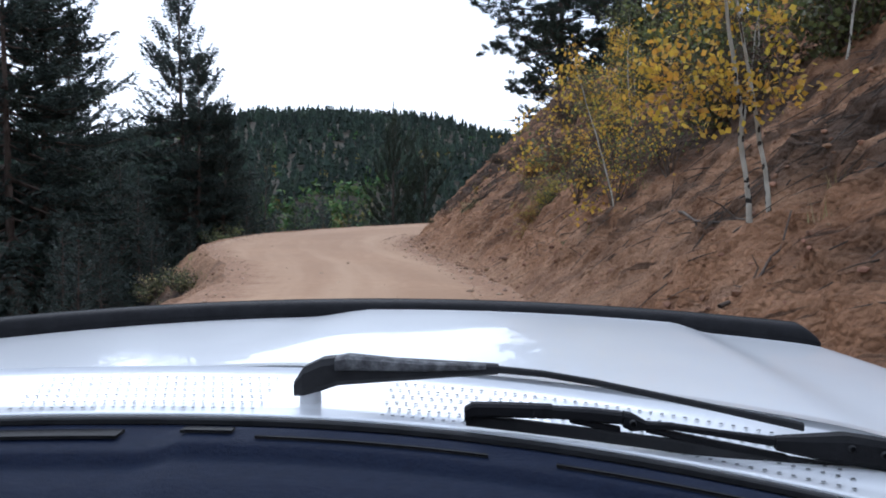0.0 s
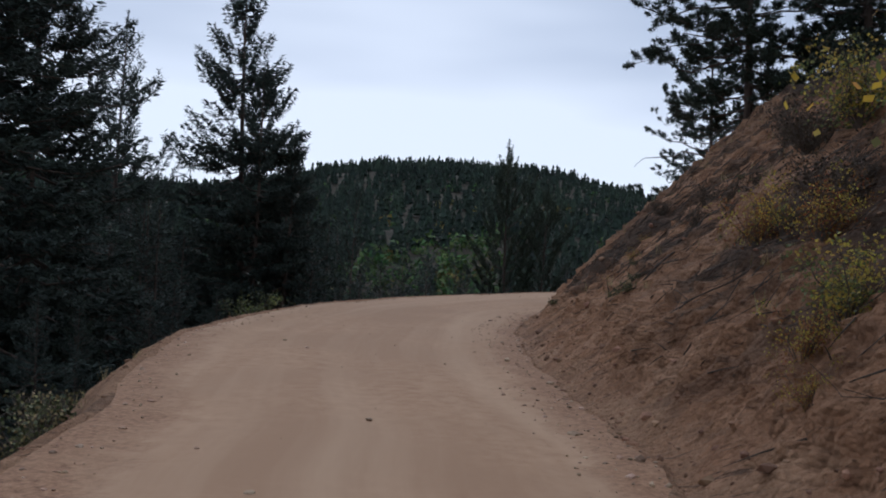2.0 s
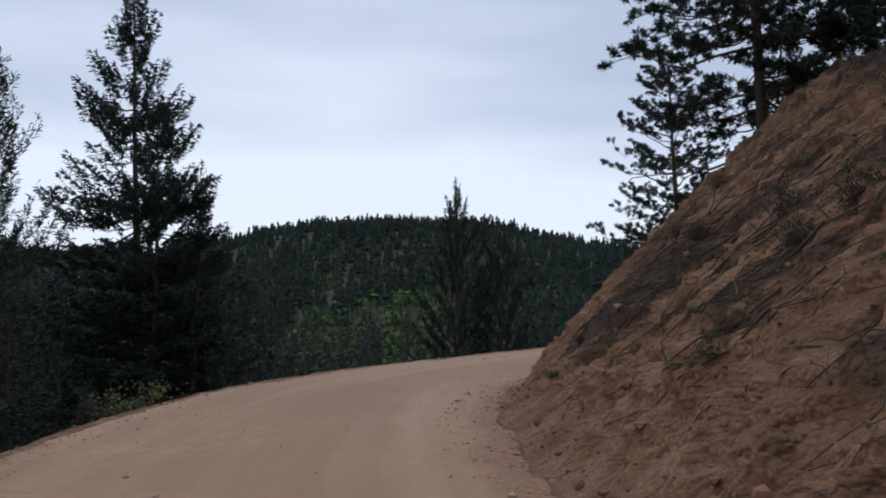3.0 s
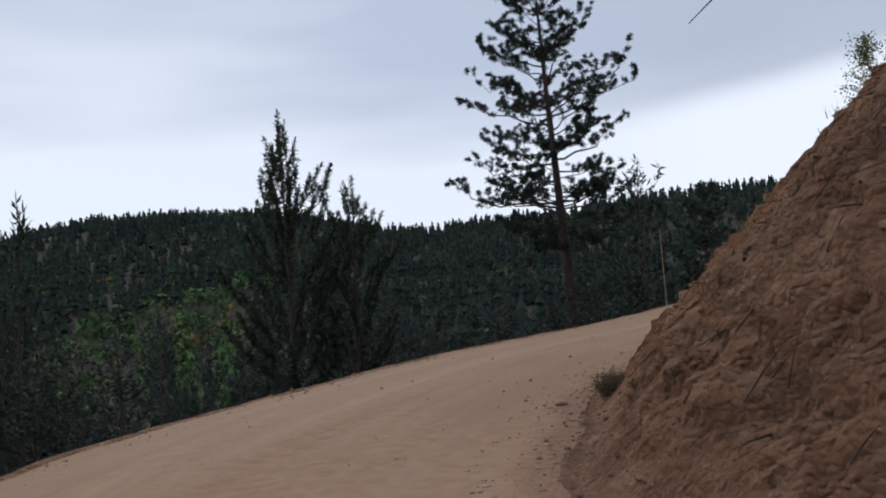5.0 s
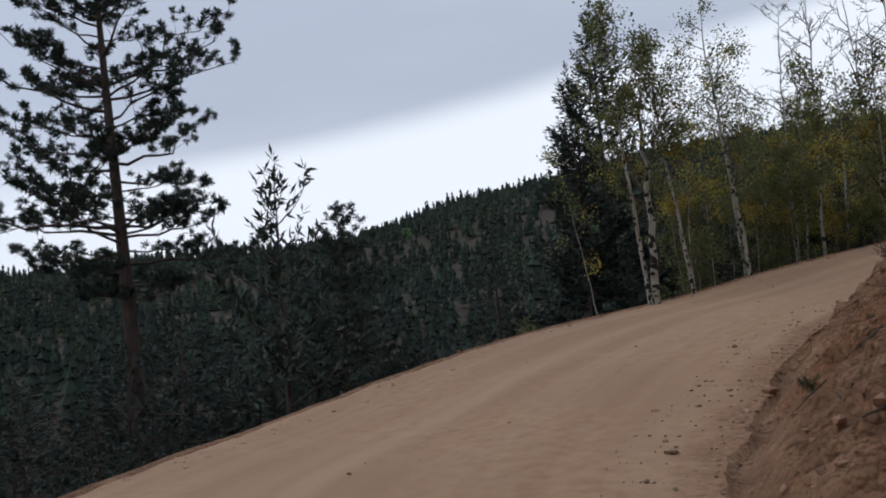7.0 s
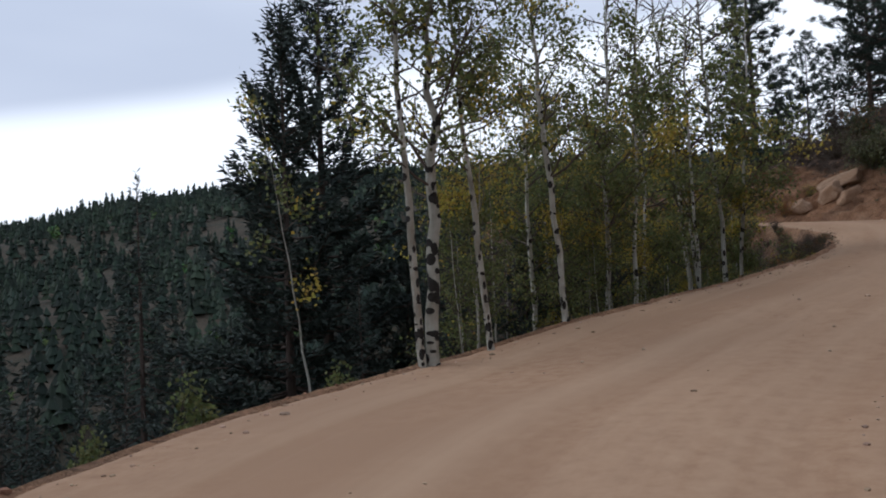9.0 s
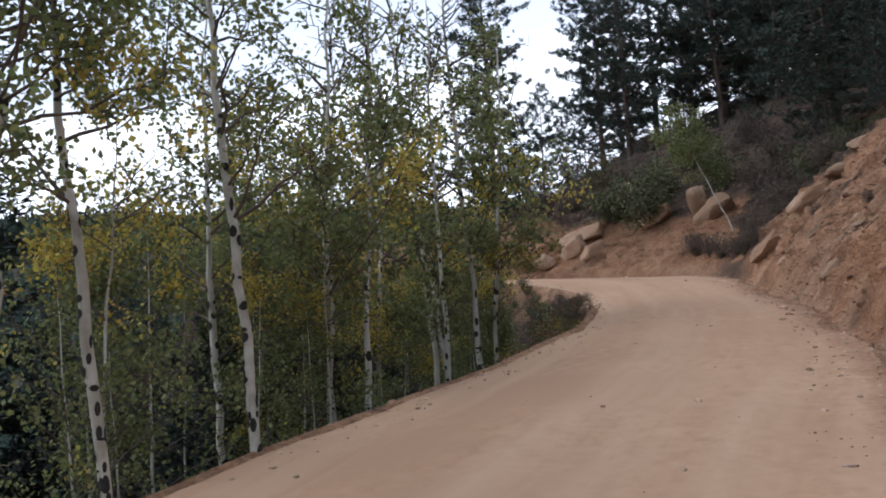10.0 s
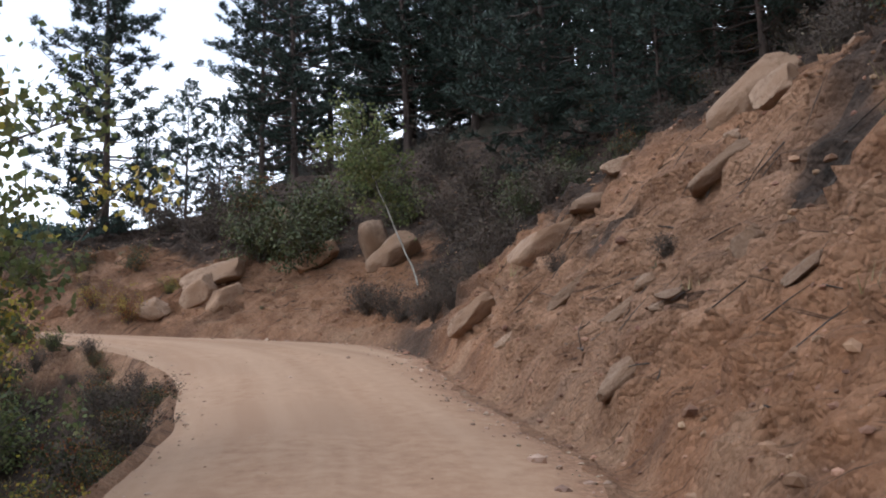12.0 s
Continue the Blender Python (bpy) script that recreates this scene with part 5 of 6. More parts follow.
# middle, half lengths, the way the long side points, kind
for place, half, way, kind in [
        ((31.7, 47.35, 8.9), (0.86, 0.46, 0.38), (-1.2, -0.75, 0.70), 0), ((30.9, 48.2, 7.75), (0.60, 0.42, 0.17), (-0.53, -0.6, 0.51), 0), ((30.6, 47.5, 8.3), (0.36, 0.3, 0.26), (-0.5, -0.5, 0.3), 2), ((31.2, 47.75, 8.2), (0.32, 0.26, 0.2), (0.4, -0.5, 0.3), 3),
        ((29.9, 46.9, 8.7), (0.24, 0.2, 0.16), (-1, -0.5, 0.5), 2), ((28.75, 48.95, 6.8), (0.19, 0.17, 0.17), (-1, -1, 1), 1), ((34.4, 48.8, 8.2), (0.40, 0.28, 0.17), (0.1, -1, 0.2), 0), ((34.7, 48.15, 8.6), (0.30, 0.22, 0.16), (0.2, -1, 0.35), 2),
        ((35.0, 49.4, 7.6), (0.80, 0.36, 0.28), (-0.89, -0.82, 0.64), 3), ((36.0, 50.4, 6.6), (0.62, 0.3, 0.22), (-0.8, -0.7, 0.6), 1), ((29.58, 50.05, 5.5), (0.42, 0.20, 0.13), (0.0, -0.53, 0.45), 0),
        ((29.55, 49.45, 6.1), (0.24, 0.17, 0.06), (0.1, -1, 0.35), 3), ((29.6, 49.5, 5.98), (0.20, 0.15, 0.05), (0.1, -1, 0.3), 1), ((31.4, 49.5, 6.45), (0.55, 0.18, 0.10), (-0.4, -0.9, 0.7), 2), ((31.0, 49.2, 6.75), (0.2, 0.14, 0.1), (0, -1, 0.5), 0),
        ((32.6, 49.6, 6.5), (0.5, 0.22, 0.12), (-0.6, -0.8, 0.7), 1), ((33.6, 50.2, 6.2), (0.45, 0.2, 0.12), (-0.6, -0.8, 0.6), 3), ((27.2, 49.3, 6.0), (0.22, 0.12, 0.06), (-0.4, -0.9, 0.7), 2),
        ((45.4, 51.5, 9.55), (0.55, 0.55, 0.75), (1, 0.2, 0.1), 2), ((44.6, 51.2, 8.7), (1.0, 0.5, 0.45), (-0.6, -0.7, 0.5), 0), ((46.3, 53.1, 10.6), (0.7, 0.5, 0.45), (0.2, -1, 0.4), 1), ((48.4, 54.2, 11.7), (0.8, 0.6, 0.75), (1, 0.2, 0.1), 3),
        ((46.3, 56.4, 7.75), (0.5, 0.4, 0.75), (0.3, 0.3, 1), 1), ((46.0, 55.65, 7.75), (0.62, 0.45, 0.42), (-0.2, -0.8, 0.7), 3), ((46.7, 55.9, 8.6), (1.0, 0.6, 0.38), (0.2, -1, 0.35), 2), ((46.2, 57.4, 7.5), (0.5, 0.4, 0.35), (0, 1, 0), 0)]:
    boulder(place, half, way, kind)

# small stones and clods: along both edges of the road and over the banks
def scatter(name, label, places, sizes, mat, seed, flat=0.65):
    r = np.random.RandomState(seed)
    ico = np.array([(0, 0, 1), (0.89, 0, 0.45), (0.28, 0.85, 0.45), (-0.72, 0.53, 0.45), (-0.72, -0.53, 0.45), (0.28, -0.85, 0.45), (0.72, 0.53, -0.45), (-0.28, 0.85, -0.45), (-0.89, 0, -0.45), (-0.28, -0.85, -0.45), (0.72, -0.53, -0.45), (0, 0, -1)])
    tri = np.array([(0, 1, 2), (0, 2, 3), (0, 3, 4), (0, 4, 5), (0, 5, 1), (1, 6, 2), (2, 7, 3), (3, 8, 4), (4, 9, 5), (5, 10, 1), (6, 7, 2), (7, 8, 3), (8, 9, 4), (9, 10, 5), (10, 6, 1), (11, 7, 6), (11, 8, 7), (11, 9, 8), (11, 10, 9), (11, 6, 10)])
    n = len(places)
    v = ico[None] * r.uniform(0.65, 1.25, (n, 12, 1)) * (r.uniform(0.6, 1.3, (n, 1, 3)) * [1, 1, flat]) * np.asarray(sizes)[:, None, None] + np.asarray(places)[:, None]
    f = (tri[None] + (np.arange(n) * 12)[:, None, None]).reshape(-1, 3)
    return tagged(mesh_object(name, v.reshape(-1, 3), f, mat), label, "stones", kind="stuff")


M_STONE = material("loose_stone", [(0.20, 0.125, 0.08), (0.36, 0.25, 0.17), (0.46, 0.35, 0.26)], 3, 6, 0.95, island=0.35, spread=0.015)
M_RUBBLE = material("bank_rubble", [(0.16, 0.085, 0.05), (0.28, 0.16, 0.095), (0.37, 0.24, 0.155)], 3, 6, 0.95, island=0.4, spread=0.012)
M_CLOD = material("earth_clod", [(0.10, 0.05, 0.032), (0.22, 0.12, 0.072), (0.30, 0.18, 0.11)], 3, 6, 0.95, island=0.35, spread=0.01)
n = 6500
i, u = rnd.randint(40, len(BR) - 30, n), rnd.randint(2, 70, n) * np.minimum(1, rnd.rand(n) * 1.6)
u = u.astype(int)
scatter("bank_clods", "loose clods and stones lying on the earth bank", np.stack([bx[i, u], by[i, u], bz[i, u]], 1), rnd.gamma(1.6, 0.012, n) + 0.008, M_CLOD, 61)
far = np.where(BR[:, 2] > 14)[0]
n = 3000
i, u = far[rnd.randint(0, len(far) - 10, n)], rnd.randint(3, 56, n)
scatter("bank_rubble", "orange-brown rubble and flat stones on the far bank", np.stack([bx[i, u], by[i, u], bz[i, u]], 1), np.minimum(rnd.gamma(1.1, 0.020, n) + 0.010, 0.055), M_RUBBLE, 64, 0.6)
i, q = rnd.randint(0, len(ROAD), 5200), rnd.rand(5200)
q = np.where(rnd.rand(5200) < 0.62, 1 - 0.16 * q ** 1.5, np.where(rnd.rand(5200) < 0.75, 0.10 * q, q))
q = np.clip(q, 0.01, 0.99)
sx, sy = ROAD[i, 0] * (1 - q) + ROAD[i, 2] * q, ROAD[i, 1] * (1 - q) + ROAD[i, 3] * q
j = np.clip((q * 40).astype(int), 0, 40)
scatter("road_gravel", "loose gravel and pebbles along the road edges", np.stack([sx, sy, rz[i, j] + 0.004], 1), rnd.gamma(1.3, 0.009, 5200) + 0.005, M_STONE, 62)
i, u = rnd.randint(0, len(ROAD), 1500), rnd.randint(1, 12, 1500)
scatter("verge_stones", "reddish stones and clods on the crumbling verge", np.stack([vx[i, u], vy[i, u], vz[i, u]], 1), rnd.gamma(1.6, 0.014, 1500) + 0.008, M_CLOD, 63)


# ---------- shrubs, grass, dead wood ----------
GREEN = "green leafy shrub growing on the bank"
sh_green = shrub("shrub", GREEN, 1.5, 2.2, 71, [M_SHRUB, M_LEAF_G], 2600, 0.075, 0.25, 22)
sh_dark = shrub("shrub", "dense dark green shrub above the bank", 1.6, 2.6, 72, [M_SHRUB], 4200, 0.06, 0, 26)
sh_yellow = shrub("shrub", "low shrub with yellow and green autumn leaves", 1.3, 1.7, 73, [M_LEAF_Y, M_LEAF_G], 1700, 0.05, 0.4, 18)
sh_brush = shrub("dry_bush", "bare grey-brown thicket of dry twigs", 1.1, 1.5, 74, [M_BRUSH], 900, 0.05, 0, 40)
sh_orange = shrub("shrub", "scrub oak with orange autumn leaves", 1.2, 1.6, 75, [M_LEAF_O, M_LEAF_Y], 1700, 0.045, 0.3, 18)
sh_mixed = shrub("roadside_bush", "tangled roadside bush with dull green and rusty leaves", 1.2, 1.7, 76, [M_SHRUB, M_LEAF_O, M_BRUSH], 1900, 0.055, 0.3, 26)
sage = shrub("sage_bush", "small grey-green sage bush on the verge", 0.55, 0.8, 77, [M_SHRUB, M_GRASS], 700, 0.045, 0.35, 16)
sh_open = shrub("chokecherry_shrub", "open crooked-stemmed shrub with yellow and green leaves", 2.2, 2.6, 78, [M_LEAF_GOLD, M_LEAF_G], 520, 0.075, 0.45, 9)
firsts = {}


def plant(src, x, y, size=1.0, turn=0.0, sink=0.05):
    z = bank_z(x, y) if ((bx - x) ** 2 + (by - y) ** 2).min() < 0.15 else ground_at(x, y)
    if src.name not in firsts:
        firsts[src.name] = 1
        return stand(src, x, y, turn, size, sink, z)
    return again(src, x, y, turn, size, sink, z)


for src, x, y, size in [
        # crest of the first bank
        (sh_green, 5.9, 27.9, 1.4), (sh_green, 6.6, 25.0, 1.3), (sh_dark, 7.4, 21.5, 1.3), (sh_dark, 6.6, 15.4, 1.3), (sh_dark, 7.2, 13.0, 1.4), (sh_dark, 7.5, 17.6, 1.4), (sh_green, 5.6, 19.0, 1.0),
        (sh_yellow, 4.2, 26.5, 1.2), (sh_yellow, 4.0, 21.5, 1.1), (sh_green, 4.9, 22.6, 1.1),  (sh_brush, 2.9, 18.2, 0.6),
        (sh_yellow, 2.3, 20.4, 0.8), (sh_orange, 1.85, 20.1, 0.5), (sh_orange, 1.7, 19.2, 0.35), (sh_open, 2.7, 18.4, 0.7), (sh_orange, 2.6, 22.6, 0.7), (sh_orange, 2.3, 24.3, 0.7), (sh_brush, 2.9, 23.3, 0.8), (sh_brush, 3.6, 27.2, 0.9), (sh_brush, 3.9, 29.5, 0.9), (sh_brush, 4.6, 13.5, 1.2), (sh_brush, 2.6, 28.0, 0.6),
        (sh_brush, 6.2, 40.0, 0.9), (sh_brush, 0.9, 43.6, 0.4), (sh_mixed, 0.8, 43.2, 0.3),
        (sh_open, 2.9, 15.6, 0.8), (sh_open, 3.5, 14.2, 0.7), (sh_open, 3.3, 17.8, 0.6), (sh_green, 4.4, 14.6, 1.0), (sh_green, 4.9, 16.2, 1.1), (sh_open, 2.5, 23.8, 0.4), (sh_green, 5.4, 12.6, 1.2),
        (sage, 0.65, 27.9, 0.45), (sage, 0.95, 27.8, 0.4), (sage, 0.85, 27.2, 0.5), (sage, 0.7, 27.4, 0.4), (sage, 1.05, 28.9, 0.3), (sh_orange, 0.62, 30.2, 0.16), (sh_orange, 1.04, 29.7, 0.2), (sh_orange, 1.45, 31.5, 0.2), (sage, 0.8, 32.0, 0.25), (sage, 1.04, 33.5, 0.25), (sh_brush, 2.1, 28.6, 0.5), (sh_brush, 2.5, 30.2, 0.55), (sh_brush, 1.9, 33.0, 0.4),
        # brush on the crest over the largest boulder
        (sh_brush, 30.4, 46.5, 1.3), (sh_mixed, 29.7, 46.3, 1.2), (sh_brush, 29.0, 46.4, 1.2), (sh_brush, 31.2, 46.3, 1.3), (sh_mixed, 28.2, 46.2, 1.2), (sh_brush, 30.0, 45.7, 1.5), (sh_brush, 28.7, 45.6, 1.5),
        # gully beside the far bank
        (sh_brush, 40.0, 50.0, 1.0), (sh_brush, 39.4, 49.2, 1.0), (sh_brush, 40.6, 50.8, 0.8), (sh_brush, 41.0, 49.4, 1.2), (sh_brush, 39.0, 48.2, 1.1), (sh_dark, 39.6, 47.6, 0.9), (sh_brush, 41.6, 50.3, 0.9),
        # hillside over the far bend
        (sh_dark, 46.2, 53.4, 1.5), (sh_dark, 47.4, 54.7, 1.3), (sh_green, 48.0, 53.0, 1.2), (sh_green, 46.6, 50.6, 1.0), (sh_green, 49.6, 51.5, 1.3), (sh_brush, 43.2, 51.9, 0.9), (sh_brush, 42.3, 51.4, 0.9), (sh_brush, 41.5, 51.2, 0.7), (sh_mixed, 47.6, 58.3, 0.7), (sh_mixed, 48.2, 59.8, 0.7), (sh_brush, 47.4, 61.2, 0.8), (sh_brush, 24.5, 45.9, 1.3), (sh_mixed, 26.5, 45.5, 1.2), (sh_brush, 28.4, 45.3, 1.4), (sh_dark, 30.2, 44.6, 1.2), (sh_brush, 22.4, 46.2, 1.2), (sh_mixed, 29.2, 43.4, 1.3), (sh_brush, 26.0, 43.5, 1.5),
        (sh_brush, 44.0, 49.5, 1.4), (sh_brush, 45.5, 48.6, 1.5), (sh_brush, 42.6, 48.6, 1.3), (sh_dark, 41.2, 48.2, 0.8), (sh_green, 42.8, 46.8, 0.9), (sh_brush, 47.0, 47.6, 1.5), (sh_brush, 40.3, 47.2, 1.2), (sh_mixed, 38.6, 46.6, 1.1), (sh_brush, 36.9, 46.3, 1.2), (sh_brush, 35.0, 46.2, 1.2), (sh_brush, 33.6, 45.8, 0.9), (sh_brush, 34.3, 45.0, 1.4), (sh_brush, 32.2, 45.8, 1.0),
        (sh_brush, 49.0, 56.5, 1.3), (sh_brush, 50.6, 58.0, 1.3), (sh_mixed, 51.8, 55.5, 1.3), (sh_brush, 49.3, 49.2, 1.6), (sh_brush, 52.0, 51.3, 1.5), (sh_mixed, 39.0, 44.5, 1.3), (sh_brush, 41.5, 44.2, 1.5), (sh_brush, 45.6, 44.6, 1.5), (sh_mixed, 48.6, 44.0, 1.3), (sh_brush, 37.0, 43.3, 1.5), (sh_mixed, 34.0, 42.6, 1.3), (sh_brush, 53.8, 56.8, 1.4), (sh_brush, 55.5, 52.8, 1.5), (sh_mixed, 43.2, 41.5, 1.5), (sh_brush, 39.3, 50.3, 0.6), (sh_brush, 40.2, 50.5, 0.6), (sh_brush, 39.8, 49.6, 0.7), (sh_brush, 38.8, 49.7, 0.5), (sh_orange, 46.0, 58.1, 0.8), (sh_orange, 46.3, 59.1, 0.7), (sh_yellow, 47.0, 57.2, 0.5), (sh_brush, 31.0, 48.9, 0.35), (sage, 31.1, 48.9, 0.5), (sh_brush, 33.9, 49.5, 0.4), (sh_green, 24.6, 57.0, 0.6), (sh_yellow, 26.2, 57.0, 0.8), (sh_green, 27.6, 56.6, 0.6), (sh_mixed, 29.0, 56.8, 0.8), (sh_yellow, 28.2, 58.0, 0.9), (sh_green, 30.4, 57.4, 0.8), (sh_yellow, 29.2, 56.4, 0.6), (sh_green, 30.2, 56.3, 0.5), (sh_mixed, 31.2, 56.3, 0.6), (sh_yellow, 28.2, 56.3, 0.6), (sh_mixed, 27.4, 56.5, 0.6), (sh_green, 32.3, 56.4, 0.5), (sh_green, 26.4, 56.4, 0.5)]:
    plant(src, x, y, size * (0.6 if 22 < x < 50 and y < 48.0 else 1.0), rnd.uniform(0, 360))
# tangle along the inside of the far bend
for _ in range(60):
    x = rnd.uniform(26.0, 40.0)
    y = np.interp(x, [24, 28, 31.5, 34.8, 37.6, 40], [56.4, 55.5, 55.3, 55.8, 56.9, 59.2]) - 0.25 + 2.8 * rnd.rand() ** 1.5
    plant([sh_mixed, sh_mixed, sh_brush, sh_yellow, sh_green, sh_orange][rnd.choice(6, p=[0.32, 0.15, 0.2, 0.13, 0.12, 0.08])], x, y, rnd.uniform(0.35, 0.75), rnd.uniform(0, 360), 0.1)
for _ in range(44):
    x = rnd.uniform(22.0, 38.5)
    y = np.interp(x, [20, 24, 28, 31.5, 34.8, 37.6, 40], [57.2, 56.4, 55.5, 55.3, 55.8, 56.9, 59.2]) + rnd.uniform(1.6, 6.0)
    plant([sh_green, sh_mixed, sh_dark, sh_yellow][rnd.choice(4, p=[0.4, 0.25, 0.25, 0.1])], x, y, rnd.uniform(0.6, 1.1), rnd.uniform(0, 360), 0.1)
for _ in range(70):
    x = rnd.uniform(23.5, 40.0)
    y = np.interp(x, [24, 28, 31.5, 34.8, 37.6, 39.4, 40.3], [55.6, 54.8, 54.7, 55.2, 56.2, 57.6, 59.6]) + rnd.uniform(0.12, 0.9)
    plant([sh_mixed, sh_brush, sage, sh_green][rnd.choice(4, p=[0.45, 0.40, 0.12, 0.03])], x, y, rnd.uniform(0.25, 0.5), rnd.uniform(0, 360), 0.06)
# low growth below the verge
for _ in range(46):
    k = rnd.randint(60, len(MID) - 60)
    off_l = HALF[k] + rnd.uniform(0.7, 3.2)
    x, y = MID[k] - RIGHT[k] * off_l
    plant([sage, sh_mixed, sh_brush, sh_green][rnd.choice(4, p=[0.5, 0.2, 0.15, 0.15])], x, y, rnd.uniform(0.5, 0.9), rnd.uniform(0, 360), 0.1)
for x, y, size in [(-6.0, 21.0, 1.1), (-6.6, 22.3, 1.2), (-7.6, 24.2, 1.3), (-7.0, 20.2, 1.2), (-8.4, 26.0, 1.4), (-5.8, 18.5, 1.0)]:
    plant(sage, x, y, size, rnd.uniform(0, 360), 0.05)
for _ in range(70):
    i, u = rnd.randint(60, len(BR) - 40), rnd.randint(8, 60)
    plant([sage, sh_brush][rnd.randint(2)], bx[i, u], by[i, u], rnd.uniform(0.18, 0.42), rnd.uniform(0, 360), 0.03)

# grass tufts, far too many to count
gv, gf = [], []
for _ in range(900):
    if rnd.rand() < 0.5:
        i, u = rnd.randint(0, len(ROAD)), rnd.randint(4, len(vs))
        c = np.array([vx[i, u], vy[i, u], vz[i, u]])
    else:
        i, u = rnd.randint(0, len(BR)), rnd.randint(14, len(bv) - 6)
        c = np.array([bx[i, u], by[i, u], bz[i, u]])
    for _ in range(rnd.randint(8, 18)):
        a, hgt = rnd.uniform(0, 6.28), rnd.uniform(0.08, 0.28)
        p = c + np.array([rnd.normal() * 0.06, rnd.normal() * 0.06, -0.02])
        s = np.array([-math.sin(a), math.cos(a), 0]) * 0.006
        b = len(gv)
        gv += [p - s, p + s, p + np.array([math.cos(a) * hgt * 0.5, math.sin(a) * hgt * 0.5, hgt])]
        gf.append((b, b + 1, b + 2))
tagged(mesh_object("grass", gv, gf, M_GRASS), "sparse dry yellow grass on banks and verge", "grass", kind="stuff")


def dead_branch(pts, radius, twigs, seed, label="weathered fallen branch lying on the bank"):
    r = np.random.RandomState(seed)
    w = Wood()
    pts = np.asarray(pts, float)
    w.limb(pts, np.linspace(radius, radius * 0.4, len(pts)), 6)
    for _ in range(twigs):
        k = r.randint(1, len(pts))
        d = unit(r.normal(size=3) + [0, 0, 0.6]) * r.uniform(0.15, 0.5)
        w.limb([pts[k], pts[k] + d * 0.5 + r.normal(size=3) * 0.03, pts[k] + d], [radius * 0.5, radius * 0.35, 0.003], 4)
    return tagged(w.make("fallen_branch", M_DEADWOOD, None), label, "branch")


for _ in range(46):
    i = rnd.randint(180, 430) if rnd.rand() < 0.7 else rnd.randint(60, len(BR) - 60)
    u = rnd.randint(6, 72)
    line = []
    slope, reach = rnd.uniform(-0.3, 1.0), rnd.uniform(0.6, 2.0)
    for q in range(4):
        ii, uu = min(max(int(i + q * reach), 0), len(BR) - 1), min(max(int(u + q * 2.2 * reach * slope), 2), len(bv) - 8)
        line.append((bx[ii, uu], by[ii, uu], bz[ii, uu] + 0.015 + 0.02 * rnd.rand()))
    dead_branch(line, rnd.uniform(0.006, 0.018), rnd.randint(0, 5), rnd.randint(9999))

# a slide of broken sticks and roots across the first bank
band = np.where((BR[:, 3] > 20) & (BR[:, 3] < 37) & (BR[:, 2] < 3))[0]
for _ in range(90):
    i, u = band[rnd.randint(len(band))], rnd.randint(24, 64)
    run = rnd.choice([-1, 1])
    line = []
    reach = rnd.uniform(0.8, 2.8)
    for q in range(4):
        ii, uu = min(max(i + run * int(q * 1.2 * reach), 0), len(BR) - 1), min(max(int(u - q * 1.5 * reach * run), 3), len(bv) - 10)
        line.append((bx[ii, uu], by[ii, uu], bz[ii, uu] + 0.02 + 0.03 * rnd.rand()))
    dead_branch(line, rnd.uniform(0.006, 0.020), rnd.randint(0, 4), rnd.randint(9999), "broken stick in the debris on the earth bank")

# fine roots and twigs littering the bank
litter = Wood()
strewn = np.argwhere(debris[:, :84] > 0.5)
for q in range(6400):
    i, u = strewn[rnd.randint(len(strewn))] if q % 2 else (rnd.randint(60, len(BR) - 20), rnd.randint(10, 82))
    a, q = np.array([bx[i, u], by[i, u], bz[i, u] + 0.012]), rnd.choice([-1, 1])
    i2, u2 = min(max(i + q * rnd.randint(0, 4), 0), len(BR) - 1), min(max(u - q * rnd.randint(0, 6), 1), len(bv) - 4)
    b = np.array([bx[i2, u2], by[i2, u2], bz[i2, u2] + 0.012 + 0.03 * rnd.rand()]) + rnd.normal(size=3) * 0.03
    if np.linalg.norm(b - a) > 0.06:
        litter.limb([a, (a + b) / 2 + [0, 0, 0.01], b], [0.004 + 0.009 * rnd.rand(), 0.007, 0.002], 3)
tagged(litter.make("bank_twigs", M_DEADWOOD, None), "broken roots and twigs littering the earth bank", "twigs", kind="stuff")

# yellow aspens rooted in the first bank, with a log caught behind them
GOLDEN = "slim aspen with golden yellow leaves rooted in the bank"
ya = aspen("aspen_tree", GOLDEN, 4.6, 0.030, 81, 0.55, leaf=0.068, count=820, yellow=1.3, spread=0.5, lean=(-0.07, 0.03), gold=True, limbs=3,
           bunches=[((-0.62, 0.15, 1.55), (0.30, 0.30, 0.22)), ((-0.25, 0.05, 1.45), (0.26, 0.25, 0.20)), ((-0.95, 0.25, 1.75), (0.22, 0.25, 0.14)), ((-0.6, 0.3, 2.55), (0.34, 0.3, 0.16))])
yb = aspen("aspen_tree", GOLDEN, 4.2, 0.027, 82, 0.5, leaf=0.068, count=380, yellow=1.3, spread=0.6, lean=(-0.10, 0.05), gold=True, limbs=4,
           bunches=[((0.1, 0.05, 1.45), (0.26, 0.25, 0.16)), ((-0.4, 0.1, 2.2), (0.3, 0.3, 0.2))])
yc = aspen("aspen_tree", "young aspen with thin green and yellow leaves on the bank", 3.4, 0.022, 85, 0.28, leaf=0.075, count=620, yellow=0.6, spread=1.0, lean=(-0.08, 0.04), gold=True, limbs=13)
stand(ya, 3.24, 9.65, 0, 1.0, 0.1, bank_z(3.24, 9.65))
stand(yb, 3.46, 9.68, 0, 1.0, 0.1, bank_z(3.46, 9.68))
stand(yc, 4.3, 13.3, 200, 0.8, 0.1, bank_z(4.3, 13.3))
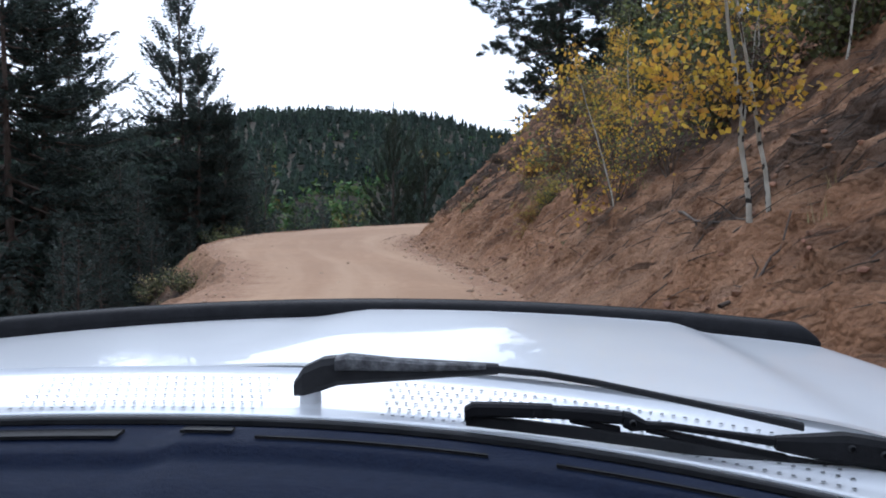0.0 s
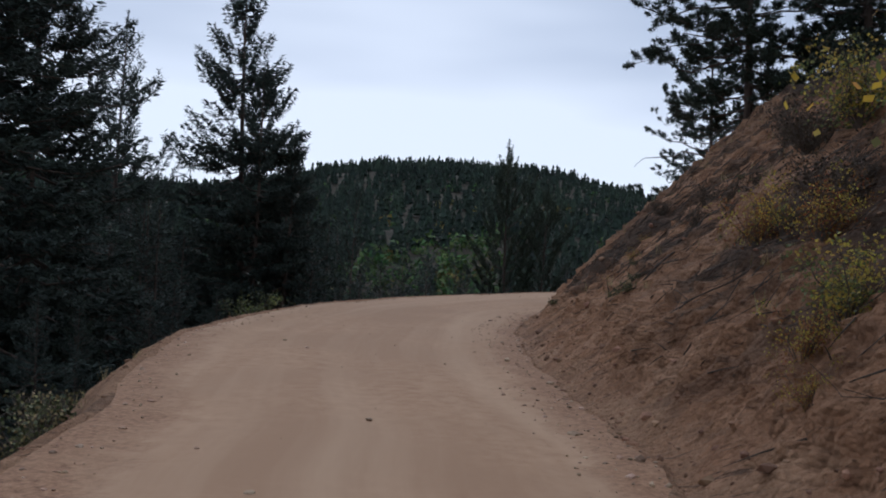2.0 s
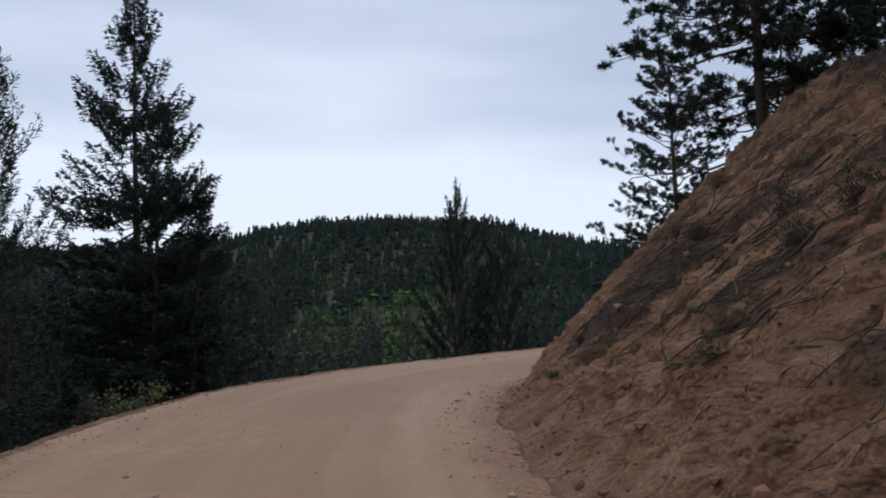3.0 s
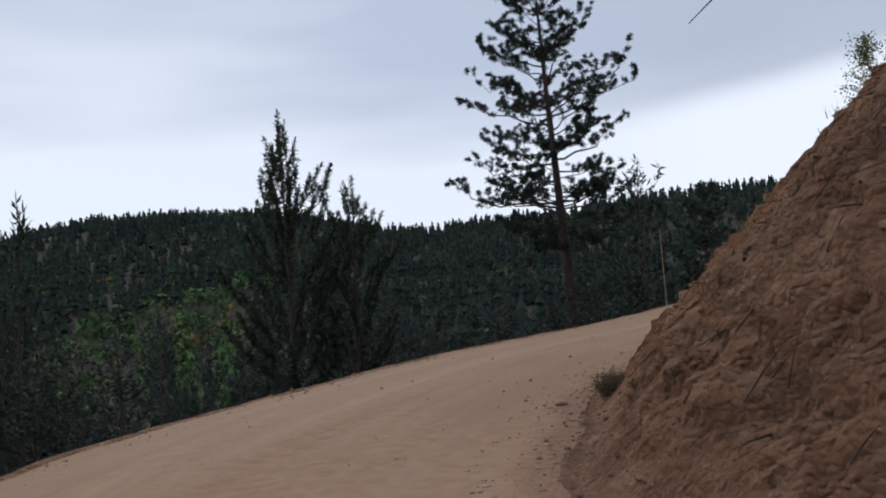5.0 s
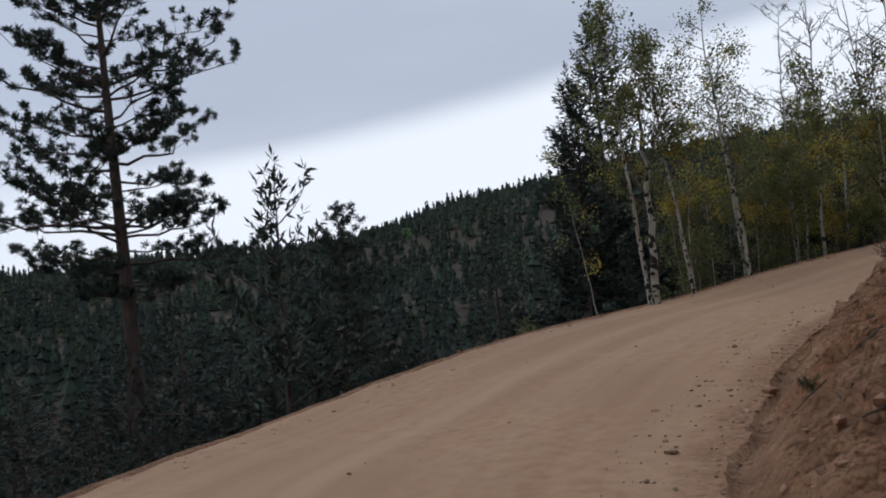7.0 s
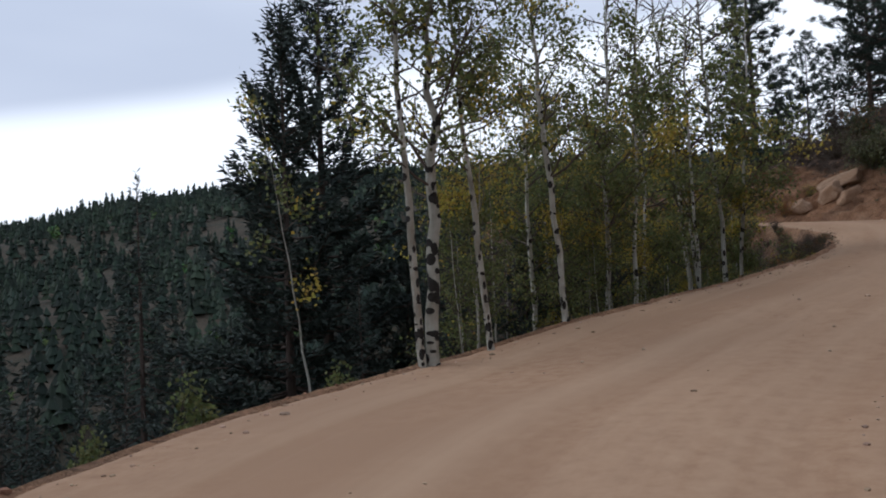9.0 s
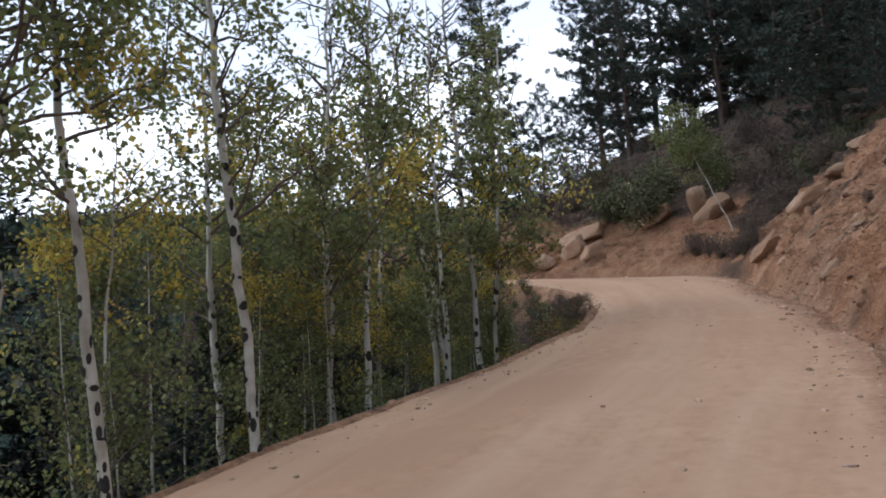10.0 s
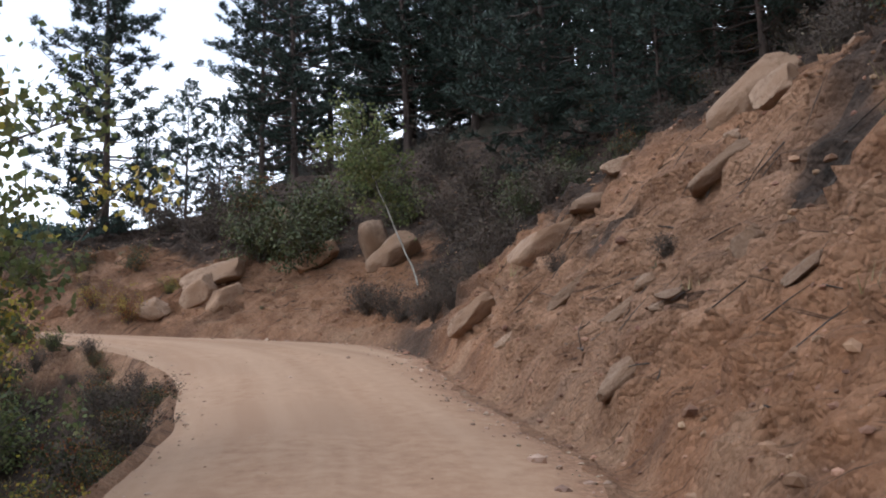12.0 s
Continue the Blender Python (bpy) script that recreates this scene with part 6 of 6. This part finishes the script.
yd = aspen("aspen_tree", "crooked young aspen with golden leaves leaning out from the bank", 2.7, 0.016, 86, 0.35, leaf=0.062, count=760, yellow=1.2, spread=0.8, scars=False, lean=(-0.22, 0.22), gold=True, limbs=9,
           bunches=[((-1.15, 0.95, 1.60), (0.36, 0.30, 0.14)), ((-0.45, 1.0, 2.15), (0.36, 0.34, 0.20)), ((-1.30, 0.0, 0.95), (0.32, 0.30, 0.12)), ((-0.75, 0.4, 1.25), (0.30, 0.30, 0.16)), ((-0.45, -0.75, 0.20), (0.26, 0.26, 0.20))])
stand(yd, 2.85, 15.2, 0, 1.0, 0.08, bank_z(2.85, 15.2))
for src, x, y, turn, size in [(yc, 5.2, 12.0, 210, 0.9), (yb, 5.2, 15.2, 90, 0.8), (yb, 4.9, 8.6, 20, 0.8), (yc, 4.4, 20.8, 10, 0.7), (yc, 4.9, 24.5, 60, 0.6), (yc, 4.6, 17.2, 75, 0.8), (ya, 4.0, 19.6, 300, 0.62), (yb, 5.2, 18.6, 150, 0.8)]:
    again(src, x, y, turn, size, 0.1, bank_z(x, y))
log = [(3.05 + 0.032 * q, 12.2 - 0.425 * q, max(1.70, bank_z(3.05 + 0.032 * q, 12.2 - 0.425 * q) + 0.03)) for q in range(7)]
dead_branch(log, 0.024, 4, 5, "bleached log caught against aspen stems on the bank")
root_line = [(2.5 + 0.12 * q, 8.25 + 0.08 * q, bank_z(2.5 + 0.12 * q, 8.25 + 0.08 * q) + 0.03) for q in range(8)]
dead_branch(root_line, 0.022, 3, 6, "dark bare root lying down the earth bank")

# leaning birch over the far bank
birch = aspen("birch_sapling", "leaning young aspen with a pale stem over the bank", 4.4, 0.024, 83, 0.42, leaf=0.085, count=2600, yellow=0.0, spread=1.25, scars=False, lean=(0.05, 0.36))
stand(birch, 42.3, 50.6, 0, 1.0, 0.1, bank_z(42.3, 50.6))


# ---------- snow stake on the inside of the first bend ----------
M_STAKE_O = material("stake_orange", [(0.42, 0.25, 0.15), (0.48, 0.31, 0.19)], 8, 4, 0.6)
M_STAKE_Y = material("stake_yellow", [(0.36, 0.33, 0.17), (0.43, 0.40, 0.22)], 8, 4, 0.6)
stake = tagged(new("marker_stake"), "thin orange and yellow roadside marker stake", "stake")
for nm, z0, z1, mt in (("lower_band", -0.5, 0.75, M_STAKE_Y), ("upper_band", 0.75, 1.25, M_STAKE_O)):
    bm = bmesh.new()
    bmesh.ops.create_cone(bm, cap_ends=True, segments=10, radius1=0.006, radius2=0.005, depth=z1 - z0, matrix=Matrix.Translation((0, 0, (z0 + z1) / 2)))
    part(nm, bm, mt, stake)
stake.matrix_basis = pose(1.75, 43.4, bank_z(1.75, 43.4))


# ---------- the vehicle standing at the start of the road ----------
M_PAINT = material("white_paint", [(0.74, 0.755, 0.77), (0.79, 0.80, 0.81)], 1.5, 4, 0.32, spec=0.5, big=(0.70, 0.715, 0.735), big_scale=2.0)
M_PAINT.node_tree.nodes["Principled BSDF"].inputs["Coat Weight"].default_value = 0.6
M_PAINT.node_tree.nodes["Principled BSDF"].inputs["Coat Roughness"].default_value = 0.03
M_BLACK = material("black_plastic", [(0.008, 0.008, 0.009), (0.016, 0.016, 0.018)], 30, 5, 0.7, 0.2, 120, spec=0.15)
M_RUBBER = material("wiper_rubber", [(0.012, 0.012, 0.013), (0.03, 0.03, 0.032)], 25, 5, 0.7)
M_DASH = material("dashboard_vinyl", [(0.005, 0.009, 0.024), (0.008, 0.014, 0.034)], 60, 5, 0.75, 0.3, 200, spec=0.10)
M_SLOT = material("slot_shadow", [(0.10, 0.105, 0.11), (0.16, 0.165, 0.17)], 30, 3, 0.9)
M_WORN = material("worn_black_paint", [(0.02, 0.02, 0.021), (0.11, 0.11, 0.115), (0.26, 0.26, 0.265)], 60, 8, 0.8, 0.3, 150)
M_STEEL = material("grey_steel", [(0.25, 0.25, 0.26), (0.34, 0.34, 0.35)], 20, 5, 0.4, metal=0.8)
CAR = pose(0, 0, 1.75, 3.6, 0, -3.7)
suv = tagged(new("off_road_vehicle"), "white off-road vehicle with black hood deflector and wipers", "vehicle")
suv.matrix_basis = CAR
CX = -0.25  # middle of the car, right of the eye


def sheet(name, fn, us, vs_, mat, parent=suv, label="", thick=0.012):
    """A curved panel with thickness: fn(u, v) gives x, y, z."""
    top = np.array([[fn(u, v) for v in vs_] for u in us])
    n_u, n_v = len(us), len(vs_)
    low = top - [0, 0, thick]
    V = np.concatenate([top.reshape(-1, 3), low.reshape(-1, 3)])
    f = grid_faces(n_u, n_v)
    k = n_u * n_v
    F = [tuple(q) for q in f[:, ::-1]] + [tuple(q + k) for q in f]
    rim = [i * n_v for i in range(n_u)] + [(n_u - 1) * n_v + j for j in range(1, n_v)] + [i * n_v + n_v - 1 for i in range(n_u - 2, -1, -1)] + [j for j in range(n_v - 2, 0, -1)]
    F += [(rim[i], rim[(i + 1) % len(rim)], rim[(i + 1) % len(rim)] + k, rim[i] + k) for i in range(len(rim))]
    ob = mesh_object(name, V, F, mat, parent, smooth=True)
    return tagged(ob, label) if label else ob


def cowl_y(c):
    return 1.0 - 0.10 * (c / 0.6) ** 2 - 0.10 * max(0, c) ** 2 / 0.36


def front_y(c):
    return 1.80 - 0.10 * (c / 0.8) ** 2 - 0.25 * max(0, abs(c) - 0.78) ** 1.2


def hood_z(c, t):
    """Crowned panel with a low raised field, whose right edge is a soft crease."""
    field = 0.014 * (float(step(-0.14, 0.0, c)) - float(step(0.57, 0.64, c)))
    return -0.250 - 0.045 * t - 0.022 * t * t + field * (0.3 + 0.7 * t) - (0.02 + 0.014 * t) * ((c - 0.2) / 0.8) ** 2 - 0.6 * max(0, abs(c) - 0.82) ** 1.4


def hood(c, t):
    return CX + c, cowl_y(c) + 0.05 + (front_y(c) - cowl_y(c) - 0.05) * t, hood_z(c, t)


def cowl_z(c, t):
    return -0.268 + 0.02 * t - 0.016 * (c / 0.8) ** 2


def bars(name, runs, mat, parent, label=""):
    """Flat-sided bars: each run is a row of stations x, y, z, width, height; their edges are rounded."""
    V, F = [], []
    for run in runs:
        base = len(V)
        for x, y, z, w, h in run:
            V += [(x, y + sy * w * 0.5 * k, z + sz * h * 0.5 * m) for sy, sz, k, m in ((-1, -1, 1, 0.6), (-1, 1, 1, 0.6), (-1, 1, 0.6, 1), (1, 1, 0.6, 1), (1, 1, 1, 0.6), (1, -1, 1, 0.6), (1, -1, 0.6, 1), (-1, -1, 0.6, 1))]
        for i in range(len(run) - 1):
            for k in range(8):
                F.append((base + 8 * i + k, base + 8 * i + (k + 1) % 8, base + 8 * i + 8 + (k + 1) % 8, base + 8 * i + 8 + k))
        F += [tuple(base + k for k in range(7, -1, -1)), tuple(base + 8 * (len(run) - 1) + k for k in range(8))]
    ob = mesh_object(name, V, F, mat, parent)
    return tagged(ob, label) if label else ob


sheet("hood", hood, np.linspace(-0.97, 0.97, 97), np.linspace(0, 1, 36), M_PAINT)
sheet("cowl", lambda c, t: (CX + c, cowl_y(c) - 0.10 + 0.145 * t, cowl_z(c, t)), np.linspace(-0.85, 0.85, 40), np.linspace(0, 1, 5), M_PAINT)
# rows of flat quads on the cowl, coloured as the shade inside small slots
hv, hf = [], []
for lo, hi in ((-0.26, 0.0), (0.13, 0.23), (0.24, 0.55)):
    for a in np.arange(lo, hi, 0.0105):
        for r_ in range(6):
            c, y = a + 0.005 * (r_ % 2), cowl_y(a) - 0.078 + 0.017 * r_
            z = cowl_z(c, (y - cowl_y(c) + 0.10) / 0.145) + 0.0015
            b = len(hv)
            hv += [(CX + c - 0.0024, y - 0.002, z), (CX + c + 0.0012, y - 0.002, z), (CX + c + 0.0024, y + 0.002, z), (CX + c - 0.0012, y + 0.002, z)]
            hf.append((b, b + 1, b + 2, b + 3))
tagged(mesh_object("vent_slot_shade", hv, hf, M_SLOT, suv), kind="stuff")
sheet("hood_deflector", lambda c, t: (CX + c, front_y(c) - 0.005 + 0.05 * t - 0.018 * math.sin(t * math.pi), -0.318 - 0.028 * ((c - 0.2) / 0.8) ** 2 + 0.030 * math.sin(min(1, t * 1.4) * math.pi / 2) * min(1.0, ((0.832 - abs(c)) / 0.03) ** 0.5)), np.concatenate([np.linspace(-0.83, -0.80, 6), np.linspace(-0.78, 0.78, 60), np.linspace(0.80, 0.83, 6)]), np.linspace(0, 1, 8), M_BLACK, label="smoked black hood deflector", thick=0.005)
edge_c = np.linspace(-0.85, 0.85, 40)
bars("windscreen_trim", [[(CX + c, cowl_y(c) - 0.100, cowl_z(c, 0) + 0.003, 0.007, 0.005) for c in edge_c]], M_PAINT, suv, "thin white metal lip")
bars("windscreen_seal", [[(CX + c, cowl_y(c) - 0.108, cowl_z(c, 0) - 0.001, 0.010, 0.008) for c in edge_c]], M_RUBBER, suv)


def dash(c, t):
    y = cowl_y(c) - 0.115 - 0.42 * t
    pad = 0.010 * float(step(0.02, 0.07, t)) * float(step(-0.08, -0.05, c)) - 0.010 * float(step(0.16, 0.20, t))
    return CX + c, y, cowl_z(c, 0) - 0.004 - 0.03 * t - 0.22 * max(0, t - 0.30) ** 1.5 + pad


sheet("dashboard", dash, np.linspace(-0.85, 0.85, 90), np.linspace(0, 1, 60), M_DASH, thick=0.03)
for c0, c1, t0, deep in ((-0.50, -0.12, 0.045, 0.022), (-0.055, -0.005, 0.085, 0.012), (0.02, 0.24, 0.128, 0.004), (0.30, 0.62, 0.128, 0.004)):
    sheet("defroster_vent", lambda c, t: (dash(c, t0)[0], dash(c, t0)[1] - deep * t, max(dash(c, t0)[2], dash(c, t0 + deep / 0.42)[2]) + 0.003), np.linspace(c0, c1, 14), np.linspace(0, 1, 3), M_BLACK, thick=0.003)


def wiper(dx, dy, dz):
    """Pivot post, channelled arm that thins to a rod, and a jointed blade lying over the cowl."""
    root = new("wiper")
    root.parent = suv
    run = lambda rows: [(x + dx, y + dy, z + dz, w, h) for x, y, z, w, h in rows]
    post = Wood()
    post.limb([(-0.203 + dx, 0.952 + dy, -0.285 + dz), (-0.203 + dx, 0.952 + dy, -0.246 + dz)], [0.0125, 0.0115], 16)
    post.make("pivot_post", M_PAINT, root)
    bars("arm", [run([(-0.218, 0.945, -0.246, 0.016, 0.016), (-0.208, 0.945, -0.238, 0.024, 0.030), (-0.188, 0.945, -0.230, 0.026, 0.034), (-0.170, 0.946, -0.226, 0.026, 0.030), (-0.079, 0.948, -0.2235, 0.020, 0.019), (-0.002, 0.944, -0.2205, 0.012, 0.010)]),
                 run([(-0.010, 0.944, -0.2205, 0.007, 0.0075), (0.045, 0.930, -0.2215, 0.006, 0.0065), (0.095, 0.915, -0.2255, 0.006, 0.0065), (0.16, 0.896, -0.2335, 0.006, 0.0065), (0.21, 0.882, -0.240, 0.006, 0.0065), (0.285, 0.862, -0.250, 0.008, 0.008)])], M_RUBBER, root, "black wiper arm with worn paint")
    bars("arm_cover", [run([(-0.172, 0.936, -0.2165, 0.022, 0.014), (-0.160, 0.936, -0.2145, 0.022, 0.016), (-0.079, 0.941, -0.2185, 0.016, 0.010), (-0.015, 0.940, -0.2175, 0.009, 0.005)])], M_WORN, root, "chalky grey worn top")
    bars("rubber_blade", [run([(-0.033 + 0.05 * k, 0.872 - 0.0105 * k, -0.2545 - 0.0012 * k - 0.0002 * k * k, 0.006, 0.012) for k in range(11)])], M_RUBBER, root)
    bars("blade_bridge", [run([(-0.034, 0.866, -0.2475, 0.012, 0.014), (-0.026, 0.866, -0.243, 0.014, 0.014), (0.0, 0.862, -0.241, 0.015, 0.013), (0.049, 0.853, -0.239, 0.014, 0.013)]),
                          run([(0.0485, 0.853, -0.2395, 0.013, 0.011), (0.085, 0.846, -0.239, 0.014, 0.012), (0.113, 0.841, -0.240, 0.014, 0.011)]),
                          run([(0.066, 0.852, -0.246, 0.008, 0.006), (0.112, 0.843, -0.252, 0.007, 0.006)]),
                          run([(0.114, 0.841, -0.241, 0.014, 0.014), (0.122, 0.839, -0.243, 0.014, 0.016), (0.135, 0.836, -0.2455, 0.010, 0.008), (0.155, 0.832, -0.244, 0.008, 0.006), (0.20, 0.822, -0.247, 0.008, 0.006), (0.26, 0.810, -0.251, 0.010, 0.009)]),
                          run([(0.135, 0.838, -0.249, 0.008, 0.006), (0.20, 0.824, -0.258, 0.009, 0.007), (0.255, 0.812, -0.264, 0.008, 0.006)]),
                          run([(0.245, 0.812, -0.251, 0.012, 0.012), (0.275, 0.806, -0.251, 0.018, 0.020), (0.30, 0.80, -0.250, 0.022, 0.026), (0.335, 0.793, -0.253, 0.022, 0.026), (0.37, 0.785, -0.260, 0.018, 0.022), (0.46, 0.765, -0.268, 0.012, 0.012)])], M_BLACK, root)
    rivet = Wood()
    for x, y, z in ((0.122, 0.831, -0.242), (0.303, 0.789, -0.247), (0.328, 0.783, -0.250)):
        rivet.limb([(x + dx, y + dy, z + dz), (x + dx, y - 0.003 + dy, z + dz)], [0.0035, 0.0025], 10)
    rivet.make("hinge_pin", M_RUBBER, root)


wiper(0.0, 0.0, 0.0)
wiper(-0.98, 0.13, 0.010)


def solid(name, boxes, mat, parent=suv, bevel=0.03, label=""):
    bm = bmesh.new()
    for (x0, y0, z0), (x1, y1, z1) in boxes:
        bmesh.ops.create_cube(bm, size=1, matrix=Matrix.Translation(((x0 + x1) / 2, (y0 + y1) / 2, (z0 + z1) / 2)) @ Matrix.Diagonal((x1 - x0, y1 - y0, z1 - z0, 1)))
    bmesh.ops.bevel(bm, geom=list(bm.edges), offset=bevel, segments=2, affect="EDGES", profile=0.6)
    return part(name, bm, mat, parent, label, smooth=True)


for sgn in (-1, 1):
    side = sorted((CX + sgn * 0.80, CX + sgn * 0.93))
    solid("fender", [((side[0], 0.72, -0.95), (side[1], 1.66, -0.41))], M_PAINT)
    solid("side_panel", [((side[0], -2.4, -1.15), (side[1], 0.70, -0.36))], M_PAINT)
    pillar = Wood()
    pillar.limb([(CX + sgn * 0.84, 0.60, -0.34), (CX + sgn * 0.78, 0.20, 0.10), (CX + sgn * 0.74, 0.0, 0.32)], [0.05, 0.045, 0.045], 8)
    pillar.make("windscreen_pillar", M_BLACK, suv)
    mirror = Wood()
    mirror.limb([(CX + sgn * 0.95, 0.42, -0.30), (CX + sgn * 1.06, 0.42, -0.22), (CX + sgn * 1.16, 0.43, -0.20)], [0.02, 0.08, 0.06], 8)
    mirror.make("side_mirror", M_BLACK, suv)
    for y in (1.15, -1.75):
        wheel = new("wheel")
        wheel.parent = suv
        for nm, r0, w, mt in (("tyre", 0.40, 0.24, M_RUBBER), ("rim", 0.22, 0.255, M_STEEL)):
            bm = bmesh.new()
            bmesh.ops.create_cone(bm, cap_ends=True, segments=36, radius1=r0, radius2=r0, depth=w, matrix=Matrix.Translation((CX + sgn * 0.76, y, -1.41)) @ Matrix.Rotation(math.pi / 2, 4, "Y"))
            bmesh.ops.bevel(bm, geom=[e for e in bm.edges if len(e.link_faces) == 2 and any(len(f.verts) > 4 for f in e.link_faces)], offset=0.04, segments=3, affect="EDGES")
            part(nm, bm, mt, wheel)
solid("front_body", [((CX - 0.80, 1.55, -1.10), (CX + 0.80, 1.72, -0.36))], M_PAINT)
solid("bumper", [((CX - 0.92, 1.72, -1.20), (CX + 0.92, 1.86, -0.98))], M_BLACK)
solid("underbody", [((CX - 0.70, -2.4, -1.30), (CX + 0.70, 1.55, -1.10))], M_BLACK)
sheet("roof", lambda c, t: (CX + c, 0.02 - 2.4 * t, 0.36 + 0.03 * math.sin(t * math.pi) - 0.05 * (c / 0.75) ** 4), np.linspace(-0.76, 0.76, 21), np.linspace(0, 1, 15), M_PAINT, thick=0.04)
solid("tailgate", [((CX - 0.80, -2.46, -1.15), (CX + 0.80, -2.38, 0.30))], M_PAINT)
for sgn in (-1, 1):
    for y in (-0.75, -2.30):
        post = Wood()
        post.limb([(CX + sgn * 0.84, y + 0.06, -0.38), (CX + sgn * 0.74, y, 0.33)], [0.05, 0.045], 8)
        post.make("door_pillar", M_PAINT, suv)
mast = Wood()
mast.limb([(CX + 0.88, 1.02, -0.36), (CX + 0.87, 1.0, 0.2), (CX + 0.85, 0.96, 0.75)], [0.005, 0.003, 0.002], 6)
mast.make("antenna_mast", M_STEEL, suv)
